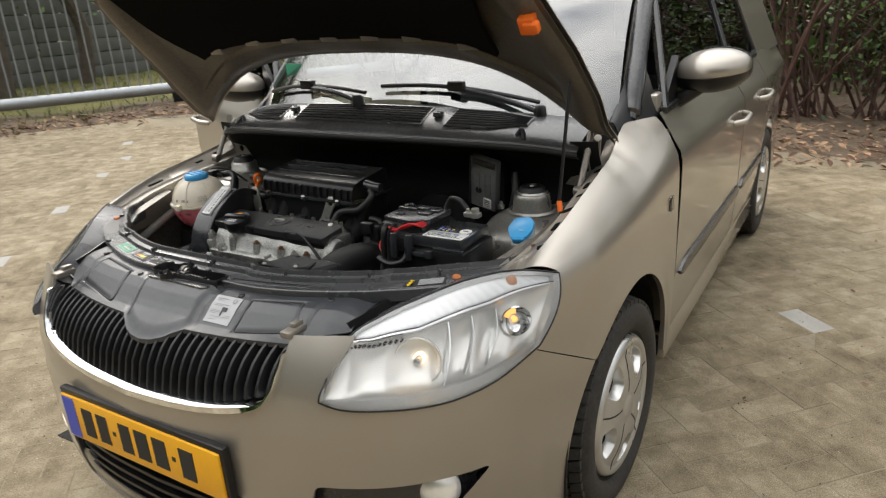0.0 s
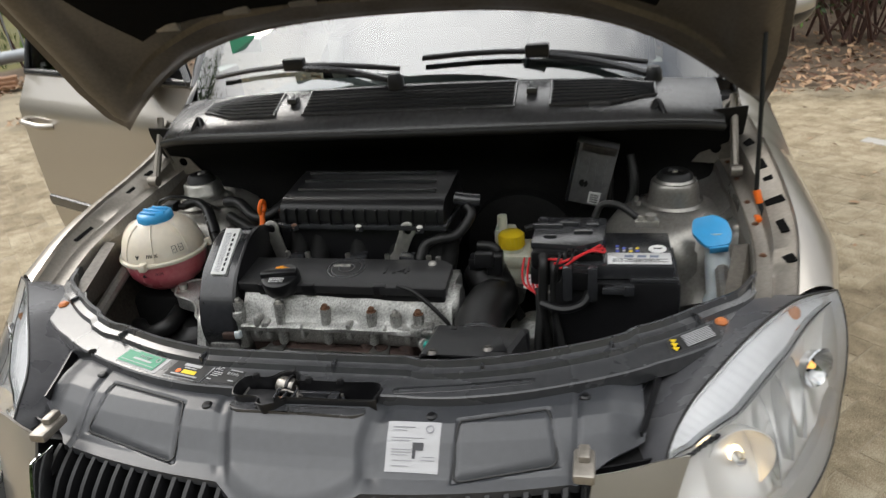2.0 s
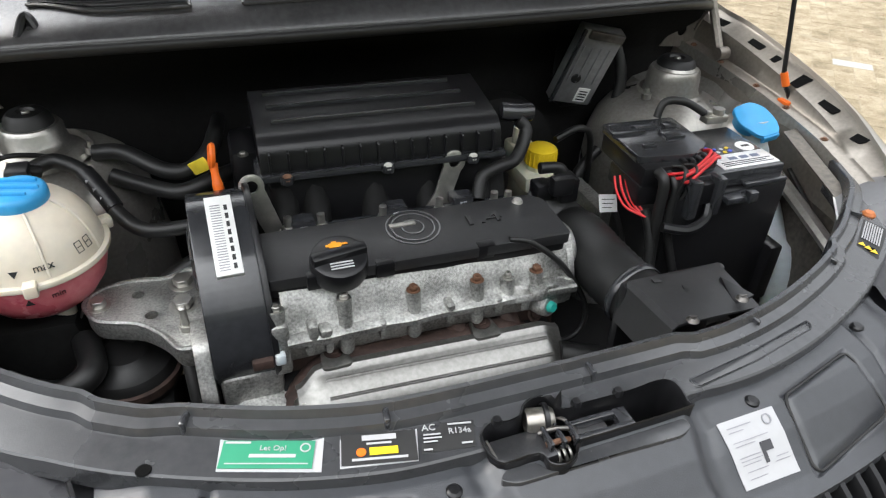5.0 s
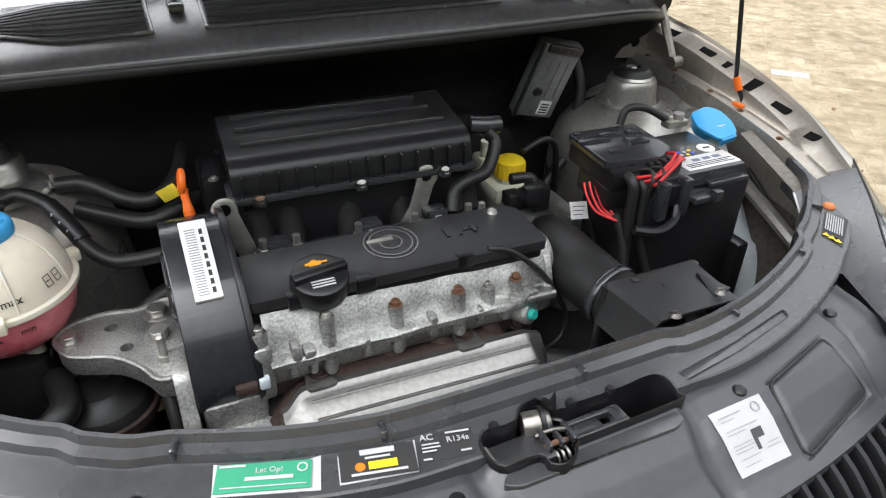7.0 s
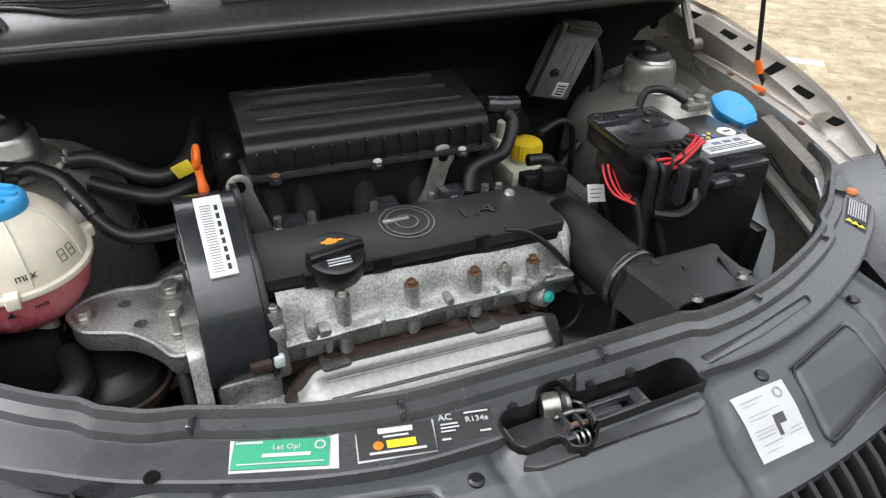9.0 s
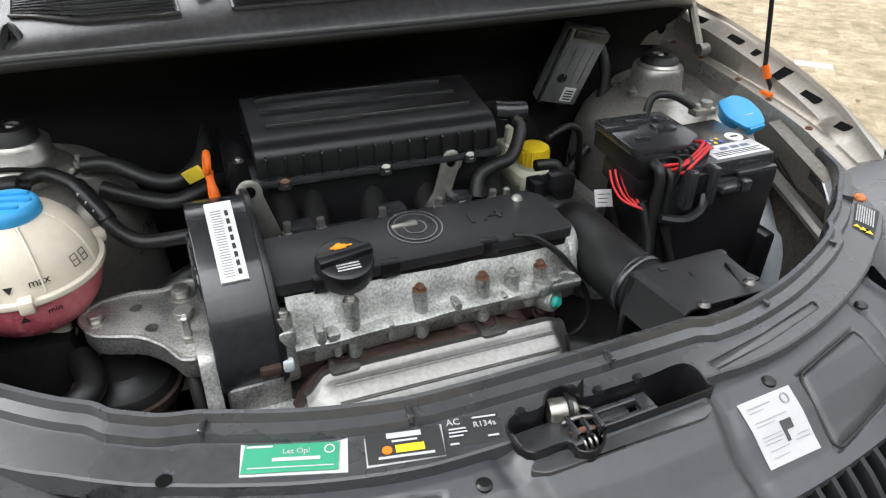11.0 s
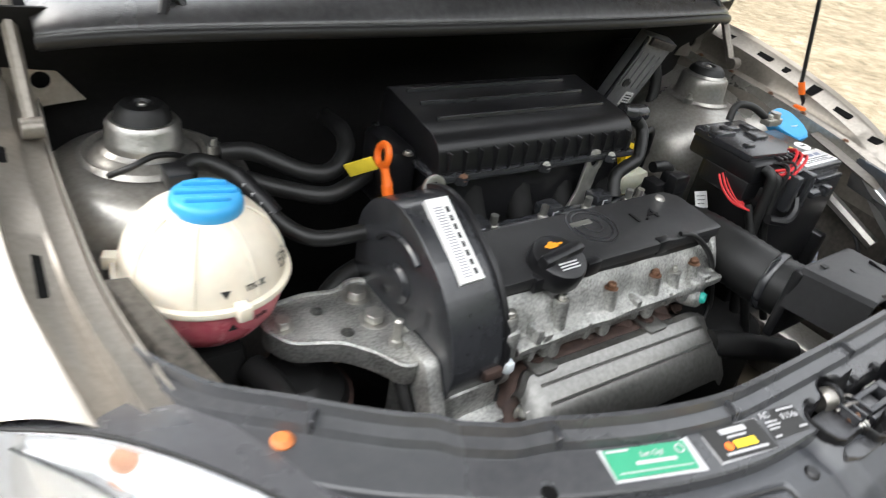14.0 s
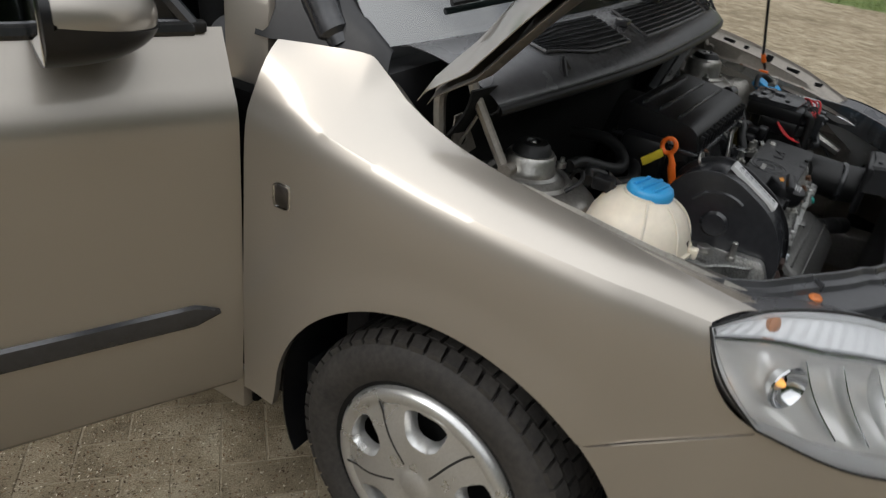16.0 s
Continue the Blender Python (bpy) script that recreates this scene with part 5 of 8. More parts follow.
for s in (1, -1):
    # painted lamp bracket tabs beside the cover and rubber stops
    part("grille_clip", merge(box(s * 0.375 - 0.013, s * 0.375 + 0.013, 0.102, 0.152, 0.735, 0.749, 0.004), box(s * 0.375 - 0.007, s * 0.375 + 0.007, 0.125, 0.15, 0.747, 0.758, 0.003)), PAINT_DULL, front_cover)
    rows = [[Vector((s * x, curve_at(x, PLAN) + 0.112, z)) for z in np.linspace(0.55, 0.712, 5)] for x in np.linspace(0.34, 0.475, 10)]
    part("grille_end_shield", grid(rows, thick=0.003), BLACK, front_cover)
    part("rubber_stop", lathe([(0, 0.007), (0.006, 0.0065), (0.0095, 0.003), (0.0095, -0.004), (0, -0.006)], (s * 0.567, 0.415, 0.771), 18), STOP, front_cover, "orange rubber stop")
    rows = [[Vector((s * x, y, z)) for x, y, z in pts] for pts in (
        [(0.445, 0.20, 0.738), (0.455, 0.24, 0.742), (0.47, 0.30, 0.752)], [(0.455, 0.235, 0.67), (0.475, 0.295, 0.68), (0.495, 0.36, 0.70)], [(0.46, 0.26, 0.62), (0.485, 0.33, 0.62), (0.52, 0.42, 0.62)])]
    part("lamp_gap_shield", grid(rows, thick=0.003), BLACK, front_cover)
    # bracket beside the lamp
    rows = []
    for t in np.linspace(0, 1, 14):
        y = 0.40 + 0.22 * t
        rows.append([Vector((s * (0.565 + 0.055 * t), y + 0.03, 0.752 + 0.035 * t)), Vector((s * (0.588 + 0.055 * t), y + 0.028, 0.756 + 0.035 * t)), Vector((s * (0.605 + 0.055 * t), y + 0.025, 0.735 + 0.035 * t)), Vector((s * (0.61 + 0.05 * t), y + 0.02, 0.68 + 0.05 * t))])
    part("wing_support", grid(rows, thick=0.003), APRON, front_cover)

# sunk groove beside the well
part("groove_floor", prism([(x + (x - 0.21) * 0.03, y) for x, y in SLOT], 0.760, 0.7698, 0.001), SLAM, carrier)
part("groove_rim", tube([(x, y, 0.7705) for x, y in SLOT + SLOT[:1]], 0.0012, 6, 0), BLACK_SATIN, carrier)

# bonnet latch in its well
LATCH_STEEL = mat("greasy_steel", (0.16, 0.15, 0.14), 0.35, 0.9, var=0.3, scale=60, bump=0.2, bscale=200)
DRUM_STEEL = mat("worn_pivot_steel", (0.33, 0.31, 0.28), 0.34, 0.9, var=0.35, scale=70, bump=0.15, bscale=200)
latch = thing("bonnet_latch", "worn steel bonnet latch set in a black well", "latch", (-0.01, 0.2, 0.71))
mid = Vector((-0.012, 0.203, 0))
rim_path = [Vector((x, y, 0)) for x, y in WELL]
rows = [[Vector((p.x + (p.x - mid.x) * g, p.y + (p.y - mid.y) * g, z)) for p in rim_path + rim_path[:1]] for g, z in ((0.035, 0.7705), (0.03, 0.7735), (0.012, 0.7740), (0.0, 0.7715), (-0.004, 0.76), (-0.012, 0.715))]
part("well_wall", grid(rows, thick=0.0012), BLACK, latch, "black well with a rounded rim")
part("well_floor", prism([(mid.x + (x - mid.x) * 0.99, mid.y + (y - mid.y) * 0.99) for x, y in WELL], 0.706, 0.716), DARK, latch)
# rail along the front of the well
rail = rounded([(0.082, 0.1815), (-0.036, 0.1785), (-0.044, 0.170), (-0.057, 0.1625), (-0.071, 0.167), (-0.078, 0.1795), (-0.108, 0.181), (-0.118, 0.172), (-0.104, 0.164), (0.070, 0.164), (0.084, 0.171)], 0.006, 4)
part("well_rail", prism(rail, 0.745, 0.7635, 0.006, None, 3), SLAM, latch, "raised black front rail")
LM = Matrix.Translation((-0.075, 0.205, 0.752)) @ pose(0, 0, 0, 0, 0, 2)
part("latch_plate", moved(box(-0.034, 0.024, -0.020, 0.016, -0.012, 0.004, 0.002), LM), mat("worn_zinc_plate", (0.10, 0.10, 0.105), 0.35, 0.8, var=0.3, scale=60, bump=0.2, bscale=300), latch, "grey zinc latch plate")
part("plate_edge", moved(box(-0.036, -0.033, -0.021, 0.017, -0.010, 0.006, 0.0008), LM), STEEL, latch)
part("latch_plate", box(-0.022, 0.012, 0.186, 0.217, 0.742, 0.754, 0.002), mat("dull_zinc_plate", (0.16, 0.16, 0.165), 0.38, 0.8, var=0.3, scale=60, bump=0.2, bscale=300), latch, "grey zinc latch plate")
part("latch_drum", lathe([(0, 0.014), (0.011, 0.014), (0.013, 0.011), (0.013, -0.011), (0.011, -0.014), (0, -0.014)], (-0.052, 0.227, 0.758), 24, pose(0, 0, 0, 90, 0, 78)), DRUM_STEEL, latch, "worn bright pivot")
part("drum_collar", lathe([(0.014, 0.003), (0.016, 0.002), (0.016, -0.002), (0.014, -0.003)], (-0.046, 0.227, 0.758), 24, pose(0, 0, 0, 90, 0, 78)), BLACK, latch)
part("latch_hook", tube([(-0.060, 0.212, 0.758), (-0.046, 0.209, 0.764), (-0.030, 0.206, 0.762), (-0.022, 0.208, 0.756)], 0.0026, 10), LATCH_STEEL, latch, "bare steel hook")
part("latch_hook", tube([(-0.058, 0.199, 0.756), (-0.046, 0.197, 0.760), (-0.034, 0.198, 0.757)], 0.003, 8), BOLT_RUST, latch, "rusty catch")
part("latch_spring", tube([(-0.036, 0.222, 0.762), (-0.030, 0.214, 0.764), (-0.026, 0.200, 0.758), (-0.028, 0.190, 0.750)], 0.0020, 8), LATCH_STEEL, latch)
for k in range(3):
    part("spring_coil", tube([Vector((-0.052 + 0.006 * k, 0.190, 0.748)) + Vector((0.002, 0.007 * math.cos(a), 0.007 * math.sin(a))) for a in np.linspace(0, 6.28, 13)], 0.0014, 6, 0), STEEL, latch)
part("latch_bar", box(0.012, 0.040, 0.187, 0.189, 0.744, 0.756, 0.0006), BLACK_SATIN, latch)
part("latch_bracket", merge(box(-0.030, 0.034, 0.190, 0.196, 0.754, 0.764, 0.001), box(-0.030, 0.034, 0.208, 0.214, 0.754, 0.763, 0.001), box(0.020, 0.034, 0.190, 0.214, 0.752, 0.7635, 0.001)), BLACK_SATIN, latch)
for q in range(3):
    part("bracket_fin", box(-0.058 + 0.013 * q, -0.054 + 0.013 * q, 0.190, 0.214, 0.752, 0.766, 0.001), BLACK_SATIN, latch)
part("latch_bar", box(0.010, 0.036, 0.216, 0.218, 0.744, 0.757, 0.0006), STEEL, latch)
part("release_lever", box(0.030, 0.040, 0.187, 0.218, 0.738, 0.754, 0.004), BLACK_SATIN, latch)
part("guide", box(0.055, 0.082, 0.192, 0.214, 0.716, 0.735, 0.004), BLACK, latch)
latch.location += Vector((0.005, 0.003, 0))
for x, y in ((-0.093, 0.227), (-0.010, 0.224), (0.037, 0.224)):
    part("rim_screw", lathe([(0, 0.005), (0.004, 0.0045), (0.0055, 0.001), (0.0055, -0.002)], (x, y + 0.003, 0.7725), 14), BLACK, latch)


# labels
def label_at(name, corners, z_lift, material, cat_label, category="label", thick=0.0006, drape=None):
    a, b, c, d = (Vector(p) + Vector((0, 0, z_lift)) for p in corners)
    spot = lambda u, v: (a.lerp(b, u)).lerp(d.lerp(c, u), v)
    if drape:
        flat = spot
        spot = lambda u, v: Vector((flat(u, v).x, flat(u, v).y, drape(flat(u, v).x, flat(u, v).y) + z_lift))
    rows = [[spot(u, v) for u in np.linspace(0, 1, 15)] for v in np.linspace(0, 1, 15)]
    e = thing(name, cat_label, category, tuple((a + c) / 2))
    base = part("backing", grid(rows, thick=thick), material, e)

    def at(u, v, lift_by=0.0008):
        p = spot(u, v)
        xa, ya = (b - a).normalized(), (spot(u, max(v - 0.1, 0)) - spot(u, min(v + 0.1, 1))).normalized()
        n = xa.cross(ya).normalized()
        ya = n.cross(xa)
        m = Matrix((xa, ya, n)).transposed().to_4x4()
        m.translation = p + n * lift_by
        return m, (b - a).length, (a - d).length

    return e, base, at


def bars(e, at, rows, material, name="print_bar"):
    """Plain bars of print: rows of u0, u1, v, height in shares of the label."""
    for u0, u1, v, h in rows:
        m, w, t = at((u0 + u1) / 2, v)
        part(name, moved(box(-w * (u1 - u0) / 2, w * (u1 - u0) / 2, -t * h / 2, t * h / 2, 0, 0.0004, 0), m), material, e)


def on_carrier(x, d, z=0.7722):
    p, n = lip_frame(x)
    q = p + n * d
    return Vector((q.x, q.y, z - 0.003 * max(0, (d - 0.025) / 0.04)))


e, base, at = label_at("green_label", [Vector((-0.338, 0.291, 0.772)), Vector((-0.250, 0.262, 0.772)), Vector((-0.260, 0.227, 0.770)), Vector((-0.346, 0.256, 0.770))], 0.001, WHITE, "white-edged green service label on the slam panel")
m, w, t = at(0.47, 0.53)
part("green_field", moved(box(-w * 0.44, w * 0.44, -t * 0.40, t * 0.40, 0, 0.0004, 0), m), GREEN_LABEL, e)
part("lettering", words("Let Op!", 0.0075, at(0.52, 0.36, 0.0016)[0]), WHITE, e)
bars(e, lambda u, v: at(u, v, 0.0014), [(0.3, 0.74, 0.58, 0.10), (0.08, 0.86, 0.80, 0.03), (0.06, 0.3, 0.2, 0.06)], WHITE)
m, w, t = at(0.83, 0.34, 0.0014)
part("round_mark", moved(lathe([(0.0035, 0), (0.0048, 0), (0.0048, 0.0006), (0.0035, 0.0006), (0.0035, 0)], n=20), m), WHITE, e)

e, base, at = label_at("oil_label", [Vector((-0.236, 0.260, 0.772)), Vector((-0.167, 0.245, 0.772)), Vector((-0.176, 0.212, 0.770)), Vector((-0.244, 0.225, 0.770))], 0.001, WHITE, "black service label with white frame and yellow emblem", "label")
m, w, t = at(0.5, 0.5)
part("black_field", moved(box(-w * 0.48, w * 0.48, -t * 0.46, t * 0.46, 0, 0.0004, 0), m), INK, e)
bars(e, lambda u, v: at(u, v, 0.0016), [(0.28, 0.72, 0.20, 0.16), (0.34, 0.66, 0.38, 0.06), (0.16, 0.86, 0.84, 0.07)], WHITE)
bars(e, lambda u, v: at(u, v, 0.0016), [(0.38, 0.74, 0.62, 0.22)], YELLOW, "emblem_bar")
m, w, t = at(0.27, 0.62, 0.0016)
part("emblem", moved(lathe([(0, 0.0005), (0.0045, 0.0005), (0.0045, 0)], n=14), m), ORANGE, e)

e, base, at = label_at("refrigerant_label", [Vector((-0.162, 0.249, 0.772)), Vector((-0.113, 0.239, 0.772)), Vector((-0.122, 0.211, 0.770)), Vector((-0.171, 0.218, 0.770))], 0.0008, INK, "small black air-conditioning label with white print")
part("lettering", words("AC", 0.0095, at(0.14, 0.18, 0.0014)[0]), WHITE, e)
part("lettering", words("R134a", 0.0085, at(0.72, 0.38, 0.0014)[0]), WHITE, e)
bars(e, lambda u, v: at(u, v, 0.0014), [(0.04, 0.36, 0.42, 0.05), (0.04, 0.38, 0.54, 0.05), (0.04, 0.3, 0.66, 0.05), (0.04, 0.2, 0.92, 0.06), (0.5, 0.95, 0.12, 0.06), (0.75, 0.95, 0.85, 0.06)], WHITE)


def on_cover(x, y):
    return Vector((x, y, cover_z(x, y)))


e, base, at = label_at("white_label", [on_cover(0.121, 0.174), on_cover(0.192, 0.177), on_cover(0.194, 0.122), on_cover(0.125, 0.119)], 0.0014, WHITE, "white printed paper label on the black cover", drape=lambda x, y: cover_z(x, y))
bars(e, at, [(0.10, 0.52, 0.13, 0.018), (0.10, 0.36, 0.20, 0.012), (0.10, 0.70, 0.36, 0.012), (0.10, 0.44, 0.42, 0.012), (0.10, 0.46, 0.58, 0.010), (0.10, 0.48, 0.63, 0.010), (0.10, 0.42, 0.68, 0.010), (0.70, 0.92, 0.70, 0.010), (0.66, 0.92, 0.76, 0.010), (0.14, 0.50, 0.78, 0.010), (0.14, 0.44, 0.88, 0.010)], PALE_INK)
bars(e, at, [(0.50, 0.70, 0.52, 0.15), (0.50, 0.56, 0.66, 0.17)], GREY_INK, "symbol")
m, w, t = at(0.80, 0.16, 0.001)
part("round_mark", moved(lathe([(0.004, 0), (0.0055, 0), (0.0055, 0.0005), (0.004, 0.0005), (0.004, 0)], n=20), m), PALE_INK, e)

e, base, at = label_at("warning_label", [on_carrier(0.47, 0.030), on_carrier(0.53, 0.030), on_carrier(0.525, 0.062), on_carrier(0.46, 0.060)], 0.001, INK, "black warning label with yellow triangles")
bars(e, lambda u, v: at(u, v, 0.0012), [(0.3, 0.95, 0.12 + 0.1 * k, 0.05) for k in range(8)], WHITE)
for k in range(3):
    m, w, t = at(0.13, 0.2 + 0.28 * k, 0.0012)
    part("triangle", moved(prism([(-0.005, -0.004), (0.005, -0.004), (0, 0.005)], 0, 0.0004), m @ pose(0, 0, 0, 0, 0, -90)), YELLOW, e)

# inner wings, strut towers, bulkhead
bay = thing("engine_bay_shell", "painted inner wings and black bulkhead of the engine bay", "car body", (0, 0.7, 0.3))
for s in (1, -1):
    rows = []
    for y in np.linspace(0.47, 1.10, 60):
        xi, zi = curve_at(y, X_IN), inner_z(y, s)
        zl = interp(y, [(0.47, 0.768), (0.60, 0.792), (0.75, 0.812), (0.95, 0.832), (1.1, 0.85)])
        rows.append([Vector((s * x, y, z)) for x, z in ((xi - 0.002, zi - 0.008), (xi - 0.006, zi - 0.013), (xi - 0.034, zi - 0.026), (xi - 0.038, zl + 0.004), (xi - 0.042, zl), (xi - 0.060, zl - 0.003), (xi - 0.066, zl - 0.010), (xi - 0.068, zl - 0.05), (xi - 0.07, 0.70))])
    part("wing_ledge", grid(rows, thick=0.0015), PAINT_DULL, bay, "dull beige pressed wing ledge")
    square = [(-0.015, -0.017), (0.013, -0.020), (0.015, 0.008), (0.004, 0.022), (-0.014, 0.016)]
    long = [(-0.0055, -0.022), (0.0055, -0.024), (0.0055, 0.022), (-0.0055, 0.024)]
    wedge = [(-0.003, -0.016), (0.010, -0.020), (0.004, 0.020), (-0.010, 0.012)]
    oval = [(-0.007, -0.014), (0.006, -0.016), (0.007, 0.014), (-0.006, 0.016)]
    for y, shape, off in ((0.576, wedge, 0.018), (0.653, long, 0.020), (0.728, square, 0.018), (0.797, oval, 0.018), (0.850, long, 0.019), (0.925, wedge, 0.019)):
        xi, zi = curve_at(y, X_IN), inner_z(y, s)
        slot = rounded([(s * a * (1.3 if s > 0 else 0.8), b * 1.3) for a, b in shape][:: s], 0.0035)
        # flat black plates paint the shade of the slot openings
        part("ledge_slot", prism(slot, -0.0012, 0.0012, 0, Matrix.Translation((s * (xi - off), y, zi - 0.0185)) @ pose(0, 0, 0, 8, -s * 25, 0)), FELT, bay)
    for y in (0.60, 0.70, 0.78, 0.88, 0.96) if s > 0 else ():
        zl = interp(y, [(0.47, 0.768), (0.60, 0.792), (0.75, 0.812), (0.95, 0.832), (1.1, 0.85)])
        part("ledge_bolt", bolt((s * (curve_at(y, X_IN) - 0.050), y, zl - 0.001), 0.0045, 0.004), BOLT_RUST, bay)
    # folded flange along the ledge's inner edge
    rows = []
    for y in np.linspace(0.50, 1.04, 60):
        zl = interp(y, [(0.47, 0.768), (0.60, 0.792), (0.75, 0.812), (0.95, 0.832), (1.1, 0.85)])
        xi = curve_at(y, X_IN)
        rows.append([Vector((s * (xi - 0.064), y, zl - 0.004)), Vector((s * (xi - 0.0665), y, zl + 0.003)), Vector((s * (xi - 0.069), y, zl - 0.018 - 0.006 * math.sin(y * 37))), Vector((s * (xi - 0.066), y, zl - 0.02))])
    part("ledge_flange", grid(rows, thick=0.001), PAINT_BAY, bay)
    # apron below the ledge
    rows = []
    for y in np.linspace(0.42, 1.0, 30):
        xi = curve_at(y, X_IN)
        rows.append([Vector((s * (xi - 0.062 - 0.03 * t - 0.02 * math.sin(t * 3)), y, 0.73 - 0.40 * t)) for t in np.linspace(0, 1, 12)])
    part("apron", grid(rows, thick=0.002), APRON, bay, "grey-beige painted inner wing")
    part("apron_stiffener", tube([(s * 0.60, 0.45, 0.66), (s * 0.60, 0.55, 0.70), (s * 0.605, 0.66, 0.735)], 0.012, 8), PAINT_BAY, bay)
    # strut tower
    c = Vector((s * 0.538, 0.893, 0.030)) if s < 0 else Vector((0.538, 0.860, 0.026))
    prof = [(0.118, 0.50), (0.116, 0.60), (0.113, 0.68), (0.107, 0.722), (0.097, 0.744), (0.082, 0.757), (0.064, 0.762), (0.062, 0.768), (0.060, 0.79), (0.058, 0.802), (0.054, 0.807), (0.044, 0.808)]
    wide = 1.0 if s < 0 else 0.80
    if s < 0:
        prof = [(0.165, 0.47), (0.156, 0.60), (0.142, 0.69), (0.124, 0.733), (0.104, 0.750), (0.082, 0.756), (0.064, 0.759), (0.058, 0.764), (0.050, 0.768), (0.0445, 0.772), (0.042, 0.800), (0.038, 0.806), (0.030, 0.806)]
    prof = [(r * wide, z) for r, z in prof]
    if s > 0:
        prof = [(0.150, 0.50), (0.148, 0.60), (0.143, 0.67), (0.132, 0.705), (0.114, 0.730), (0.090, 0.747), (0.062, 0.757)] + prof[6:]
    tower = part("strut_tower", lathe(prof, c, 48), PAINT_BAY, bay, "domed strut tower in dull paint")
    part("tower_ridge", lathe([(0.066 * wide, 0.7605), (0.072 * wide, 0.766), (0.078 * wide, 0.7605)], c, 40), PAINT_BAY, tower)
    if s > 0:
        part("strut_plate", lathe([(0, 0.809), (0.030 * wide, 0.809), (0.034 * wide, 0.813), (0.044 * wide, 0.813), (0.050 * wide, 0.806)], c, 36), STEEL, tower, "pressed steel ring")
    else:
        part("strut_plate", lathe([(0.030, 0.8072), (0.0385, 0.8072), (0.0432, 0.801), (0.0438, 0.786), (0.0455, 0.784), (0.0462, 0.774), (0.052, 0.7695)], c, 36), STEEL, tower, "pressed steel collar")
    mount_w = wide if s > 0 else 0.72
    part("strut_mount", lathe([(r * mount_w, z) for r, z in ((0, 0.822), (0.014, 0.822), (0.018, 0.826), (0.034, 0.825), (0.043, 0.818), (0.046, 0.808), (0.050, 0.804), (0.0, 0.804))], c, 36), RUBBER, tower, "black rubber strut bearing")
    plate = cut(prism([(0.583, 0.830), (0.668, 0.822), (0.668, 0.905), (0.640, 0.905)], 0.976, 0.979, 0, Matrix(((s, 0, 0, 0), (0, 0, 1, 0), (0, 1, 0, 0), (0, 0, 0, 1)))), lathe([(0, -0.02), (0.011, -0.02), (0.011, 0.02), (0, 0.02)], (s * 0.630, 0.9775, 0.858), 20, pose(0, 0, 0, 90)))
    part("hinge_bracket", plate, PAINT_DULL, bay, "painted bracket with a round hole")
    part("strut_nut", bolt(c + Vector((0, 0, 0.820)), 0.006, 0.006), STEEL, tower)
    part("tower_stud", lathe([(0, 0.784), (0.004, 0.784), (0.005, 0.776), (0.009, 0.775), (0.009, 0.765), (0, 0.764)], c + Vector((-s * 0.075, -0.03, 0)), 12), STEEL, tower)

# pressed shelf between the tower and the wing ledge
rows = []
for y in np.linspace(0.70, 1.0, 26):
    xi = curve_at(y, X_IN)
    z = 0.742 + 0.10 * (y - 0.70) - 0.10 * (1 - ease(0.70, 0.745, y)) + 0.003 * math.sin(y * 60)
    rows.append([Vector((x, y, z + d)) for x, d in ((0.50, -0.10), (0.525, -0.035), (0.545, -0.008), (0.575, 0.0), (0.60, 0.006), (0.625, 0.016), (xi - 0.066, 0.030))])
part("tower_shelf", grid(rows, thick=0.002), PAINT_BAY, bay, "pressed shelf in dull paint beside the tower")

# black bulkhead with padded insulation, and the plenum overhang
rows = []
for z in np.linspace(0.25, 0.955, 40):
    rows.append([Vector((x, 0.985 - 0.07 * ease(0.80, 0.95, z) + 0.02 * noise.noise((x * 4, z * 5, 1)) + 0.03 * (abs(x) / 0.66) ** 4, z)) for x in np.linspace(-0.68, 0.68, 50)])
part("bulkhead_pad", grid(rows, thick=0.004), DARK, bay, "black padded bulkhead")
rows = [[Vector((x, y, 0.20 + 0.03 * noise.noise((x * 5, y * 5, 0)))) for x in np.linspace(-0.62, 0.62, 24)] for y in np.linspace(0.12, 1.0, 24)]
part("undertray", grid(rows, thick=0.004), DARK, bay, "near-black undertray")
for s in (1, -1):
    part("chassis_rail", box(s * 0.47 - 0.04, s * 0.47 + 0.04, 0.20, 1.0, 0.40, 0.50, 0.01), PAINT_BAY, bay)

# cowl panel below the screen
cowl = thing("cowl_panel", "weathered dark grey plastic cowl below the windscreen", "cowl", (0, 0.9, 0.96))


def cowl_front(x):
    t = abs(x) / 0.64
    return Vector((x, 0.800 + 0.105 * t ** 3.0 + 0.02 * t ** 12, 0.972 - 0.030 * t ** 3.5 - 0.014 * t ** 12))


rows = []
for x in np.linspace(-0.635, 0.635, 90):
    a, b = cowl_front(x), screen_base(x)
    r = [a + Vector((0, 0.016, -0.022)), a + Vector((0, 0.008, -0.016)), a + Vector((0, 0.002, -0.009)), a + Vector((0, 0.0, -0.002)), a + Vector((0, 0.004, 0.003))]
    for t in np.linspace(0.08, 1.0, 12):
        p = a.lerp(b, t)
        p.z += 0.017 * math.sin(math.pi * t) ** 0.6
        r.append(p)
    rows.append(r)
part("cowl_skin", grid(rows, thick=0.002), COWL, cowl, angle=60)
part("bonnet_seal", tube([cowl_front(x) + Vector((0, 0.002, -0.010)) for x in np.linspace(-0.632, 0.632, 60)], 0.009, 10, 0), RUBBER, cowl, "black rubber bonnet seal")


def cowl_at(x, t, up=0.0):
    a, b = cowl_front(x), screen_base(x)
    p = a.lerp(b, t)
    p.z += 0.017 * math.sin(math.pi * t) ** 0.6 + up
    return p


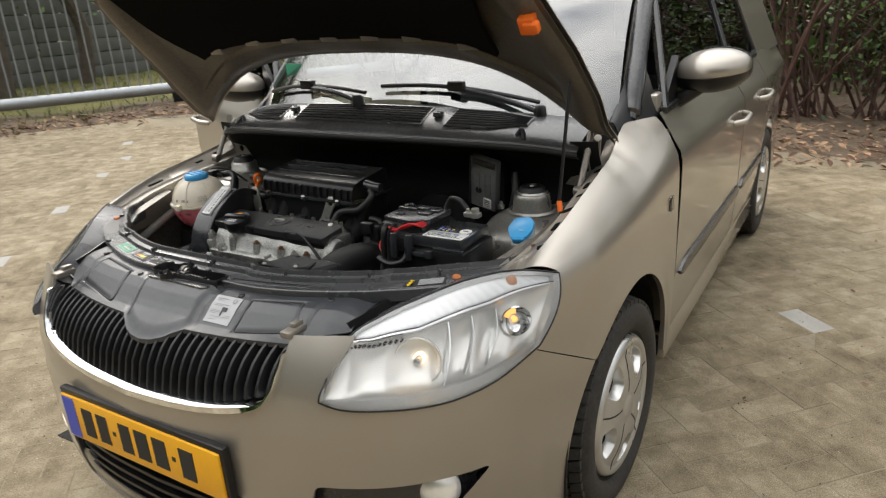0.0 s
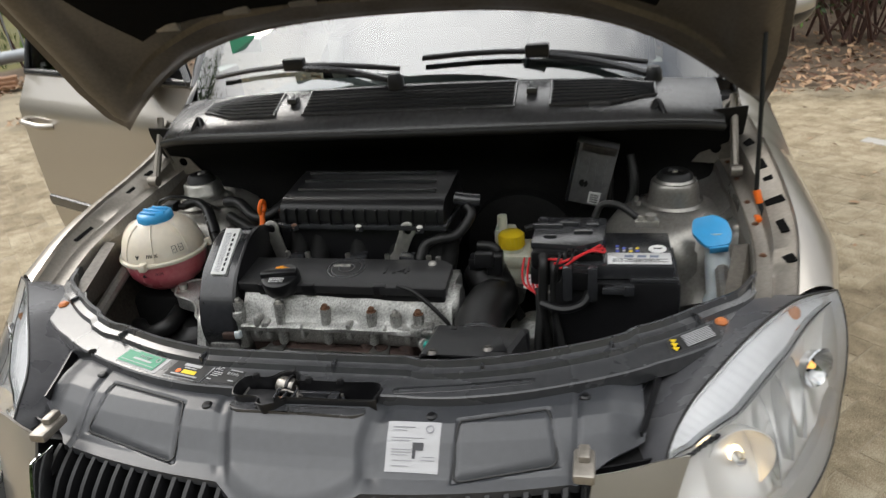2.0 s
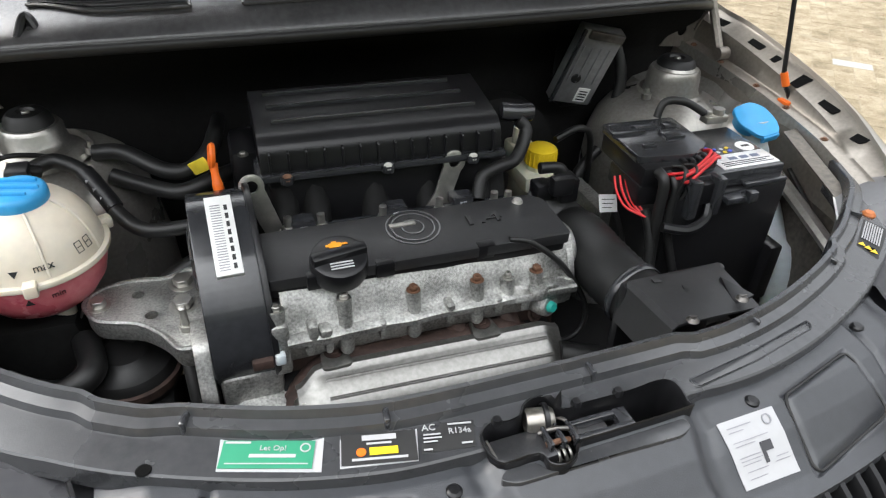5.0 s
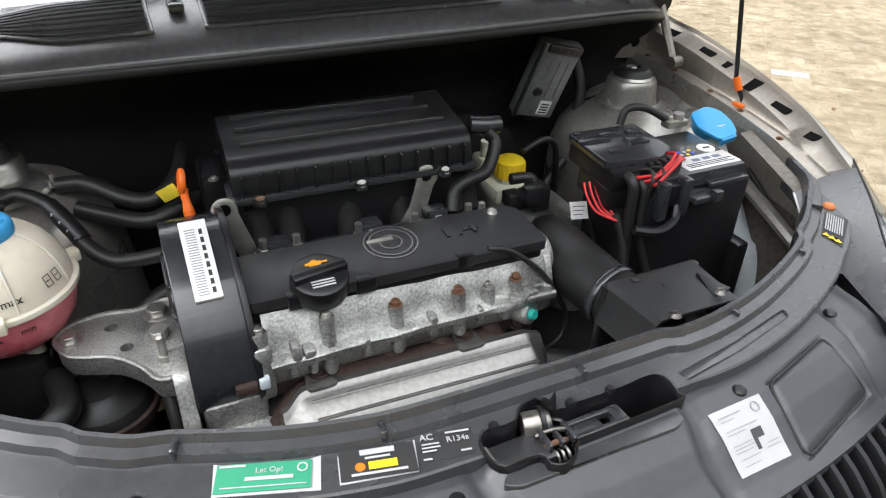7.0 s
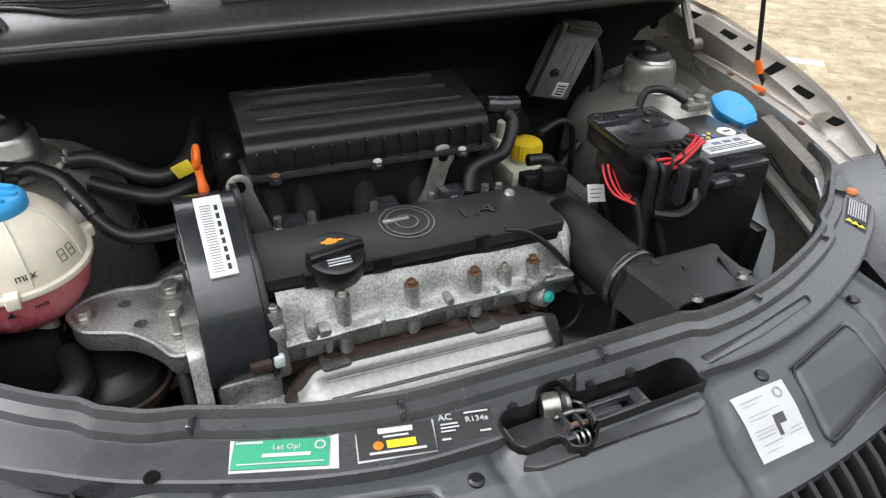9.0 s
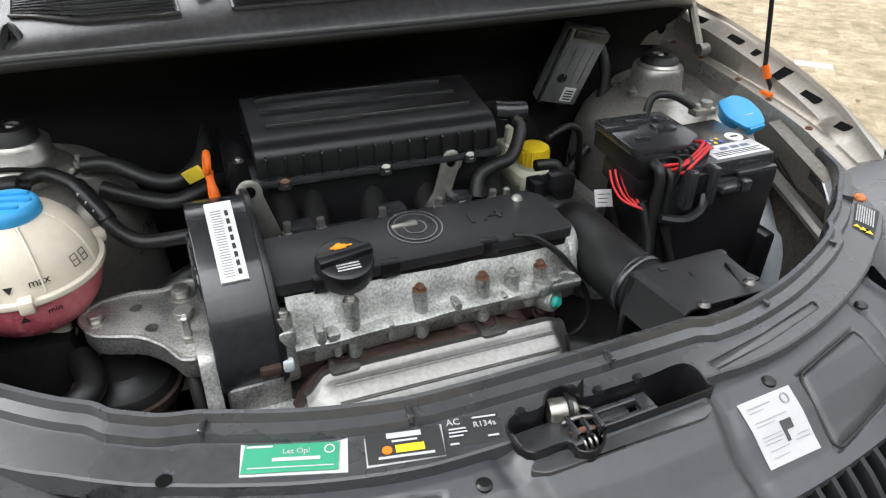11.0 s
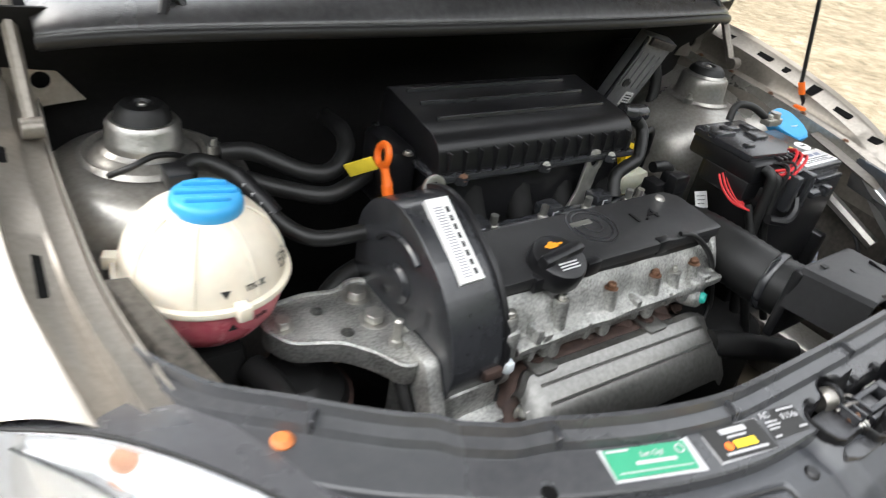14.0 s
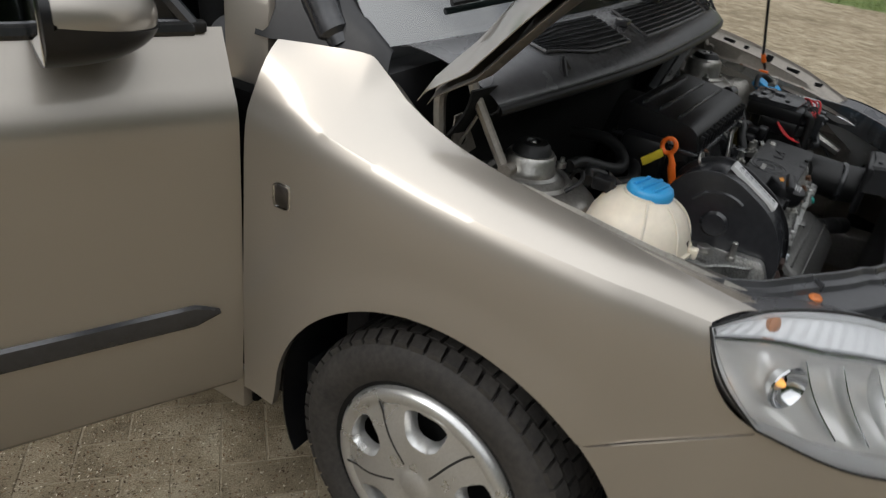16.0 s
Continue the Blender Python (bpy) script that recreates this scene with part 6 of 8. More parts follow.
for x0, x1 in ((-0.50, -0.295), (-0.225, 0.225), (0.295, 0.50)):
    def taper(x):
        if x0 < -0.4:
            return 0.5 + 0.5 * ease(-0.50, -0.40, x)
        if x1 > 0.4:
            return 0.5 + 0.5 * ease(0.50, 0.40, x)
        return 1.0

    rows = [[cowl_at(x, 0.50 + (t - 0.5) * 0.50 * taper(x), 0.0015) for t in np.linspace(0, 1, 5)] for x in np.linspace(x0, x1, 24)]
    vent = part("vent", grid(rows, thick=0.001), INK, cowl, "black air intake grille")
    for k in range(7):
        t = 0.06 + 0.88 * k / 6
        part("vent_slat", tube([cowl_at(x, 0.50 + (t - 0.5) * 0.50 * taper(x), 0.004) for x in np.linspace(x0 + 0.004, x1 - 0.004, 16)], 0.0019, 6, 0), BLACK_SATIN, vent)
    loop = [cowl_at(x, 0.50 - 0.27 * taper(x), 0.003) for x in np.linspace(x0, x1, 16)] + [cowl_at(x, 0.50 + 0.27 * taper(x), 0.003) for x in np.linspace(x1, x0, 16)]
    part("vent_rim", tube(loop + [loop[0]], 0.003, 6, 0), COWL, vent)
for s in (1, -1):
    p = cowl_at(s * 0.258, 0.5, 0.003)
    part("washer_jet", merge(box(p.x - 0.011, p.x + 0.011, p.y - 0.014, p.y + 0.012, p.z - 0.004, p.z + 0.010, 0.004), lathe([(0, 0.012), (0.004, 0.012), (0.005, 0.008), (0.005, 0)], p, 12)), BLACK_SATIN, cowl)
    c = cowl_front(s * 0.50)
    part("cowl_clip", merge(lathe([(0, 0.012), (0.008, 0.011), (0.013, 0.004), (0.014, -0.004)], c + Vector((0, 0.03, 0.004)), 18), tube([c + Vector((-0.014, 0.02, 0.006)), c + Vector((0, 0.035, 0.03)), c + Vector((0.014, 0.02, 0.006))], 0.006, 8)), BLACK, cowl)

# wipers
for x0, x1 in ((0.50, 0.03), (-0.03, -0.55)):
    base = screen_base(x0) + Vector((0, -0.03, 0.012))

    def on_glass(x, v):
        a = screen_base(x)
        b = Vector((x * 0.85, 1.60 + 0.09 * (x / 0.66) ** 2, 1.445 - 0.035 * (x / 0.66) ** 2))
        return a.lerp(b, v) + Vector((0, -0.03, 0.045)) * math.sin(math.pi * v) + Vector((0, -0.012, 0.012))

    w = thing("wiper", "black windscreen wiper resting on the glass", "wiper", tuple(base), "windscreen wipers")
    mid = on_glass((x0 + x1) / 2, 0.065)
    part("arm", tube([base, on_glass(x0 * 0.75 + x1 * 0.25, 0.04), mid], 0.008, 8), BLACK_SATIN, w)
    part("pivot", lathe([(0, 0.02), (0.012, 0.018), (0.017, 0.01), (0.018, -0.014)], base, 18), BLACK, w)
    blade = [on_glass(x0 * 0.98 + (x1 - x0) * t, 0.035 + 0.045 * math.sin(math.pi * t) * 0.5 + 0.03 * t) for t in np.linspace(0.0, 1, 14)]
    part("blade", tube(blade, 0.006, 8, 0), BLACK, w)
    part("blade_joint", box(mid.x - 0.025, mid.x + 0.025, mid.y - 0.014, mid.y + 0.008, mid.z - 0.006, mid.z + 0.022, 0.004), BLACK, w)

# ---- engine ----
engine = thing("engine", "four-cylinder engine with black cover and cast aluminium head", "engine", (-0.07, 0.52, 0.3))
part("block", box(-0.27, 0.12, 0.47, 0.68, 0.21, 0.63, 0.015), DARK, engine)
# cast cam housing: a rounded top over a flange, columns for the bolts, the head below
def casting(x, k):
    return 0.0016 * noise.noise((x * 26, k * 1.7, 4.0))


rows = []
for x in np.linspace(-0.254, 0.138, 90):
    e0 = 0.003 * math.sin((x + 0.25) * 2 * math.pi / 0.088)
    low = 0.006 * ease(0.02, 0.06, x)
    rows.append([Vector((x, y + e0 * k + casting(x, i), z - low * k + casting(x, i + 9))) for i, (y, z, k) in enumerate(((0.62, 0.70, 0), (0.61, 0.752, 0), (0.57, 0.764, 0), (0.540, 0.765, 0), (0.524, 0.760, 0), (0.510, 0.750, 0.2), (0.499, 0.737, 0.5), (0.492, 0.722, 0.7), (0.488, 0.711, 0.8), (0.484, 0.706, 0.5), (0.472, 0.7045, 0.3), (0.4695, 0.702, 0.3), (0.4695, 0.695, 0.3), (0.472, 0.6925, 0.3), (0.484, 0.691, 0.2), (0.488, 0.682, 0.2), (0.489, 0.664, 0), (0.494, 0.655, 0), (0.52, 0.650, 0)))])
head = part("cylinder_head", grid(rows), ALU, engine, "grainy cast aluminium cam housing", angle=34)
YZ = Matrix(((0, 0, 1, 0), (1, 0, 0, 0), (0, 1, 0, 0), (0, 0, 0, 1)))
end_poly = rounded([(0.60, 0.655), (0.60, 0.756), (0.56, 0.764), (0.525, 0.760), (0.499, 0.737), (0.486, 0.706), (0.489, 0.66), (0.50, 0.655)], 0.01)
part("head_end", prism(end_poly, 0.132, 0.142, 0.004, YZ), ALU, head)
part("cam_end_cap", lathe([(0, 0.012), (0.030, 0.012), (0.034, 0.008), (0.036, 0.0), (0.036, -0.012)], (0.140, 0.536, 0.724), 28, pose(0, 0, 0, 0, 90, 0)), ALU, head)
for k, (x, top, low, bare) in enumerate(((-0.261, 0.742, 0.664, 0), (-0.180, 0.741, 0.664, 0), (-0.091, 0.733, 0.667, 1), (-0.004, 0.729, 0.668, 1), (0.040, 0.724, 0.692, 0), (0.082, 0.726, 0.690, 1))):
    col = tube([(x, 0.484, low), (x, 0.483, low + 0.006), (x, 0.484, 0.700), (x, 0.489, top - 0.006), (x, 0.490, top)], [0.006, 0.0085, 0.0095, 0.0098, 0.0098, 0.0095, 0.0095, 0.009, 0.0092, 0.0098, 0.0098, 0.0098, 0.0098, 0.0094, 0.009], 14, 3)
    part("bolt_boss", col, ALU, head)
    r = 0.0062 if k != 4 else 0.0048
    part("head_bolt", merge(bolt((x, 0.490, top), r, 0.008), lathe([(0, 0.0095), (r * 0.55, 0.0095), (r * 0.62, 0.008)], (x, 0.490, top), 10)), BOLT_RUST if bare else STEEL, head, "rusty bolt" if bare else "")
for x, w, z0, z1 in ((-0.222, 0.006, 0.690, 0.722), (-0.207, 0.008, 0.688, 0.712), (-0.228, 0.005, 0.676, 0.696), (-0.204, 0.005, 0.674, 0.694), (-0.135, 0.005, 0.678, 0.706), (-0.045, 0.006, 0.680, 0.712), (0.022, 0.006, 0.682, 0.706), (0.062, 0.007, 0.676, 0.700), (0.100, 0.010, 0.686, 0.712)):
    part("casting_rib", box(x - w, x + w, 0.470, 0.492, z0, z1, 0.004), ALU, head)
part("flange_lug", merge(box(0.070, 0.128, 0.466, 0.490, 0.694, 0.706, 0.004), lathe([(0.0, 0.006), (0.012, 0.006), (0.014, 0.003), (0.014, -0.010), (0, -0.010)], (0.082, 0.478, 0.704), 18)), ALU, head)
part("end_flange", box(-0.272, -0.250, 0.474, 0.600, 0.650, 0.728, 0.006), ALU, head)
part("front_casting", moved(box(-0.040, 0.036, -0.030, 0.030, -0.034, 0.030, 0.010), Matrix.Translation((-0.298, 0.505, 0.630))), ALU, head, "grey casting below the belt cover")
part("sensor_housing", lathe([(0, 0.006), (0.013, 0.006), (0.017, 0.002), (0.018, -0.010), (0.016, -0.03), (0, -0.034)], (0.098, 0.474, 0.676), 20, pose(0, 0, 0, 75, 0, 20)), ALU, head)
part("sensor_plug", lathe([(0, 0.009), (0.006, 0.009), (0.008, 0.006), (0.008, 0), (0, 0)], (0.098, 0.470, 0.676), 18, pose(0, 0, 0, 75, 0, 20)), TEAL, engine, "teal sensor plug")

# black plastic engine cover with ring emblem and figure
TILT_C = pose(0, 0, 0, 4.0, 0, 0)
cover_m = Matrix.Translation((-0.073, 0.553, 0.776)) @ TILT_C
poly = rounded([(-0.194, -0.046), (0.206, -0.056), (0.204, 0.028), (0.186, 0.044), (-0.194, 0.050)], 0.008)
ecover = part("engine_cover", prism(poly, -0.016, 0.0, 0.0035, cover_m), ENGINE_BLACK, engine, "grey-black plastic engine cover")
part("cover_skirt", prism([(x * 0.985, y * 0.93) for x, y in poly], -0.030, -0.015, 0.002, cover_m), BLACK, ecover)
for a in (0.034, 0.027, 0.013):
    part("emblem_ring", lathe([(a, -0.001), (a + 0.0006, 0.0012), (a + 0.0026, 0.0012), (a + 0.0032, -0.001)], (0, 0, 0), 40, cover_m @ Matrix.Translation((0.005, 0.012, 0.0))), BLACK_SATIN, ecover)
part("emblem_bar", moved(box(-0.030, 0.006, 0.004, 0.013, -0.001, 0.0014, 0.0008), cover_m @ Matrix.Translation((0.005, 0.012, 0.0))), STEEL, ecover)
part("figure", words("1.4", 0.036, cover_m @ Matrix.Translation((0.100, 0.004, 0.0006)) @ Matrix.Diagonal((1.35, 0.8, 1, 1)), 0.0012), BLACK, ecover)
for x in (-0.135, -0.05, 0.085):
    part("cover_notch", moved(box(x - 0.012, x + 0.012, -0.053, -0.040, -0.02, 0.0015, 0.002), cover_m), BLACK, ecover)
part("cover_screw", moved(lathe([(0, 0.004), (0.006, 0.0035), (0.008, 0)], n=16), cover_m @ Matrix.Translation((0.165, 0.03, 0))), STEEL, ecover)
# oil filler cap
cap_at = Vector((-0.178, 0.517, 0.772))
capm = Matrix.Translation(cap_at) @ pose(0, 0, 0, 14, 0, 0)
knob = [(0, 0.020), (0.030, 0.0195), (0.034, 0.017), (0.0355, 0.012), (0.0355, -0.006), (0.033, -0.012), (0.0, -0.012)]
ocap = part("oil_cap", lathe(knob, (0, 0, 0), 44, capm), BLACK, engine, "black oil filler cap with yellow oil-can mark")
part("cap_grip", moved(box(-0.035, 0.035, -0.0085, 0.0075, 0.010, 0.0285, 0.005), capm @ pose(0, 0, 0, 0, 0, 8)), BLACK, ocap)
part("cap_mark", moved(merge(box(-0.009, 0.006, 0.012, 0.019, 0.0196, 0.0206, 0), box(0.004, 0.014, 0.015, 0.0175, 0.0196, 0.0206, 0), box(-0.005, 0.001, 0.019, 0.0215, 0.0196, 0.0206, 0), box(-0.013, -0.008, 0.0145, 0.0175, 0.0196, 0.0206, 0)), capm), mat("orange_yellow_mark", (0.82, 0.32, 0.02), 0.45, var=0.08), ocap, "orange-yellow oil-can mark")
for k in range(3):
    part("cap_print", moved(box(-0.014, 0.014, -0.0135 - 0.0042 * k, -0.0118 - 0.0042 * k, 0.0196, 0.0204, 0), capm), LAMP_GREY, ocap)

# timing belt cover
belt_poly = rounded([(0.70, 0.60), (0.70, 0.775), (0.67, 0.815), (0.625, 0.832), (0.585, 0.824), (0.52, 0.786), (0.486, 0.738), (0.474, 0.69), (0.480, 0.655), (0.505, 0.615), (0.54, 0.60)], 0.03, 6)
belt = part("belt_cover", prism(belt_poly, -0.342, -0.268, 0.010, YZ, 3), BLACK_SATIN, engine, "large rounded black timing belt cover")
part("belt_cover_boss", lathe([(0, 0.006), (0.02, 0.006), (0.025, 0.002), (0.026, -0.004)], (-0.342, 0.60, 0.735), 30, pose(0, 0, 0, 0, -90, 0)), BLACK_SATIN, belt)
part("belt_cover_arc", tube([(-0.343, 0.60 + 0.06 * math.cos(a), 0.735 + 0.06 * math.sin(a)) for a in np.linspace(0.6, 2.2, 9)], 0.004, 6, 0), BLACK_SATIN, belt)
part("belt_cover_flange", prism([(y * 1.0 + (y - 0.59) * 0.05, z + (z - 0.70) * 0.04) for y, z in belt_poly], -0.272, -0.264, 0.002, YZ), BLACK, belt)
mb = Matrix.Translation((-0.303, 0.560, 0.8125)) @ pose(0, 0, 0, 31.5, 0, 0)
part("belt_label", moved(box(-0.017, 0.014, -0.052, 0.052, -0.006, 0.0026, 0.0005), mb), PAPER, belt, "white type label")
for k in range(26):
    part("label_bar", moved(box(-0.012, 0.0, -0.046 + 0.0034 * k, -0.0450 + 0.0034 * k, 0.0022, 0.0032, 0), mb), PALE_INK, belt)
for k in range(8):
    part("label_bar", moved(box(0.004, 0.008, -0.045 + 0.011 * k, -0.038 + 0.011 * k, 0.0022, 0.0032, 0), mb), INK, belt)
part("cover_clip", box(-0.298, -0.272, 0.468, 0.482, 0.672, 0.686, 0.003), RUST, belt)
part("clip_end", box(-0.271, -0.258, 0.465, 0.480, 0.676, 0.692, 0.003), MILKY, belt)

# exhaust manifold under an aluminium shield
rows = []
for t in np.linspace(0, 1, 56):
    x = -0.252 + 0.362 * t
    e0, e1 = 1 - ease(0, 0.09, t), ease(0.93, 1.0, t)
    yb = 0.484 - 0.012 * t - 0.020 * e0
    drop = 0.022 * e0 + 0.02 * e1
    rows.append([Vector((x, y, z)) for y, z in ((yb + 0.002, 0.640 - drop), (yb, 0.650 - drop * 0.5), (yb - 0.004, 0.653 - drop * 0.4), (yb - 0.014, 0.654 - drop * 0.4), (yb - 0.020, 0.650 - drop * 0.5), (yb - 0.023, 0.649 - drop * 0.6), (yb - 0.045, 0.640 - drop), (yb - 0.066, 0.624 - drop), (yb - 0.078, 0.604 - drop), (yb - 0.080, 0.586 - drop))])
shield = part("heat_shield", grid(rows, thick=0.0012), SHIELD, engine, "bright pressed aluminium heat shield", angle=30)
for off, lift_z in ((0.030, 0.6467), (0.052, 0.6365)):
    part("shield_bead", tube([(-0.215 + 0.30 * t, 0.484 - 0.012 * t - off, lift_z) for t in np.linspace(0, 1, 12)], 0.0022, 6, 0), SHIELD, shield)
for x, y in ((-0.197, 0.492), (0.006, 0.486)):
    tab = rounded([(x - 0.021, y - 0.028), (x + 0.021, y - 0.028), (x + 0.015, y + 0.010), (x + 0.007, y + 0.017), (x - 0.007, y + 0.017), (x - 0.015, y + 0.010)], 0.010)
    part("shield_tab", prism(tab, 0.6515, 0.6565, 0.002), SHIELD, shield)
    part("shield_bolt", merge(bolt((x, y, 0.6565), 0.0085, 0.004), lathe([(0, 0.0012), (0.0125, 0.0012), (0.0125, 0)], (x, y, 0.6565), 22)), RUST, shield, "rusty bolt")
manifold = part("exhaust_manifold", tube([(-0.262, 0.44, 0.58), (-0.245, 0.468, 0.615), (-0.20, 0.492, 0.632), (-0.12, 0.490, 0.634), (-0.04, 0.488, 0.632), (0.04, 0.484, 0.632), (0.10, 0.465, 0.60)], 0.020, 12, 10, 0.06), RUST, engine, "rusty exhaust manifold")
for x in (-0.165, -0.09, -0.02, 0.055):
    part("exhaust_port", tube([(x - 0.012, 0.514, 0.648), (x - 0.006, 0.500, 0.647), (x, 0.488, 0.634)], 0.015, 10), RUST, manifold)
    part("port_nut", bolt((x + 0.036, 0.494, 0.642), 0.007, 0.009, pose(0, 0, 0, 40)), RUST, manifold)
part("head_lower", box(-0.258, 0.128, 0.500, 0.60, 0.56, 0.660, 0.008), RUST, engine, "sooty flange above the exhaust")
part("lower_bracket", box(-0.325, -0.250, 0.45, 0.55, 0.57, 0.622, 0.012), ALU, engine)
part("bracket_bolt", bolt((-0.245, 0.448, 0.622), 0.009, 0.014, pose(0, 0, 0, 70)), STEEL, engine)
part("side_bracket", prism(rounded([(0.47, 0.56), (0.47, 0.64), (0.50, 0.70), (0.56, 0.70), (0.56, 0.56)], 0.01), -0.362, -0.343, 0.004, YZ), ALU, engine)

# lifting eyes
for x, y, z, lean in ((0.027, 0.667, 0.808, 22), (-0.259, 0.667, 0.812, -18)):
    outer = [(0.017 * math.cos(a), 0.017 * math.sin(a)) for a in np.linspace(-0.6, math.pi + 0.6, 16)] + [(-0.013, -0.05), (-0.026 if lean > 0 else -0.01, -0.10), (0.012, -0.10)]
    eye_m = Matrix.Translation((x, y, z)) @ pose(0, 0, 0, 78, 0, 0) @ pose(0, 0, 0, 0, 0, -lean)
    bm = cut(prism(outer, -0.0025, 0.0025, 0.0008, eye_m), lathe([(0, -0.02), (0.0085, -0.02), (0.0085, 0.02), (0, 0.02)], (0, 0, 0), 20, eye_m))
    part("lifting_eye", bm, STEEL, engine, "flat steel lifting eye")
# intake side behind the cover: rail, bolts, coils
part("intake_flange", box(-0.255, 0.125, 0.605, 0.64, 0.66, 0.735, 0.008), BLACK, engine)
part("fuel_rail", tube([(-0.23, 0.64, 0.745), (0.10, 0.635, 0.745)], 0.012, 10, 0), BLACK_SATIN, engine)
for k, x in enumerate((-0.220, -0.176, -0.090, -0.008, 0.075, 0.095)):
    sy, sz = 0.640 - 0.004 * k, 0.752
    part("rear_stud", merge(bolt((x, sy, sz), 0.0085, 0.008), lathe([(0.0055, 0), (0.0055, 0.020), (0, 0.022)], (x, sy, sz + 0.002), 12), lathe([(0, 0.001), (0.012, 0.001), (0.012, -0.01), (0, -0.01)], (x, sy, sz), 14)), STEEL, engine)
    part("intake_runner", tube([(x, 0.63, 0.70), (x, 0.66, 0.72), (x + 0.004, 0.69, 0.75), (x + 0.004, 0.71, 0.79)], 0.021, 10), DARK, engine)
for x in (-0.20, -0.07, 0.03):
    part("injector_clip", merge(box(x - 0.016, x + 0.016, 0.628, 0.656, 0.75, 0.768, 0.003), box(x - 0.004, x + 0.008, 0.622, 0.63, 0.757, 0.762, 0)), BLACK_SATIN, engine)
    part("clip_mark", box(x - 0.006, x + 0.004, 0.6265, 0.6275, 0.756, 0.763, 0), WHITE, engine)
# dipstick
dip = part("dipstick", tube([(-0.296, 0.69, 0.735), (-0.298, 0.702, 0.775), (-0.300, 0.710, 0.800)], 0.0075, 10), ORANGE, engine, "orange dipstick handle")
part("dipstick_ring", tube([Vector((-0.3015, 0.7235, 0.836)) + Vector((0.002 * math.sin(a), 0.0125 * math.cos(a), 0.0135 * math.sin(a))) for a in np.linspace(0, 2 * math.pi, 21)], 0.0046, 8, 0), ORANGE, dip)
part("dipstick_grip", tube([(-0.300, 0.708, 0.800), (-0.301, 0.714, 0.815), (-0.3015, 0.720, 0.826)], [0.0075, 0.0062, 0.0055, 0.0062, 0.007], 10, 2), ORANGE, dip)
part("dipstick_tag", moved(box(-0.021, 0.021, -0.0015, 0.0015, -0.0095, 0.0095, 0.001), Matrix.Translation((-0.319, 0.744, 0.812)) @ pose(0, 0, 0, 12, -32, -52)), YELLOW_TAG, dip, "yellow tag")
part("dipstick_tube", tube([(-0.29, 0.66, 0.62), (-0.295, 0.68, 0.70), (-0.296, 0.692, 0.74)], 0.006, 8), STEEL, dip)

# right-hand engine mount arm
mount = thing("engine_mount", "cast aluminium engine mount arm with bolts over a rubber bush", "engine mount", (-0.42, 0.6, 0.6))
arm = rounded([(-0.492, 0.640), (-0.470, 0.668), (-0.425, 0.674), (-0.385, 0.664), (-0.360, 0.680), (-0.338, 0.672), (-0.340, 0.520), (-0.376, 0.512), (-0.392, 0.548), (-0.42, 0.580), (-0.474, 0.600)], 0.016)
holes = [lathe([(0, 0.6), (0.008, 0.6), (0.008, 0.8), (0, 0.8)], (x, y, 0), 18) for x, y in ((-0.407, 0.592), (-0.423, 0.640))]
part("mount_arm", cut(prism(arm, 0.660, 0.690, 0.006), *holes), ALU, mount)
for x, y, r in ((-0.366, 0.648, 0.013), (-0.368, 0.600, 0.013), (-0.470, 0.630, 0.010)):
    part("mount_bolt", bolt((x, y, 0.689), r, 0.012), STEEL, mount)
part("mount_stud", merge(bolt((-0.367, 0.552, 0.688), 0.009, 0.010), lathe([(0.005, 0), (0.005, 0.034), (0.003, 0.036), (0, 0.036)], (-0.367, 0.552, 0.690), 12)), STEEL, mount)
part("mount_rim", tube([(x, y, 0.690) for x, y in arm + arm[:1]], 0.0035, 6, 0), ALU, mount)
part("mount_bush", lathe([(0, 0.60), (0.03, 0.60), (0.036, 0.592), (0.058, 0.585), (0.066, 0.572), (0.066, 0.552), (0.06, 0.54), (0.0, 0.54)], (-0.455, 0.618, 0.02), 40), RUBBER, mount, "black rubber mount bush")
part("bush_ring", lathe([(0.060, 0.575), (0.070, 0.572), (0.070, 0.560), (0.060, 0.558)], (-0.455, 0.618, 0.02), 40), RUST, mount)
part("bush_figures", words("03", 0.018, Matrix.Translation((-0.445, 0.566, 0.602)) @ pose(0, 0, 0, 30, 0, 10)), LAMP_GREY, mount)
part("mount_bracket", box(-0.53, -0.40, 0.55, 0.69, 0.40, 0.566, 0.012), DARK, mount)
part("vacuum_hose", tube([(-0.372, 0.545, 0.685), (-0.372, 0.530, 0.66), (-0.370, 0.50, 0.62), (-0.366, 0.47, 0.56)], 0.0075, 10), RUBBER, mount)

# coolant expansion tank
tank = thing("coolant_tank", "aged cream coolant tank, blue cap, pink coolant in its lower half", "coolant tank", (-0.545, 0.69, 0.655))
TC = Vector((-0.536, 0.690, 0.757))
TS = Matrix.Translation(TC) @ Matrix.Scale(0.86, 4) @ Matrix.Translation(-TC)
upper = [(0.1, 0.0), (0.1, 0.004), (0.0985, 0.014), (0.092, 0.036), (0.081, 0.056), (0.066, 0.072), (0.05, 0.081), (0.042, 0.084), (0.041, 0.088), (0, 0.088)]
lower = [(0.1, -0.008), (0.0985, -0.028), (0.092, -0.052), (0.076, -0.075), (0.057, -0.09), (0.03, -0.099), (0, -0.101)]
part("tank_upper", lathe(upper, TC, 52), TANK, tank)
part("tank_lower", lathe(lower, TC, 52), COOLANT, tank, "lower half with pink coolant showing")
part("tank_seam", lathe([(0.099, -0.009), (0.107, -0.008), (0.108, -0.004), (0.107, 0.0), (0.099, 0.001)], TC, 52), TANK, tank)
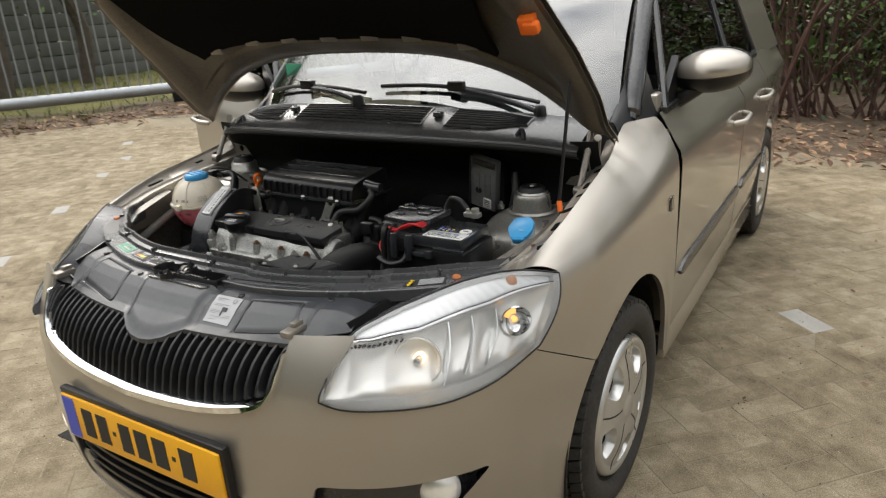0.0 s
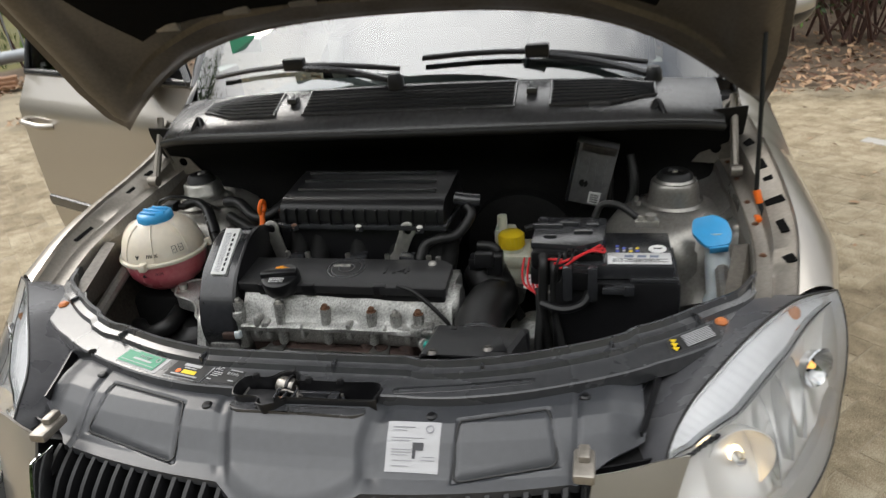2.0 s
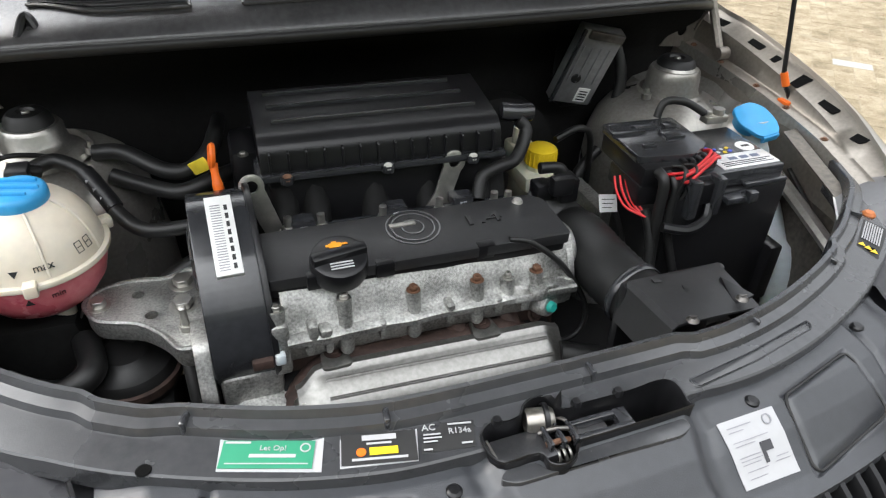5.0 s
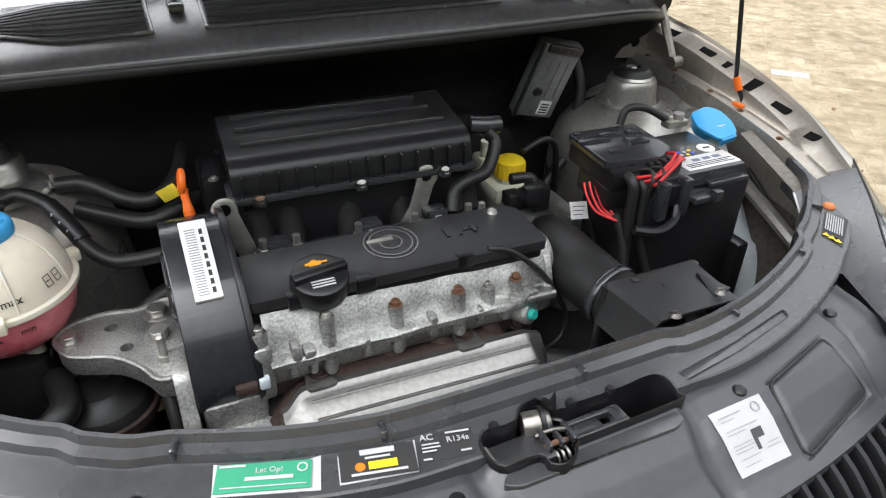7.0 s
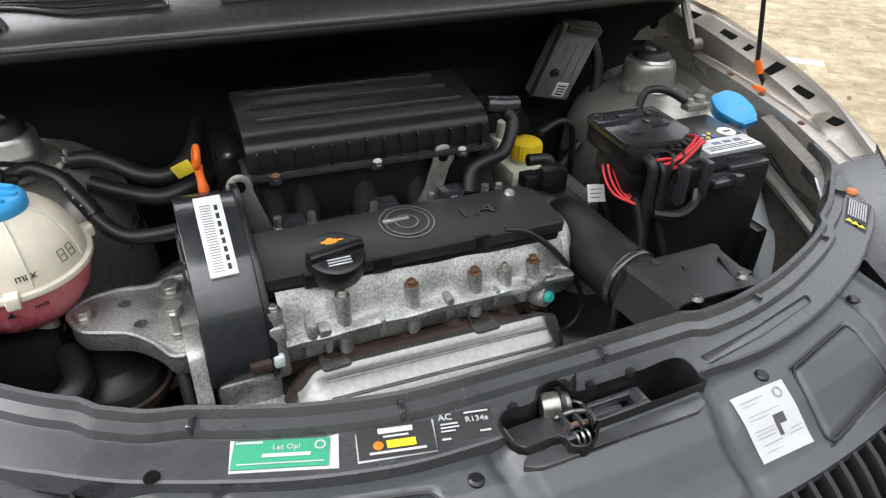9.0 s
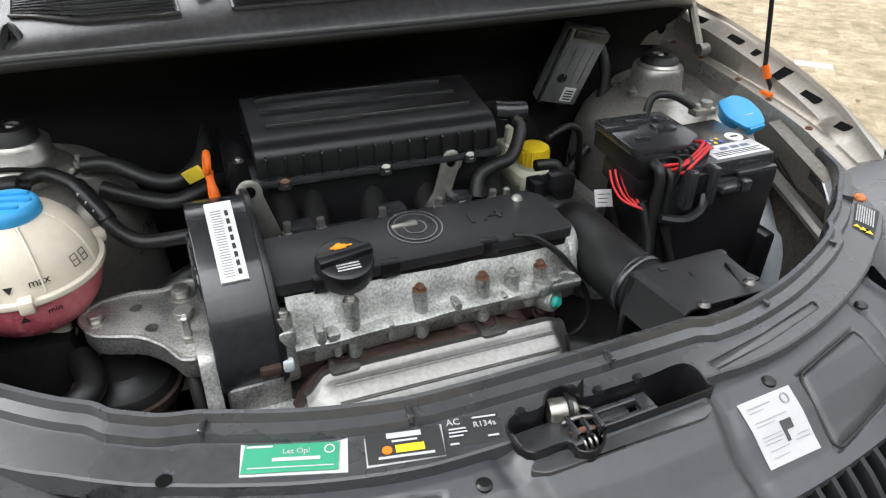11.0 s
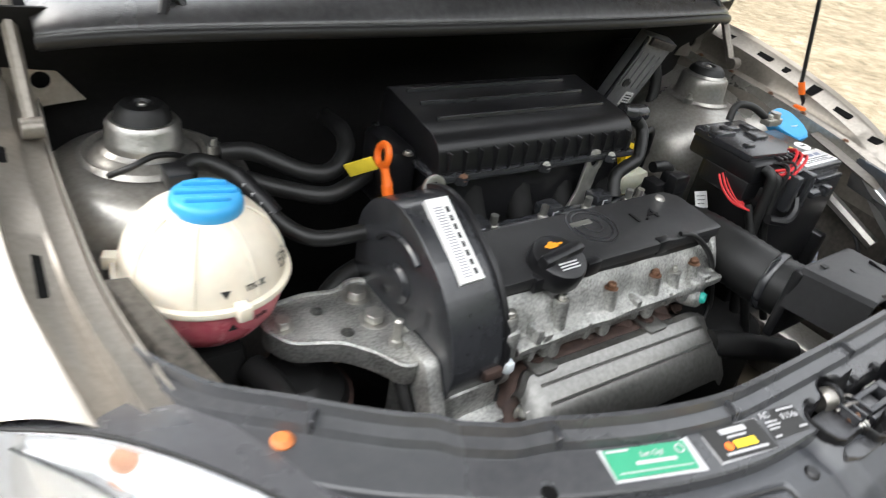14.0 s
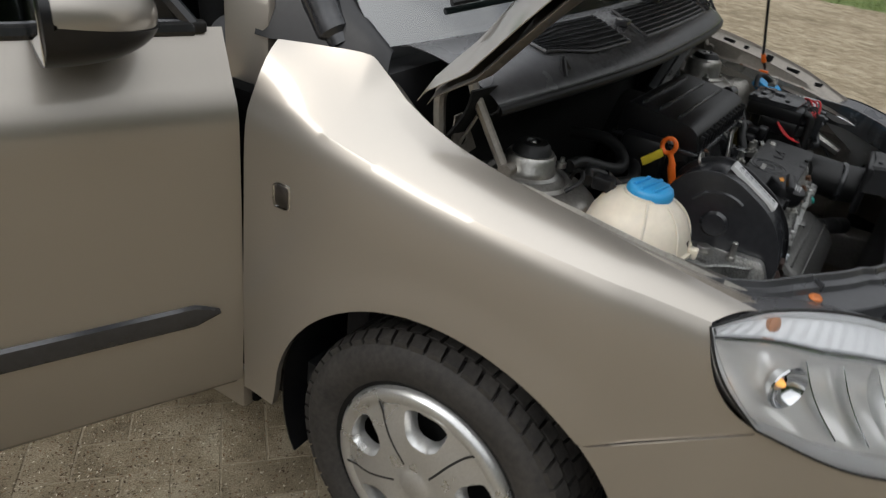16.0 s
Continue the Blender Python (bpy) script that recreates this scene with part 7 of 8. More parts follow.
for a in (25, 155, 275):
    d = Vector((math.cos(radians(a)), math.sin(radians(a)), 0))
    part("tank_lug", moved(box(-0.008, 0.012, -0.009, 0.009, -0.008, 0.012, 0.003), Matrix.Translation(TC + d * 0.106 + Vector((0, 0, -0.004))) @ pose(0, 0, 0, 0, 0, a)), TANK, tank)
for a in (200, 245, 290, 340):
    d = Vector((math.cos(radians(a)), math.sin(radians(a)), 0))
    part("tank_rib", tube([TC + d * r + Vector((0, 0, z + 0.001)) for r, z in upper[1:7]], 0.0022, 6), TANK, tank)
capT = TC + Vector((0.004, -0.004, 0.086))
tcap = part("tank_cap", lathe([(0, 0.016), (0.036, 0.0155), (0.041, 0.012), (0.043, 0.006), (0.043, -0.004), (0.040, -0.008), (0, -0.008)], capT, 44), BLUE, tank, "ribbed blue screw cap")
for k in (-0.02, 0.0, 0.02):
    part("cap_ridge", moved(box(-0.036 + abs(k) * 0.5, 0.036 - abs(k) * 0.5, k - 0.0035, k + 0.0035, 0.012, 0.0205, 0.003), Matrix.Translation(capT) @ pose(0, 0, 0, 0, 0, -14)), BLUE, tcap)
# print on the tank
for word, az, zz, size in (("max", -72, 0.022, 0.016), ("min", -68, -0.026, 0.013)):
    rr = 0.0975 if zz > 0 else 0.1
    d = Vector((math.cos(radians(az)), math.sin(radians(az)), 0))
    part("level_mark", words(word, size, Matrix.Translation(TC + d * rr + Vector((0, 0, zz))) @ pose(0, 0, 0, 72 if zz > 0 else 96, 0, az + 90)), INK, tank)
    d2 = Vector((math.cos(radians(az - 22)), math.sin(radians(az - 22)), 0))
    part("level_triangle", moved(prism([(-0.006, 0.004), (0.006, 0.004), (0, -0.006)] if zz > 0 else [(-0.006, -0.005), (0.006, -0.005), (0, 0.005)], 0, 0.0005), Matrix.Translation(TC + d2 * rr + Vector((0, 0, zz - 0.003))) @ pose(0, 0, 0, 72 if zz > 0 else 96, 0, az + 68)), INK, tank)
for k in range(2):
    az = -40 + 10 * k
    d = Vector((math.cos(radians(az)), math.sin(radians(az)), 0))
    part("pictogram", moved(merge(box(-0.005, 0.005, -0.0085, -0.0075, 0, 0.0005, 0), box(-0.005, 0.005, 0.0075, 0.0085, 0, 0.0005, 0), box(-0.0055, -0.0045, -0.0085, 0.0085, 0, 0.0005, 0), box(0.0045, 0.0055, -0.0085, 0.0085, 0, 0.0005, 0), box(-0.003, 0.003, -0.0006, 0.0006, 0, 0.0005, 0)), Matrix.Translation(TC + d * 0.0965 + Vector((0, 0, 0.026))) @ pose(0, 0, 0, 70, 0, az + 90)), INK, tank)
part("tank_neck", tube([TC + Vector((-0.004, 0.06, 0.07)), TC + Vector((0.0, 0.085, 0.078)), TC + Vector((0.02, 0.10, 0.07))], 0.010, 12), RUBBER, tank)
part("level_plug", box(TC.x - 0.02, TC.x + 0.012, TC.y + 0.062, TC.y + 0.10, TC.z + 0.066, TC.z + 0.092, 0.004), BLACK, tank)
part("tank_outlet", lathe([(0.016, 0), (0.016, -0.03), (0.013, -0.045), (0, -0.045)], TC + Vector((0.02, -0.02, -0.094)), 18), TANK, tank)
part("outlet_clip", tube([TC + Vector((0.02 + 0.019 * math.cos(a), -0.02 + 0.019 * math.sin(a), -0.125)) for a in np.linspace(0, 6.28, 15)], 0.003, 6, 0), STEEL, tank)
for ob in [o for o in tank.children]:
    ob.data.transform(TS)
for ob in [c for o in tank.children for c in o.children]:
    ob.data.transform(TS)
part("tank_bracket", box(-0.62, -0.50, 0.64, 0.76, 0.40, 0.664, 0.02), DARK, tank)

# air filter box
airbox = thing("air_filter_box", "ribbed black plastic air filter housing", "air filter", (-0.06, 0.75, 0.75))
AM = Matrix.Translation((-0.062, 0.755, 0.0)) @ pose(0, 0, 0, 0, 0, -2.5)
side_poly = rounded([(-0.083, 0.826), (-0.073, 0.862), (-0.056, 0.873), (0.075, 0.889), (0.085, 0.825)], 0.012, 5)
AM = AM @ Matrix.Translation((0, 0, -0.010))
part("upper_housing", prism(side_poly, -0.178, 0.166, 0.006, AM @ YZ, 3), BLACK, airbox)
part("lower_housing", moved(box(-0.170, 0.160, -0.072, 0.085, 0.72, 0.820, 0.012), AM), BLACK, airbox)
part("housing_flange", moved(box(-0.186, 0.172, -0.088, 0.09, 0.818, 0.828, 0.003), AM), BLACK_SATIN, airbox)
for k, y in enumerate((-0.025, 0.015, 0.05)):
    part("top_rib", moved(box(-0.155 - 0.002 * k, 0.142 - 0.010 * k, y - 0.003, y + 0.003, 0.874 + 0.0048 * k, 0.8815 + 0.0048 * k, 0.002), AM), BLACK_SATIN, airbox)
for k in range(14):
    x = -0.165 + 0.0245 * k
    part("front_rib", moved(box(x - 0.0014, x + 0.0014, -0.085, -0.070, 0.828, 0.858, 0.0006), AM), BLACK, airbox)
for x in (-0.145, -0.006, 0.120):
    part("flange_screw", moved(bolt((0, 0, 0), 0.005, 0.005, pose(0, 0, 0, 60)), AM @ Matrix.Translation((x, -0.090, 0.824))), BOLT_RUST if x < -0.1 else STEEL, airbox)
    part("screw_lug", moved(lathe([(0, -0.010), (0.010, -0.010), (0.010, 0.0), (0, 0)], (x, -0.086, 0.827), 16), AM), BLACK_SATIN, airbox)
part("breather_pipe", tube([(0.14, 0.70, 0.845), (0.15, 0.69, 0.83), (0.125, 0.665, 0.80), (0.09, 0.655, 0.795), (0.065, 0.65, 0.785), (0.055, 0.635, 0.76)], 0.010, 10), RUBBER, airbox)
part("pipe_stub", tube([(0.118, 0.715, 0.855), (0.145, 0.71, 0.852), (0.165, 0.712, 0.85)], 0.014, 12), BLACK_SATIN, airbox)
part("housing_neck", moved(box(-0.215, -0.175, -0.03, 0.06, 0.74, 0.84, 0.012), AM), BLACK, airbox)
part("neck_screw", moved(bolt((-0.197, -0.034, 0.838), 0.005, 0.005), AM), STEEL, airbox)

# brake fluid reservoir
brake = thing("brake_fluid_reservoir", "cream brake fluid reservoir with yellow ribbed cap", "fluid reservoir", (0.205, 0.735, 0.66))
part("body", merge(box(0.165, 0.245, 0.70, 0.79, 0.705, 0.735, 0.008), box(0.172, 0.238, 0.706, 0.785, 0.665, 0.706, 0.008), box(0.165, 0.21, 0.76, 0.80, 0.73, 0.765, 0.008)), CREAM, brake)
bcap = part("cap", lathe([(0, 0.033), (0.019, 0.0325), (0.0245, 0.029), (0.0255, 0.022), (0.0255, 0.002), (0.023, 0), (0, 0)], (0.205, 0.732, 0.742), 30), YELLOW, brake, "yellow ribbed cap")
for k in range(20):
    a = 2 * math.pi * k / 20
    part("cap_ridge", box(0.205 + 0.0255 * math.cos(a) - 0.0012, 0.205 + 0.0255 * math.cos(a) + 0.0012, 0.732 + 0.0255 * math.sin(a) - 0.0012, 0.732 + 0.0255 * math.sin(a) + 0.0012, 0.745, 0.768, 0), YELLOW, bcap)
part("neck", lathe([(0.024, 0), (0.024, 0.012), (0, 0.012)], (0.205, 0.732, 0.733), 24), CREAM, brake)
part("reservoir_post", lathe([(0.011, 0), (0.010, 0.03), (0, 0.032)], (0.182, 0.775, 0.762), 16), CREAM, brake)
part("master_cylinder", tube([(0.205, 0.70, 0.645), (0.205, 0.95, 0.66)], 0.026, 14, 0), STEEL, brake)
part("booster", lathe([(0, -0.05), (0.10, -0.045), (0.125, -0.02), (0.125, 0.02), (0, 0.04)], (0.205, 0.93, 0.66), 36, pose(0, 0, 0, 90)), DARK, brake)

brake.location += Vector((0.012, 0.020, -0.008))

# control unit on the bulkhead
ecu = thing("engine_control_unit", "dark metal control unit tilted on the bulkhead", "control unit", (0.385, 0.9, 0.82))
EZ = Vector((0.19, -0.27, 0.945)).normalized()
EX = Vector((0.98, -0.06, -0.20))
EX = (EX - EZ * EX.dot(EZ)).normalized()
EM = Matrix((EX, EZ.cross(EX), EZ)).transposed().to_4x4()
EM.translation = (0.374, 0.908, 0.832)
CASE = mat("dark_grey_cast_case", (0.30, 0.30, 0.305), 0.40, 0.6, var=0.2, scale=20, bump=0.2)
part("case", moved(box(-0.043, 0.043, -0.010, 0.016, -0.078, 0.078, 0.004), EM), CASE, ecu)
part("case_step", moved(box(-0.030, 0.040, -0.016, -0.008, 0.062, 0.078, 0.002), EM), LATCH_STEEL, ecu, "bare metal plug end")
part("case_side", moved(box(-0.0425, -0.036, -0.0125, 0.018, -0.080, 0.076, 0.002), EM), BLACK_SATIN, ecu)
part("case_vent", moved(lathe([(0, 0.003), (0.009, 0.002), (0.010, 0)], (0, 0, 0), 20, pose(0, 0, 0, 90)), EM @ Matrix.Translation((-0.012, -0.010, -0.022))), RUBBER, ecu)
for k in range(4):
    part("case_rib", moved(box(-0.030 + 0.018 * k, -0.027 + 0.018 * k, -0.0125, -0.009, -0.030, 0.046, 0.001), EM), CASE, ecu)
part("case_label", moved(box(0.004, 0.029, -0.0114, -0.0098, -0.070, -0.040, 0), EM), PAPER, ecu, "white barcode label")
for k in range(4):
    part("label_bar", moved(box(0.008, 0.025, -0.0122, -0.0112, -0.066 + 0.006 * k, -0.0635 + 0.006 * k, 0), EM), INK, ecu)
part("ecu_bracket", box(0.35, 0.42, 0.935, 0.985, 0.74, 0.88, 0.006), BLACK, ecu)
part("ecu_loom", tube([(0.452, 0.94, 0.86), (0.462, 0.915, 0.80), (0.445, 0.90, 0.72), (0.42, 0.88, 0.60)], 0.011, 10, 6, 0.06), RUBBER, ecu)

# battery with fuse carrier
battery = thing("battery", "black car battery with label and bolted cable clamps", "battery", (0.48, 0.64, 0.55))
part("case", box(0.362, 0.588, 0.572, 0.728, 0.50, 0.752, 0.006), BLACK, battery)
part("lid", box(0.365, 0.577, 0.580, 0.726, 0.754, 0.782, 0.004), BLACK_SATIN, battery)
part("lid_step", box(0.50, 0.584, 0.572, 0.584, 0.750, 0.760, 0.003), BLACK_SATIN, battery)
bl = part("battery_label", box(0.462, 0.573, 0.588, 0.632, 0.7805, 0.7835, 0.0008), LAMP_GREY, battery, "white printed label")
for k in range(3):
    part("label_bar", box(0.470, 0.566 - 0.012 * (k % 2), 0.594 + 0.0052 * k, 0.5962 + 0.0052 * k, 0.7832, 0.7839, 0), INK, bl)
for k in range(3):
    part("label_bar", box(0.492 + 0.022 * k, 0.508 + 0.022 * k, 0.612, 0.621, 0.7832, 0.7839, 0), SLATE_INK, bl)
part("label_disc", lathe([(0, 0.0012), (0.0155, 0.0012), (0.016, 0)], (0.552, 0.650, 0.7822), 24), PAPER, battery, "round white sticker")
part("disc_bar", box(0.545, 0.560, 0.6475, 0.6525, 0.7833, 0.7839, 0), INK, battery)
for k in range(9):
    part("label_dot", lathe([(0, 0.001), (0.0034, 0.001), (0.0034, 0)], (0.480 + 0.012 * (k % 4), 0.640 + 0.0105 * (k // 4) + 0.002 * (k % 2), 0.7822), 12), (PLATE_BLUE, WHITE, YELLOW, PLATE_BLUE, WHITE)[k % 5], battery)
fuse = thing("fuse_carrier", "black plastic fuse carrier clipped on the battery", "fuse box", (0.40, 0.65, 0.77))
fm = Matrix.Translation((0.398, 0.650, 0.0)) @ pose(0, 0, 0, 0, 0, -3)
part("body", moved(box(-0.072, 0.058, -0.068, 0.072, 0.755, 0.792, 0.008), fm), BLACK, fuse)
part("lid", moved(prism(rounded([(-0.074, -0.050), (0.02, -0.058), (0.060, -0.03), (0.060, 0.074), (-0.074, 0.074)], 0.008), 0.790, 0.803, 0.003, None), fm), BLACK_SATIN, fuse)
for x, y, a, b in ((-0.05, 0.03, 0.03, 0.008), (-0.01, 0.045, 0.02, 0.01), (0.02, 0.01, 0.018, 0.014), (-0.04, -0.02, 0.012, 0.006), (0.035, 0.04, 0.012, 0.012), (-0.062, 0.06, 0.008, 0.006)):
    part("lid_block", moved(box(x - a, x + a, y - b, y + b, 0.800, 0.808, 0.002), fm), BLACK_SATIN, fuse)
for k in range(5):
    part("fuse_tab", moved(box(-0.005 + 0.014 * k, 0.004 + 0.014 * k, -0.066, -0.050, 0.776, 0.797, 0.002), fm), BLACK, fuse)
part("lower_clip", moved(box(-0.074, 0.01, -0.066, 0.03, 0.722, 0.760, 0.006), fm), BLACK, fuse)
for k in range(3):
    y = 0.568 - 0.007 * k
    part("red_cable", tube([(0.352 + 0.012 * k, y + 0.022, 0.774), (0.362 + 0.010 * k, y + 0.002, 0.786 - 0.005 * k), (0.395 + 0.008 * k, y + 0.002, 0.792 + 0.006 * (k - 1)), (0.428 + 0.003 * k, y + 0.012, 0.797 + 0.004 * k), (0.447 + 0.004 * k, y + 0.026, 0.802 - 0.003 * k), (0.448 + 0.004 * k, y + 0.044, 0.794)], 0.0026, 8), RED, fuse)
for k in range(2):
    part("thin_cable", tube([(0.372 + 0.020 * k, 0.586, 0.790), (0.378 + 0.022 * k, 0.566, 0.796), (0.372 + 0.020 * k, 0.554, 0.780), (0.366 + 0.012 * k, 0.556, 0.745)], 0.0022, 8), RUBBER, fuse)
for k in range(4):
    part("red_cable", tube([(0.306 + 0.010 * k, 0.636, 0.756), (0.303 + 0.010 * k, 0.618, 0.738), (0.308 + 0.008 * k, 0.594, 0.722), (0.330 + 0.003 * k, 0.572, 0.714 - 0.002 * k)], 0.0021, 8), RED, fuse)
part("cable_tag", moved(box(-0.017, 0.017, -0.001, 0.001, -0.015, 0.015, 0.0004), Matrix.Translation((0.318, 0.655, 0.692)) @ pose(0, 0, 0, -35, 0, 0) @ pose(0, 0, 0, 0, 8, 0)), PAPER, fuse, "white paper cable tag")
for k in range(3):
    part("tag_bar", moved(box(-0.012, 0.006 + 0.003 * k, -0.0016, -0.0009, -0.008 + 0.007 * k, -0.0068 + 0.007 * k, 0), Matrix.Translation((0.318, 0.655, 0.692)) @ pose(0, 0, 0, -35, 0, 0) @ pose(0, 0, 0, 0, 8, 0)), INK, fuse)
part("tag_cable", tube([(0.328, 0.655, 0.684), (0.338, 0.645, 0.66), (0.350, 0.62, 0.60), (0.37, 0.58, 0.52)], 0.005, 8), RUBBER, fuse)
for r, pts in ((0.009, [(0.346, 0.585, 0.785), (0.348, 0.566, 0.772), (0.346, 0.560, 0.70), (0.352, 0.552, 0.60), (0.36, 0.51, 0.45)]), (0.007, [(0.364, 0.584, 0.78), (0.367, 0.562, 0.765), (0.366, 0.556, 0.70), (0.382, 0.535, 0.62), (0.42, 0.50, 0.50)]), (0.008, [(0.336, 0.582, 0.72), (0.340, 0.560, 0.68), (0.335, 0.53, 0.60), (0.345, 0.49, 0.50)]), (0.0035, [(0.385, 0.584, 0.79), (0.386, 0.566, 0.786), (0.376, 0.560, 0.765), (0.372, 0.562, 0.72)])):
    part("black_cable", tube(pts, r, 10), RUBBER, fuse)
clampm = thing("battery_clamp", "black plastic battery strap and bracket with a fine cable", "battery strap", (0.47, 0.56, 0.72))
part("strap", tube([(0.345, 0.552, 0.700), (0.385, 0.541, 0.694), (0.420, 0.548, 0.702), (0.432, 0.560, 0.722)], 0.008, 8), BLACK, clampm)
for x in (0.394, 0.438):
    part("upright", box(x - 0.009, x + 0.009, 0.548, 0.572, 0.705, 0.772, 0.004), BLACK_SATIN, clampm)
part("bridge", box(0.400, 0.432, 0.556, 0.572, 0.725, 0.762, 0.003), BLACK, clampm)
part("bracket", box(0.455, 0.505, 0.545, 0.573, 0.722, 0.734, 0.003), BLACK_SATIN, clampm)
part("hook", box(0.492, 0.51, 0.54, 0.556, 0.722, 0.742, 0.003), BLACK_SATIN, clampm)
part("earth_clamp", merge(lathe([(0, 0.024), (0.010, 0.024), (0.012, 0), (0, 0)], (0.545, 0.712, 0.783), 16), box(0.515, 0.56, 0.70, 0.722, 0.784, 0.797, 0.003), bolt((0.525, 0.71, 0.797), 0.005, 0.008)), STEEL, clampm, "zinc earth terminal clamp")
part("earth_cable", tube([(0.525, 0.715, 0.795), (0.49, 0.735, 0.815), (0.455, 0.745, 0.815), (0.44, 0.74, 0.79)], 0.007, 10), RUBBER, clampm)
part("battery_tray", box(0.34, 0.61, 0.545, 0.745, 0.46, 0.502, 0.01), BLACK, clampm)
part("tray_pocket", box(0.585, 0.612, 0.545, 0.60, 0.50, 0.615, 0.005), BLACK, clampm)

part("tray_foot", box(0.40, 0.56, 0.60, 0.70, 0.30, 0.465, 0.012), DARK, clampm)
# battery group shrunk and moved along the camera's sight line to fit its view
for root in (battery, fuse, clampm):
    root.location = root.location * 0.93 + Vector((-0.027, -0.012, 0.090))
    root.scale = (0.93, 0.93, 0.93)
fuse.location += Vector((0.002, 0.022, -0.010))
battery.location += Vector((0.002, 0.005, -0.014))
clampm.location += Vector((0, 0.012, 0.0))

# washer filler neck
washer = thing("washer_bottle", "milky washer filler neck with a bright blue lid", "washer bottle", (0.625, 0.6, 0.45))
part("neck", tube([(0.597, 0.692, 0.794), (0.600, 0.682, 0.75), (0.604, 0.655, 0.69), (0.604, 0.60, 0.62), (0.602, 0.555, 0.56), (0.61, 0.53, 0.44)], [0.021] * 7 + [0.023] * 6 + [0.03] * 8 + [0.038] * 20, 16), MILKY, washer)
WM = Matrix.Translation((0.586, 0.694, 0.797)) @ pose(0, 0, 0, 24, -8, 0)
lid = rounded([(-0.026, 0.026), (0.012, 0.030), (0.031, 0.012), (0.035, -0.020), (0.026, -0.046), (-0.012, -0.046), (-0.033, -0.008)], 0.010, 4)
part("lid", prism(lid, -0.002, 0.007, 0.003, WM), BLUE, washer, "bright blue flip lid")
part("lid_tab", moved(box(-0.008, 0.024, -0.049, -0.043, -0.010, 0.005, 0.002), WM), BLUE, washer)
part("lid_collar", moved(lathe([(0.026, -0.018), (0.027, -0.004), (0.0, -0.004)], n=24), WM), BLUE, washer)
part("bottle", box(0.585, 0.655, 0.44, 0.60, 0.40, 0.47, 0.02), MILKY, washer)

# intake snorkel and hose to the filter
snorkel = thing("intake_snorkel", "matt black air intake snorkel bolted to the slam panel", "air duct", (0.24, 0.36, 0.7))
rows = []
for t in np.linspace(0, 1, 14):
    y = 0.282 + 0.098 * t
    z = 0.787 - 0.012 * t
    x0, x1 = 0.138 + 0.004 * t, 0.262 + 0.022 * t
    rows.append([Vector((x, yy, zz)) for x, yy, zz in ((x0 - 0.006, y, z - 0.06), (x0, y, z - 0.006), (x0 + 0.006, y, z), (x0 * 0.5 + x1 * 0.5, y - 0.004 * t, z + 0.006 * math.sin(math.pi * t)), (x1 - 0.006, y, z - 0.002), (x1, y, z - 0.008), (x1 + 0.006, y, z - 0.06))])
part("duct", grid(rows, thick=0.003), ENGINE_BLACK, snorkel)
part("duct_end", box(0.138, 0.288, 0.372, 0.388, 0.66, 0.771, 0.006), BLACK, snorkel)
for x in (0.19, 0.245):
    part("duct_wedge", prism([(x - 0.016, 0.292), (x + 0.020, 0.302), (x + 0.004, 0.345)], 0.770, 0.7855, 0.002), BLACK, snorkel)
for x, y in ((0.160, 0.280), (0.238, 0.294)):
    part("duct_screw", merge(lathe([(0, 0.004), (0.004, 0.004), (0.006, 0.002), (0.0075, 0)], (x, y, 0.7915), 20), box(x - 0.005, x + 0.005, y - 0.001, y + 0.001, 0.7955, 0.7964, 0)), LATCH_STEEL, snorkel)
part("intake_hose", tube([(0.205, 0.385, 0.705), (0.198, 0.43, 0.705), (0.19, 0.49, 0.71), (0.195, 0.56, 0.705), (0.20, 0.62, 0.69), (0.17, 0.68, 0.72)], 0.042, 20, 10, 0.03), RUBBER, snorkel, "thick ribbed black hose")
part("hose_clip", lathe([(0.0445, -0.006), (0.046, -0.004), (0.046, 0.004), (0.0445, 0.006)], (0.198, 0.428, 0.705), 28, Vector((-0.15, 0.98, 0.0)).to_track_quat("Z", "Y").to_matrix().to_4x4()), BLACK_SATIN, snorkel)
# ink-black patch paints a small hole's shade on the duct
part("duct_hole", prism([(0.170, 0.363), (0.180, 0.362), (0.179, 0.370), (0.171, 0.371)], 0.7775, 0.7795, 0), INK, snorkel)

# hoses and looms behind the engine and round the tank
def hose(name, text, r, pts):
    solo(name, tube(pts, r, 12, 8, 0.03 if "loom" in name else 0.0), RUBBER, text, "hose" if "hose" in name else "cable", "hoses and cables")


hose("coolant_hose", "black coolant hose from the tank to the engine", 0.0105, [(-0.53, 0.79, 0.815), (-0.50, 0.80, 0.818), (-0.46, 0.775, 0.80), (-0.435, 0.735, 0.765), (-0.40, 0.70, 0.75), (-0.34, 0.685, 0.755)])
hose("coolant_hose", "black coolant hose from the tank to the engine", 0.012, [(-0.46, 0.85, 0.80), (-0.42, 0.84, 0.80), (-0.37, 0.80, 0.785), (-0.335, 0.79, 0.785), (-0.305, 0.81, 0.80), (-0.29, 0.85, 0.81), (-0.28, 0.92, 0.80)])
hose("coolant_hose", "black coolant hose from the tank to the engine", 0.012, [(-0.44, 0.82, 0.775), (-0.40, 0.80, 0.765), (-0.35, 0.765, 0.765), (-0.30, 0.775, 0.775), (-0.27, 0.80, 0.77), (-0.24, 0.84, 0.76)])
hose("coolant_hose", "black coolant hose from the tank to the engine", 0.014, [(-0.45, 0.62, 0.64), (-0.42, 0.66, 0.655), (-0.37, 0.69, 0.68), (-0.33, 0.70, 0.69)])
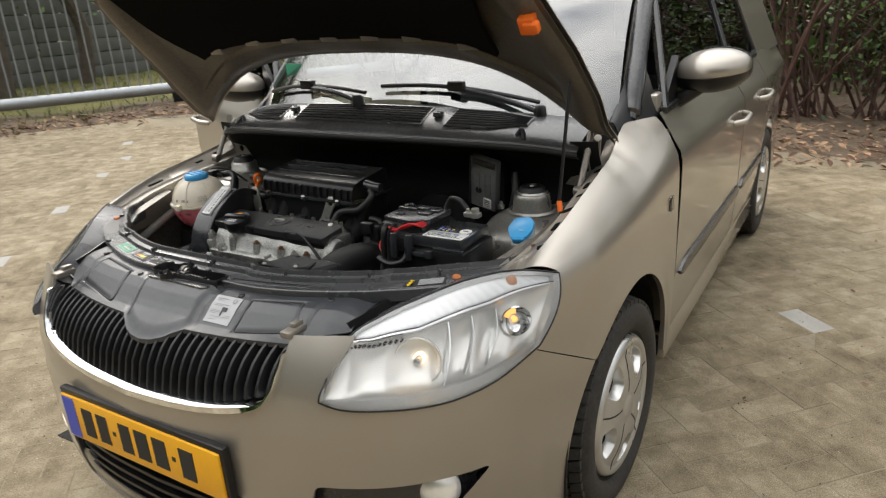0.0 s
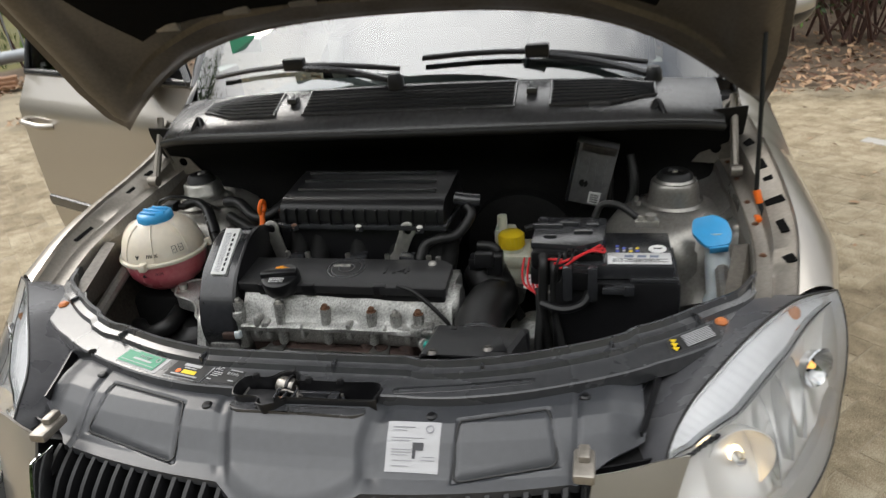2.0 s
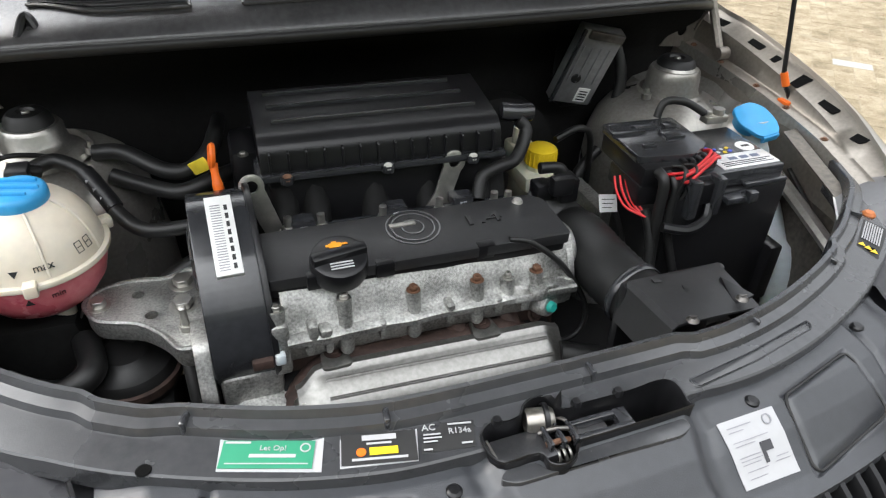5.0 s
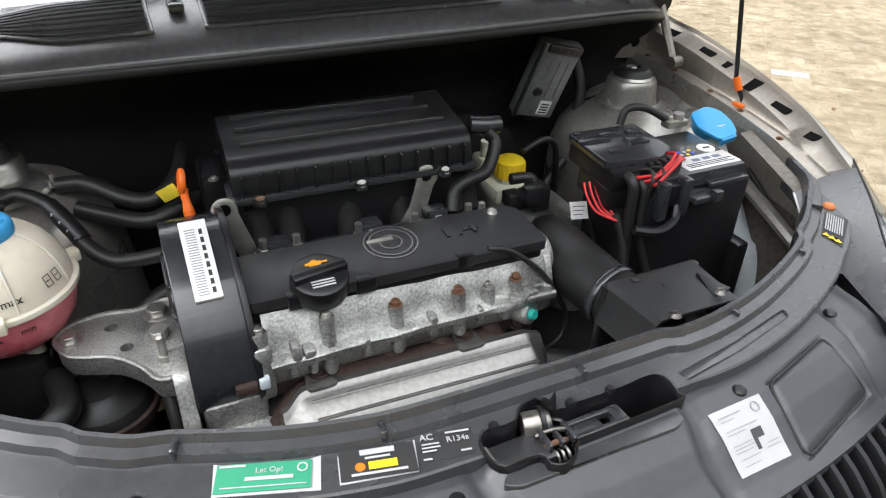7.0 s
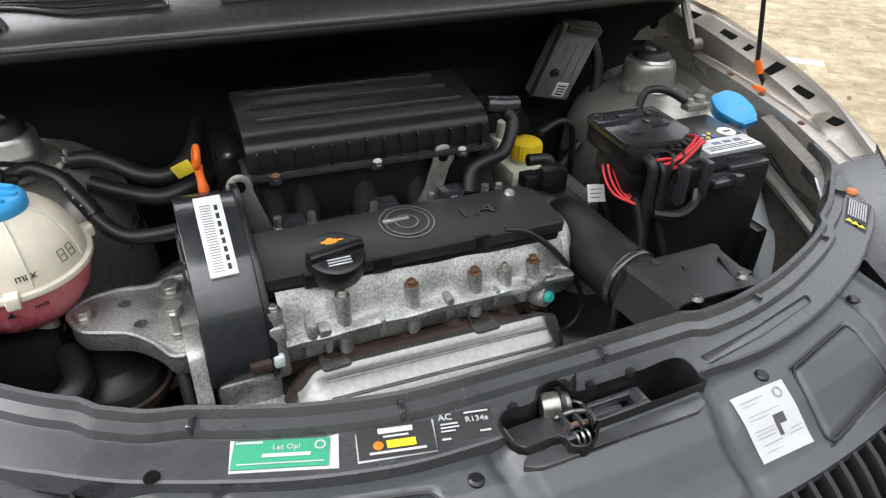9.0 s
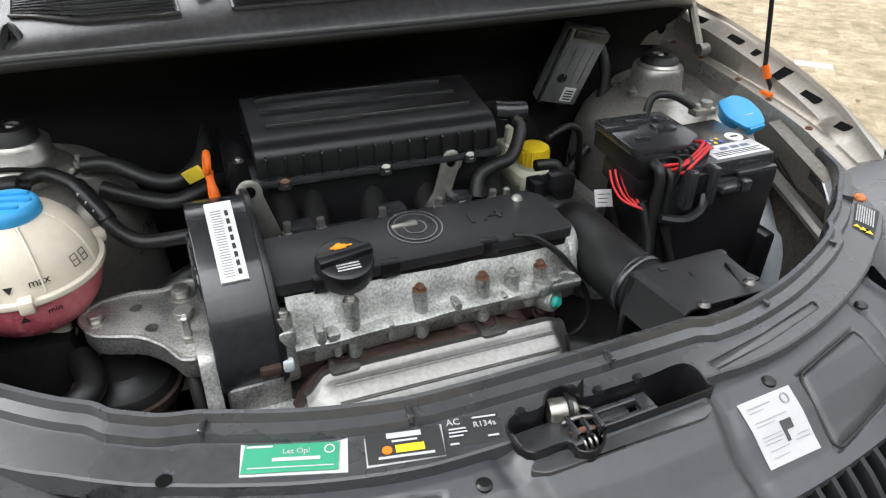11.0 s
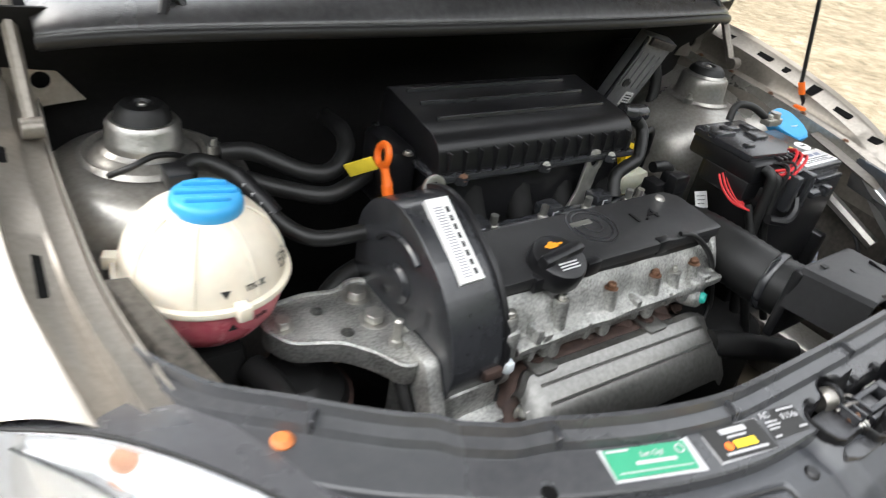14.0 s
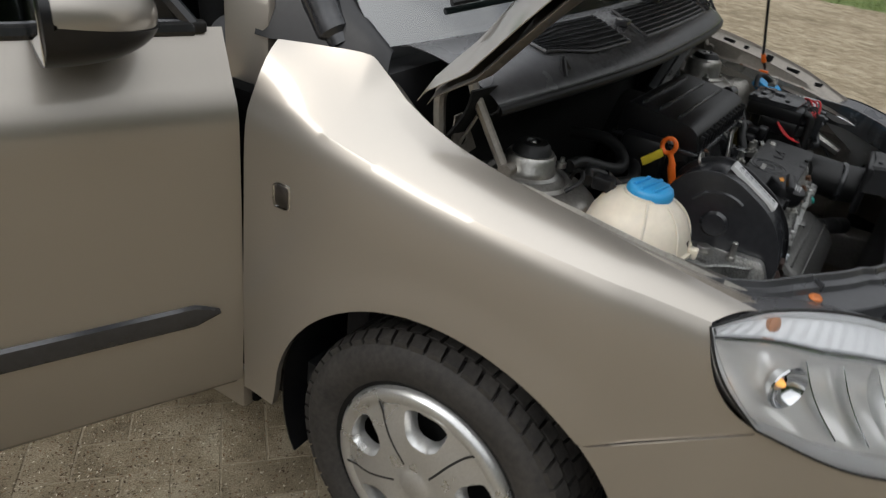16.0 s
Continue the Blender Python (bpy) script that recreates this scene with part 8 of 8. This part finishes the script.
hose("radiator_hose", "thick sooty hose low beside the tank", 0.018, [(-0.60, 0.62, 0.60), (-0.56, 0.58, 0.61), (-0.52, 0.56, 0.62), (-0.49, 0.58, 0.63), (-0.50, 0.64, 0.63)])
hose("radiator_hose", "thick sooty hose low beside the tank", 0.016, [(-0.61, 0.56, 0.56), (-0.56, 0.52, 0.575), (-0.50, 0.52, 0.58), (-0.47, 0.55, 0.56), (-0.44, 0.56, 0.50)])
hose("wiring_loom", "taped black wiring loom", 0.009, [(0.165, 0.66, 0.78), (0.20, 0.655, 0.775), (0.20, 0.64, 0.74), (0.22, 0.62, 0.70), (0.26, 0.62, 0.62)])
hose("sensor_cable", "thin black sensor cable in a loop", 0.004, [(0.045, 0.505, 0.774), (0.075, 0.498, 0.767), (0.120, 0.49, 0.728), (0.160, 0.49, 0.668), (0.171, 0.485, 0.632), (0.160, 0.48, 0.605), (0.130, 0.475, 0.60), (0.108, 0.47, 0.625)])
hose("brake_pipe", "thin black pipe on the inner wing", 0.004, [(0.628, 0.62, 0.73), (0.615, 0.55, 0.70), (0.60, 0.48, 0.655), (0.59, 0.44, 0.60)])
hose("vacuum_pipe", "thin black pipe to the brake servo", 0.006, [(0.245, 0.76, 0.77), (0.30, 0.78, 0.775), (0.34, 0.80, 0.74), (0.36, 0.82, 0.62)])
hose("wiring_loom", "taped black wiring loom", 0.010, [(0.38, 0.83, 0.70), (0.33, 0.81, 0.66), (0.31, 0.76, 0.60), (0.33, 0.70, 0.50)])
hose("tank_cable", "thin black cable over the coolant tank", 0.0035, [(-0.60, 0.80, 0.815), (-0.58, 0.785, 0.83), (-0.55, 0.795, 0.835), (-0.51, 0.82, 0.815), (-0.47, 0.84, 0.78)])
clip = thing("hose_connector", "black hose connector with a white printed band", "connector", (-0.45, 0.755, 0.78))
part("sleeve", tube([(-0.468, 0.782, 0.806), (-0.445, 0.752, 0.780), (-0.436, 0.738, 0.768)], 0.0125, 12), BLACK, clip)
for k in range(4):
    p = Vector((-0.462, 0.774, 0.800)).lerp(Vector((-0.440, 0.745, 0.774)), k / 3)
    part("print_bar", box(p.x - 0.004, p.x + 0.004, p.y - 0.0135, p.y - 0.011, p.z - 0.0015, p.z + 0.003, 0), WHITE, clip)
# shapes low in the bay
deep = thing("gearbox", "near-black gearbox and brackets low beside the engine", "gearbox", (0.25, 0.6, 0.25))
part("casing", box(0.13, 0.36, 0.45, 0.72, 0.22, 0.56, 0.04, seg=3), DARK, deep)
part("selector_tower", lathe([(0.05, 0.0), (0.045, 0.08), (0.02, 0.1), (0, 0.1)], (0.27, 0.62, 0.55), 20), ALU, deep)
part("bracket", box(0.29, 0.32, 0.66, 0.78, 0.55, 0.68, 0.006), ALU, deep)
part("connector", merge(box(0.185, 0.215, 0.62, 0.655, 0.735, 0.775, 0.004), box(0.165, 0.20, 0.61, 0.63, 0.755, 0.785, 0.004), box(0.15, 0.175, 0.63, 0.66, 0.74, 0.765, 0.003)), BLACK, deep)
rad = thing("radiator", "dark radiator and fan shroud behind the grille", "radiator", (0, 0.3, 0.3))
part("core", box(-0.40, 0.40, 0.20, 0.25, 0.22, 0.70, 0.005), DARK, rad)
part("fan_shroud", box(-0.36, 0.36, 0.262, 0.31, 0.25, 0.66, 0.02), BLACK, rad)
part("coolant_pipe", tube([(0.10, 0.43, 0.62), (0.16, 0.41, 0.61), (0.22, 0.40, 0.59), (0.27, 0.38, 0.58)], 0.02, 12), RUBBER, rad)
pulley = thing("auxiliary_pulley", "dark grooved pulley low beside the engine", "pulley", (-0.36, 0.55, 0.4))
part("wheel", lathe([(0, 0.02), (0.03, 0.02), (0.055, 0.012), (0.06, 0.0), (0.055, -0.012), (0, -0.02)], (-0.36, 0.58, 0.48), 36, pose(0, 0, 0, 0, 90, 0)), DARK, pulley)
part("shaft", tube([(-0.36, 0.58, 0.48), (-0.26, 0.58, 0.48)], 0.02, 12, 0), DARK, pulley)

# ---- paving, fence, shrubs ----
def brick_mesh(L, W, h=0.035, bev=0.0012):
    x, y = L / 2, W / 2
    bm = bmesh.new()
    lo = [bm.verts.new((a * x, b * y, -h)) for a, b in ((-1, -1), (1, -1), (1, 1), (-1, 1))]
    mid = [bm.verts.new((a * x, b * y, -bev)) for a, b in ((-1, -1), (1, -1), (1, 1), (-1, 1))]
    hi = [bm.verts.new((a * (x - bev), b * (y - bev), 0)) for a, b in ((-1, -1), (1, -1), (1, 1), (-1, 1))]
    bm.faces.new(hi)
    for i in range(4):
        j = (i + 1) % 4
        bm.faces.new((mid[i], mid[j], hi[j], hi[i]))
        bm.faces.new((lo[i], lo[j], mid[j], mid[i]))
    return bm


BW = 0.105
TURN_B = radians(-43)
paving = solo("pavement", box(-13, 11.6, -9, 5.6, G - 0.06, G - 0.0010, 0), JOINT, "worn brick paving of the car park laid in herringbone", "pavement", kind="structure")
cells = []
ca, sa = math.cos(TURN_B), math.sin(TURN_B)
for k in range(-130, 131):
    for j in range(-50, 51):
        for kind in (0, 1):
            u, v = (k + 4 * j + 1.0, k + 0.5) if kind == 0 else (k + 4 * j + 2.5, k + 0.0)
            u, v = u * BW, v * BW
            x, y = 1.17 + ca * u - sa * v, 2.28 + sa * u + ca * v
            if -12.5 < x < 10.9 + 0.3 * math.sin(y) and -6.5 < y < 4.95 + 0.12 * math.sin(x * 1.7):
                if x < -6 and y > 1.62 * (x + 9.3) + 2.3 + 0.2 * math.sin(3 * x):
                    continue
                cells.append((x, y, kind))
WHITES = [(1.17, 2.28), (3.17, 2.56), (1.97, 3.74), (-4.62, 2.84), (-3.87, 2.11), (-5.2, 3.5), (-5.87, 4.21), (-3.1, 1.35), (-2.4, 0.65)]
white_ids = {min((i for i, c in enumerate(cells) if c[2] == 0), key=lambda i: (cells[i][0] - wx) ** 2 + (cells[i][1] - wy) ** 2) for wx, wy in WHITES}
rng = random.Random(7)
verts, faces = [], []
bm0 = brick_mesh(2 * BW - 0.004, BW - 0.004)
base_me = bpy.data.meshes.new("brick")
bm0.to_mesh(base_me)
bm0.free()
base_me.materials.append(BRICK)
white_me = base_me.copy()
white_me.materials.clear()
white_me.materials.append(WHITE_BRICK)
bv = [v.co.copy() for v in base_me.vertices]
bf = [tuple(p.vertices) for p in base_me.polygons]
made = 0
for i, (x, y, kind) in enumerate(cells):
    dz = rng.uniform(-0.0008, 0.0012)
    m = Matrix.Translation((x, y, G + dz)) @ pose(0, 0, 0, rng.uniform(-0.35, 0.35), rng.uniform(-0.35, 0.35), math.degrees(TURN_B) + (90 if kind else 0) + rng.uniform(-0.8, 0.8))
    single = (-2.15 < x < -0.75 and -0.2 < y < 2.5) or (0.8 < x < 1.45 and 0.3 < y < 1.3)
    if i in white_ids or (single and made < 285):
        ob = new("brick", white_me if i in white_ids else base_me)
        ob.parent = paving
        ob.matrix_basis = m
        made += 1
    else:
        n0 = len(verts)
        verts += [tuple(m @ v) for v in bv]
        faces += [tuple(n0 + q for q in f) for f in bf]
fme = bpy.data.meshes.new("brick_field")
fme.from_pydata(verts, [], faces)
fme.materials.append(BRICK)
fld = new("brick_field", fme)
fld.parent = paving
tagged(fld, "worn paving bricks in a herringbone bond", kind="stuff")


def scatter(name, n, place, size, material, label, category, flat=0.35, shape=0, seed=1):
    """Many small leaves or blades as one mesh."""
    r = random.Random(seed)
    vs, fs = [], []
    for _ in range(n):
        p = Vector(place(r))
        s = size * r.uniform(0.6, 1.4)
        m = pose(0, 0, 0, r.uniform(-90, 90) * flat, r.uniform(-90, 90) * flat, r.uniform(0, 360))
        if shape == 0:
            pts = [(-1, 0, 0), (-0.4, -0.42, 0.12), (0.45, -0.36, 0.1), (1, 0, -0.05), (0.45, 0.36, 0.1), (-0.4, 0.42, 0.12)]
            pf = [(0, 1, 2, 3), (0, 3, 4, 5)]
        else:
            h = r.uniform(2.0, 5.0)
            pts = [(-0.2, 0, 0), (0.2, 0, 0), (0.25, 0.3, h * 0.6), (0.5, 0.9, h)]
            pf = [(0, 1, 2), (0, 2, 3)]
        n0 = len(vs)
        vs += [tuple(p + m @ (Vector(q) * s)) for q in pts]
        fs += [tuple(n0 + q for q in f) for f in pf]
    me = bpy.data.meshes.new(name)
    me.from_pydata(vs, [], fs)
    me.materials.append(material)
    return tagged(new(name, me), label, category, kind="stuff")


# grit trodden over the bricks beside the front wheel
scatter("grit", 7000, lambda r: (-1.15 + r.gauss(0, 0.30), 1.40 + r.gauss(0, 0.5), G + 0.002), 0.0030, mat("pale_grit", (0.20, 0.16, 0.10), 0.9, var=0.5, rand=0.8, col2=(0.5, 0.44, 0.33)), "pale grit and leaf crumbs on the paving", "grit", 0.3, seed=21)
scatter("dark_grit", 6000, lambda r: (-1.15 + r.gauss(0, 0.32), 1.40 + r.gauss(0, 0.55), G + 0.002), 0.0034, mat("dark_soil_crumbs", (0.12, 0.075, 0.04), 0.95, var=0.5, rand=0.6), "dark soil crumbs on the paving", "grit", 0.2, seed=22)
scatter("paving_grit", 9000, lambda r: (r.choice((r.uniform(0.85, 4.6), r.uniform(-5.5, -1.0))), r.uniform(-1.2, 4.6), G + 0.003), 0.0042, mat("brown_grit", (0.11, 0.08, 0.05), 0.95, var=0.5, rand=0.8, col2=(0.30, 0.25, 0.17)), "brown grit and crumbled leaf swept over the paving", "grit", 0.3, seed=31)
scatter("paving_leaf_crumbs", 260, lambda r: (r.choice((r.uniform(0.9, 5.0), r.uniform(-6, -1.2))), r.uniform(-0.5, 4.8), G + 0.005), 0.011, LEAF_DRY, "small crumbs of dry leaf on the paving", "leaves", 0.15, seed=32)
scatter("fallen_leaves", 5200, lambda r: (r.uniform(-5, 7.8), 4.75 + abs(r.gauss(0, 1.2)), G + 0.045 + r.uniform(0, 0.04)), 0.035, LEAF_DRY, "dry brown leaves strewn over the soil bed", "leaves", 0.3)


def verge_place(r):
    t = r.uniform(0, 1)
    return (-9.4 + 4.4 * t - r.gauss(0.1, 0.5), 2.2 + 7.0 * t + r.gauss(0.2, 0.3), G + 0.03 + r.uniform(0, 0.025))


scatter("verge_leaves", 1500, verge_place, 0.04, LEAF_DRY, "dry brown leaves along the fence verge", "leaves", 0.3, seed=3)
scatter("stray_leaves", 60, lambda r: (r.choice((r.uniform(-8, -1.5), r.uniform(1.2, 6))), r.uniform(1.5, 5), G + 0.006), 0.022, LEAF_DRY, "few dry leaves lying on the paving", "leaves", 0.12, seed=4)
scatter("lawn_blades", 9000, lambda r: (10.7 + abs(r.gauss(0, 2.5)), r.uniform(-5, 6), G + 0.01), 0.02, GRASS, "short green grass blades at the lawn edge", "grass", 0.25, 1, 5)
scatter("moss_tufts", 4200, lambda r: (-12.5 + r.uniform(-4, 4.5), r.uniform(-1, 13), G + 0.03), 0.035, GRASS, "yellow-green moss and grass tufts behind the fence", "grass", 0.3, 1, 6)


def shrub(x, y, h, w, seed, leafy, label):
    r = random.Random(seed)
    e = thing("shrub", label, "shrub", (x, y, G))
    bm = bmesh.new()
    tips = []
    for _ in range(26):
        a, out = r.uniform(0, 2 * math.pi), r.uniform(0.3, 1.0)
        top = Vector((x + math.cos(a) * w * out, y + math.sin(a) * w * out * 0.7, G + h * r.uniform(0.5, 1.05)))
        b = Vector((x + r.gauss(0, 0.25), y + r.gauss(0, 0.2), G + 0.02))
        mid = b.lerp(top, 0.5) + Vector((r.gauss(0, 0.2), r.gauss(0, 0.2), 0.15))
        merge(bm, tube([b, mid, top], 0.012 * r.uniform(0.7, 1.6), 5, 4))
        tips += [mid, top, mid.lerp(top, 0.5), b.lerp(mid, 0.6)]
        for _ in range(3):
            c = mid.lerp(top, r.random())
            d = c + Vector((r.gauss(0, 0.3), r.gauss(0, 0.25), r.gauss(0.12, 0.2)))
            merge(bm, tube([c, c.lerp(d, 0.5) + Vector((0, 0, 0.04)), d], 0.006, 4, 3))
            tips.append(d)
    part("branchwork", bm, STEM, e)
    vs, fs = [], []
    for _ in range(int(3000 * leafy)):
        t = r.choice(tips)
        p = t + Vector((r.gauss(0, 0.16), r.gauss(0, 0.16), r.gauss(0, 0.13)))
        s = r.uniform(0.022, 0.045)
        m = pose(0, 0, 0, r.uniform(-60, 60), r.uniform(-60, 60), r.uniform(0, 360))
        n0 = len(vs)
        vs += [tuple(p + m @ (Vector(q) * s)) for q in ((-1, 0, 0), (0, -0.45, 0.1), (1, 0, 0), (0, 0.45, 0.1))]
        fs.append((n0, n0 + 1, n0 + 2, n0 + 3))
    if vs:
        me = bpy.data.meshes.new("leaves")
        me.from_pydata(vs, [], fs)
        me.materials.append(LEAF)
        lv = new("leaves", me)
        lv.parent = e
        lv.matrix_parent_inverse = Matrix.Translation(e.location).inverted()
    return e


for x, y, h, w, seed, leafy, text in (
    (0.6, 7.0, 2.2, 1.0, 11, 0.15, "tangled shrub of bare red-brown stems"),
    (1.6, 6.9, 1.9, 0.9, 12, 0.9, "dense green-leaved evergreen shrub beside the paving"),
    (2.7, 6.8, 1.9, 1.0, 13, 1.2, "dense green-leaved evergreen shrub beside the paving"),
    (4.0, 7.1, 2.2, 1.1, 14, 1.0, "dense green-leaved evergreen shrub beside the paving"),
    (5.6, 7.4, 2.0, 1.2, 15, 0.7, "half-leafy shrub with dark stems"),
    (-0.8, 7.6, 2.4, 1.2, 16, 0.4, "tangled shrub of bare red-brown stems"),
    (1.2, 8.6, 2.8, 1.3, 17, 0.7, "tall half-leafy shrub at the wood's edge"),
    (3.2, 8.8, 2.9, 1.4, 18, 0.9, "tall half-leafy shrub at the wood's edge"),
    (-2.6, 8.4, 2.6, 1.3, 19, 0.5, "tall half-leafy shrub at the wood's edge"),
):
    shrub(x, y, h, w, seed, leafy, text)


def tree(x, y, h, seed, leafy):
    r = random.Random(seed)
    e = thing("tree", "slender grey-barked tree with thin evergreen crown", "tree", (x, y, G))
    pts = [Vector((x, y, G - 0.05))]
    for k in range(1, 6):
        pts.append(Vector((x + r.gauss(0, 0.12) * k, y + r.gauss(0, 0.12) * k, G + h * k / 5)))
    n = len(smoothed(pts, 5))
    bm = tube(pts, [0.17 * (1 - 0.85 * i / n) for i in range(n)], 9, 5)
    tips = []
    for _ in range(16):
        k = r.uniform(1.4, 4.8)
        i = int(k)
        b = pts[i].lerp(pts[min(i + 1, 5)], k - i)
        a = r.uniform(0, 6.28)
        ln = r.uniform(0.8, 2.0) * (1.2 - k / 7)
        t = b + Vector((math.cos(a) * ln, math.sin(a) * ln, r.uniform(0.2, 1.0)))
        merge(bm, tube([b, b.lerp(t, 0.5) + Vector((0, 0, 0.1)), t], [0.035, 0.03, 0.025, 0.02, 0.016, 0.012, 0.01, 0.008, 0.006], 5, 4))
        tips += [t, b.lerp(t, 0.6)]
    part("trunk", bm, BARK, e)
    vs, fs = [], []
    for _ in range(int(2600 * leafy)):
        t = r.choice(tips)
        p = t + Vector((r.gauss(0, 0.4), r.gauss(0, 0.4), r.gauss(0, 0.3)))
        s = r.uniform(0.04, 0.09)
        m = pose(0, 0, 0, r.uniform(-70, 70), r.uniform(-70, 70), r.uniform(0, 360))
        n0 = len(vs)
        vs += [tuple(p + m @ (Vector(q) * s)) for q in ((-1, 0, 0), (0, -0.45, 0.1), (1, 0, 0), (0, 0.45, 0.1))]
        fs.append((n0, n0 + 1, n0 + 2, n0 + 3))
    me = bpy.data.meshes.new("crown")
    me.from_pydata(vs, [], fs)
    me.materials.append(LEAF)
    cr = new("crown", me)
    cr.parent = e
    cr.matrix_parent_inverse = Matrix.Translation(e.location).inverted()


for k, (x, y) in enumerate(((-13.5, 8.5), (-15.0, 5.0), (-14.5, 11.0), (-17.5, 8.0), (-12.0, 13.5), (-18.0, 13.0), (-9.5, 14.5), (-6.0, 13.0), (-3.0, 12.0), (0.0, 12.5), (2.5, 11.5), (5.0, 12.5), (8.0, 12.0), (-16.0, 2.0), (-20.0, 4.0), (-11.5, 17.0), (11, 14), (-13.0, 6.5))):
    tree(x, y, 6.0 + (k * 37 % 25) / 8, 100 + k, 0.8)

# a dark thicket closes the view behind the shrubs and the fence
rt = random.Random(9)
scatter("thicket", 26000, lambda r: (r.uniform(-9, 12), 9.6 + r.uniform(0, 3.0), G + abs(r.gauss(0, 1.5))), 0.11, LEAF, "dark leafy thicket behind the shrubs", "thicket", 0.8, seed=8)
# made tall and dense also to cut low sky light from the west
scatter("thicket_west", 30000, lambda r: (-19.5 + r.uniform(-2.5, 1.5), r.uniform(-14, 20), G + r.uniform(0, 6.5) * r.uniform(0.7, 1.0)), 0.2, LEAF, "dark leafy thicket beyond the mossy ground", "thicket", 0.8, seed=10)
# unseen leaf wall added to keep low southern sky off the paint
scatter("thicket_south", 34000, lambda r: (r.uniform(-18, 16), -11.0 + r.uniform(-2.5, 1.0), G + r.uniform(0, 7.5) * r.uniform(0.7, 1.0)), 0.22, LEAF, "unseen tall leaf wall added to block southern sky light", "thicket", 0.8, seed=12)
bm = bmesh.new()
for _ in range(90):
    x, y = rt.uniform(-8, 10), rt.uniform(8.0, 12)
    merge(bm, tube([(x, y, G), (x + rt.gauss(0, 0.3), y + rt.gauss(0, 0.2), G + 1.3), (x + rt.gauss(0, 0.8), y + rt.gauss(0, 0.5), G + rt.uniform(2, 3.5))], 0.018, 4, 4))
tagged(part("thicket_stems", bm, STEM), "thin dark stems rising through the thicket", "thicket", kind="stuff")

# sliding gate fence: a round bottom beam, bars, posts
FD = Vector((0.53, 0.848, 0)).normalized()
F0 = Vector((-9.35, 5.0, G))
ang = math.degrees(math.atan2(FD.y, FD.x))
fence = thing("fence", "galvanised bar fence on a thick round bottom rail", "fence", tuple(F0))
part("bottom_rail", tube([F0 + FD * -9 + Vector((0, 0, 0.24)), F0 + FD * 12 + Vector((0, 0, 0.24))], 0.085, 20, 0), GALV, fence, "thick round galvanised rail")
part("top_rail", tube([F0 + FD * -9 + Vector((0, 0, 1.9)), F0 + FD * 12 + Vector((0, 0, 1.9))], 0.03, 10, 0), GALV, fence)
for k in range(130):
    p = F0 + FD * (-8.9 + 0.16 * k)
    part("bar", tube([p + Vector((0, 0, 0.3)), p + Vector((0, 0, 1.92))], 0.013, 6, 0), GALV, fence)
for d in (-6.5, -3.4, -0.6, 2.05, 5.2, 8.4):
    p = F0 + FD * d
    part("post", moved(box(-0.06, 0.06, -0.06, 0.06, 0, 2.05, 0.01), Matrix.Translation(p + Vector((-0.10, 0.06, 0))) @ pose(0, 0, 0, 0, 0, ang)), GALV, fence)
    part("roller_foot", moved(box(-0.10, 0.10, -0.08, 0.08, 0, 0.16, 0.02), Matrix.Translation(p) @ pose(0, 0, 0, 0, 0, ang)), DARK, fence)
for k in range(7):
    p = Vector((-16.2 + 0.35 * k, -3.0 + 2.5 * k, G))
    w = thing("privacy_screen", "weathered grey board panel behind the fence", "screen", tuple(p), "grey screens behind the fence")
    for q in range(6):
        part("board", moved(box(-1.24, 1.24, -0.02, 0.02, 0.02 + 0.3 * q, 0.305 + 0.3 * q, 0.006), Matrix.Translation(p) @ pose(0, 0, 0, 0, 0, 82)), CONCRETE, w)
plank = thing("timber_stack", "small stack of brown planks lying by the fence", "planks", (-6.9, 6.5, G))
for k in range(3):
    part("plank", moved(box(-0.45, 0.45, -0.07, 0.07, 0.03 + 0.045 * k, 0.07 + 0.045 * k, 0.006), Matrix.Translation((-6.95, 6.55, G)) @ pose(0, 0, 0, 0, 0, 20 + 9 * k)), WOOD, plank)
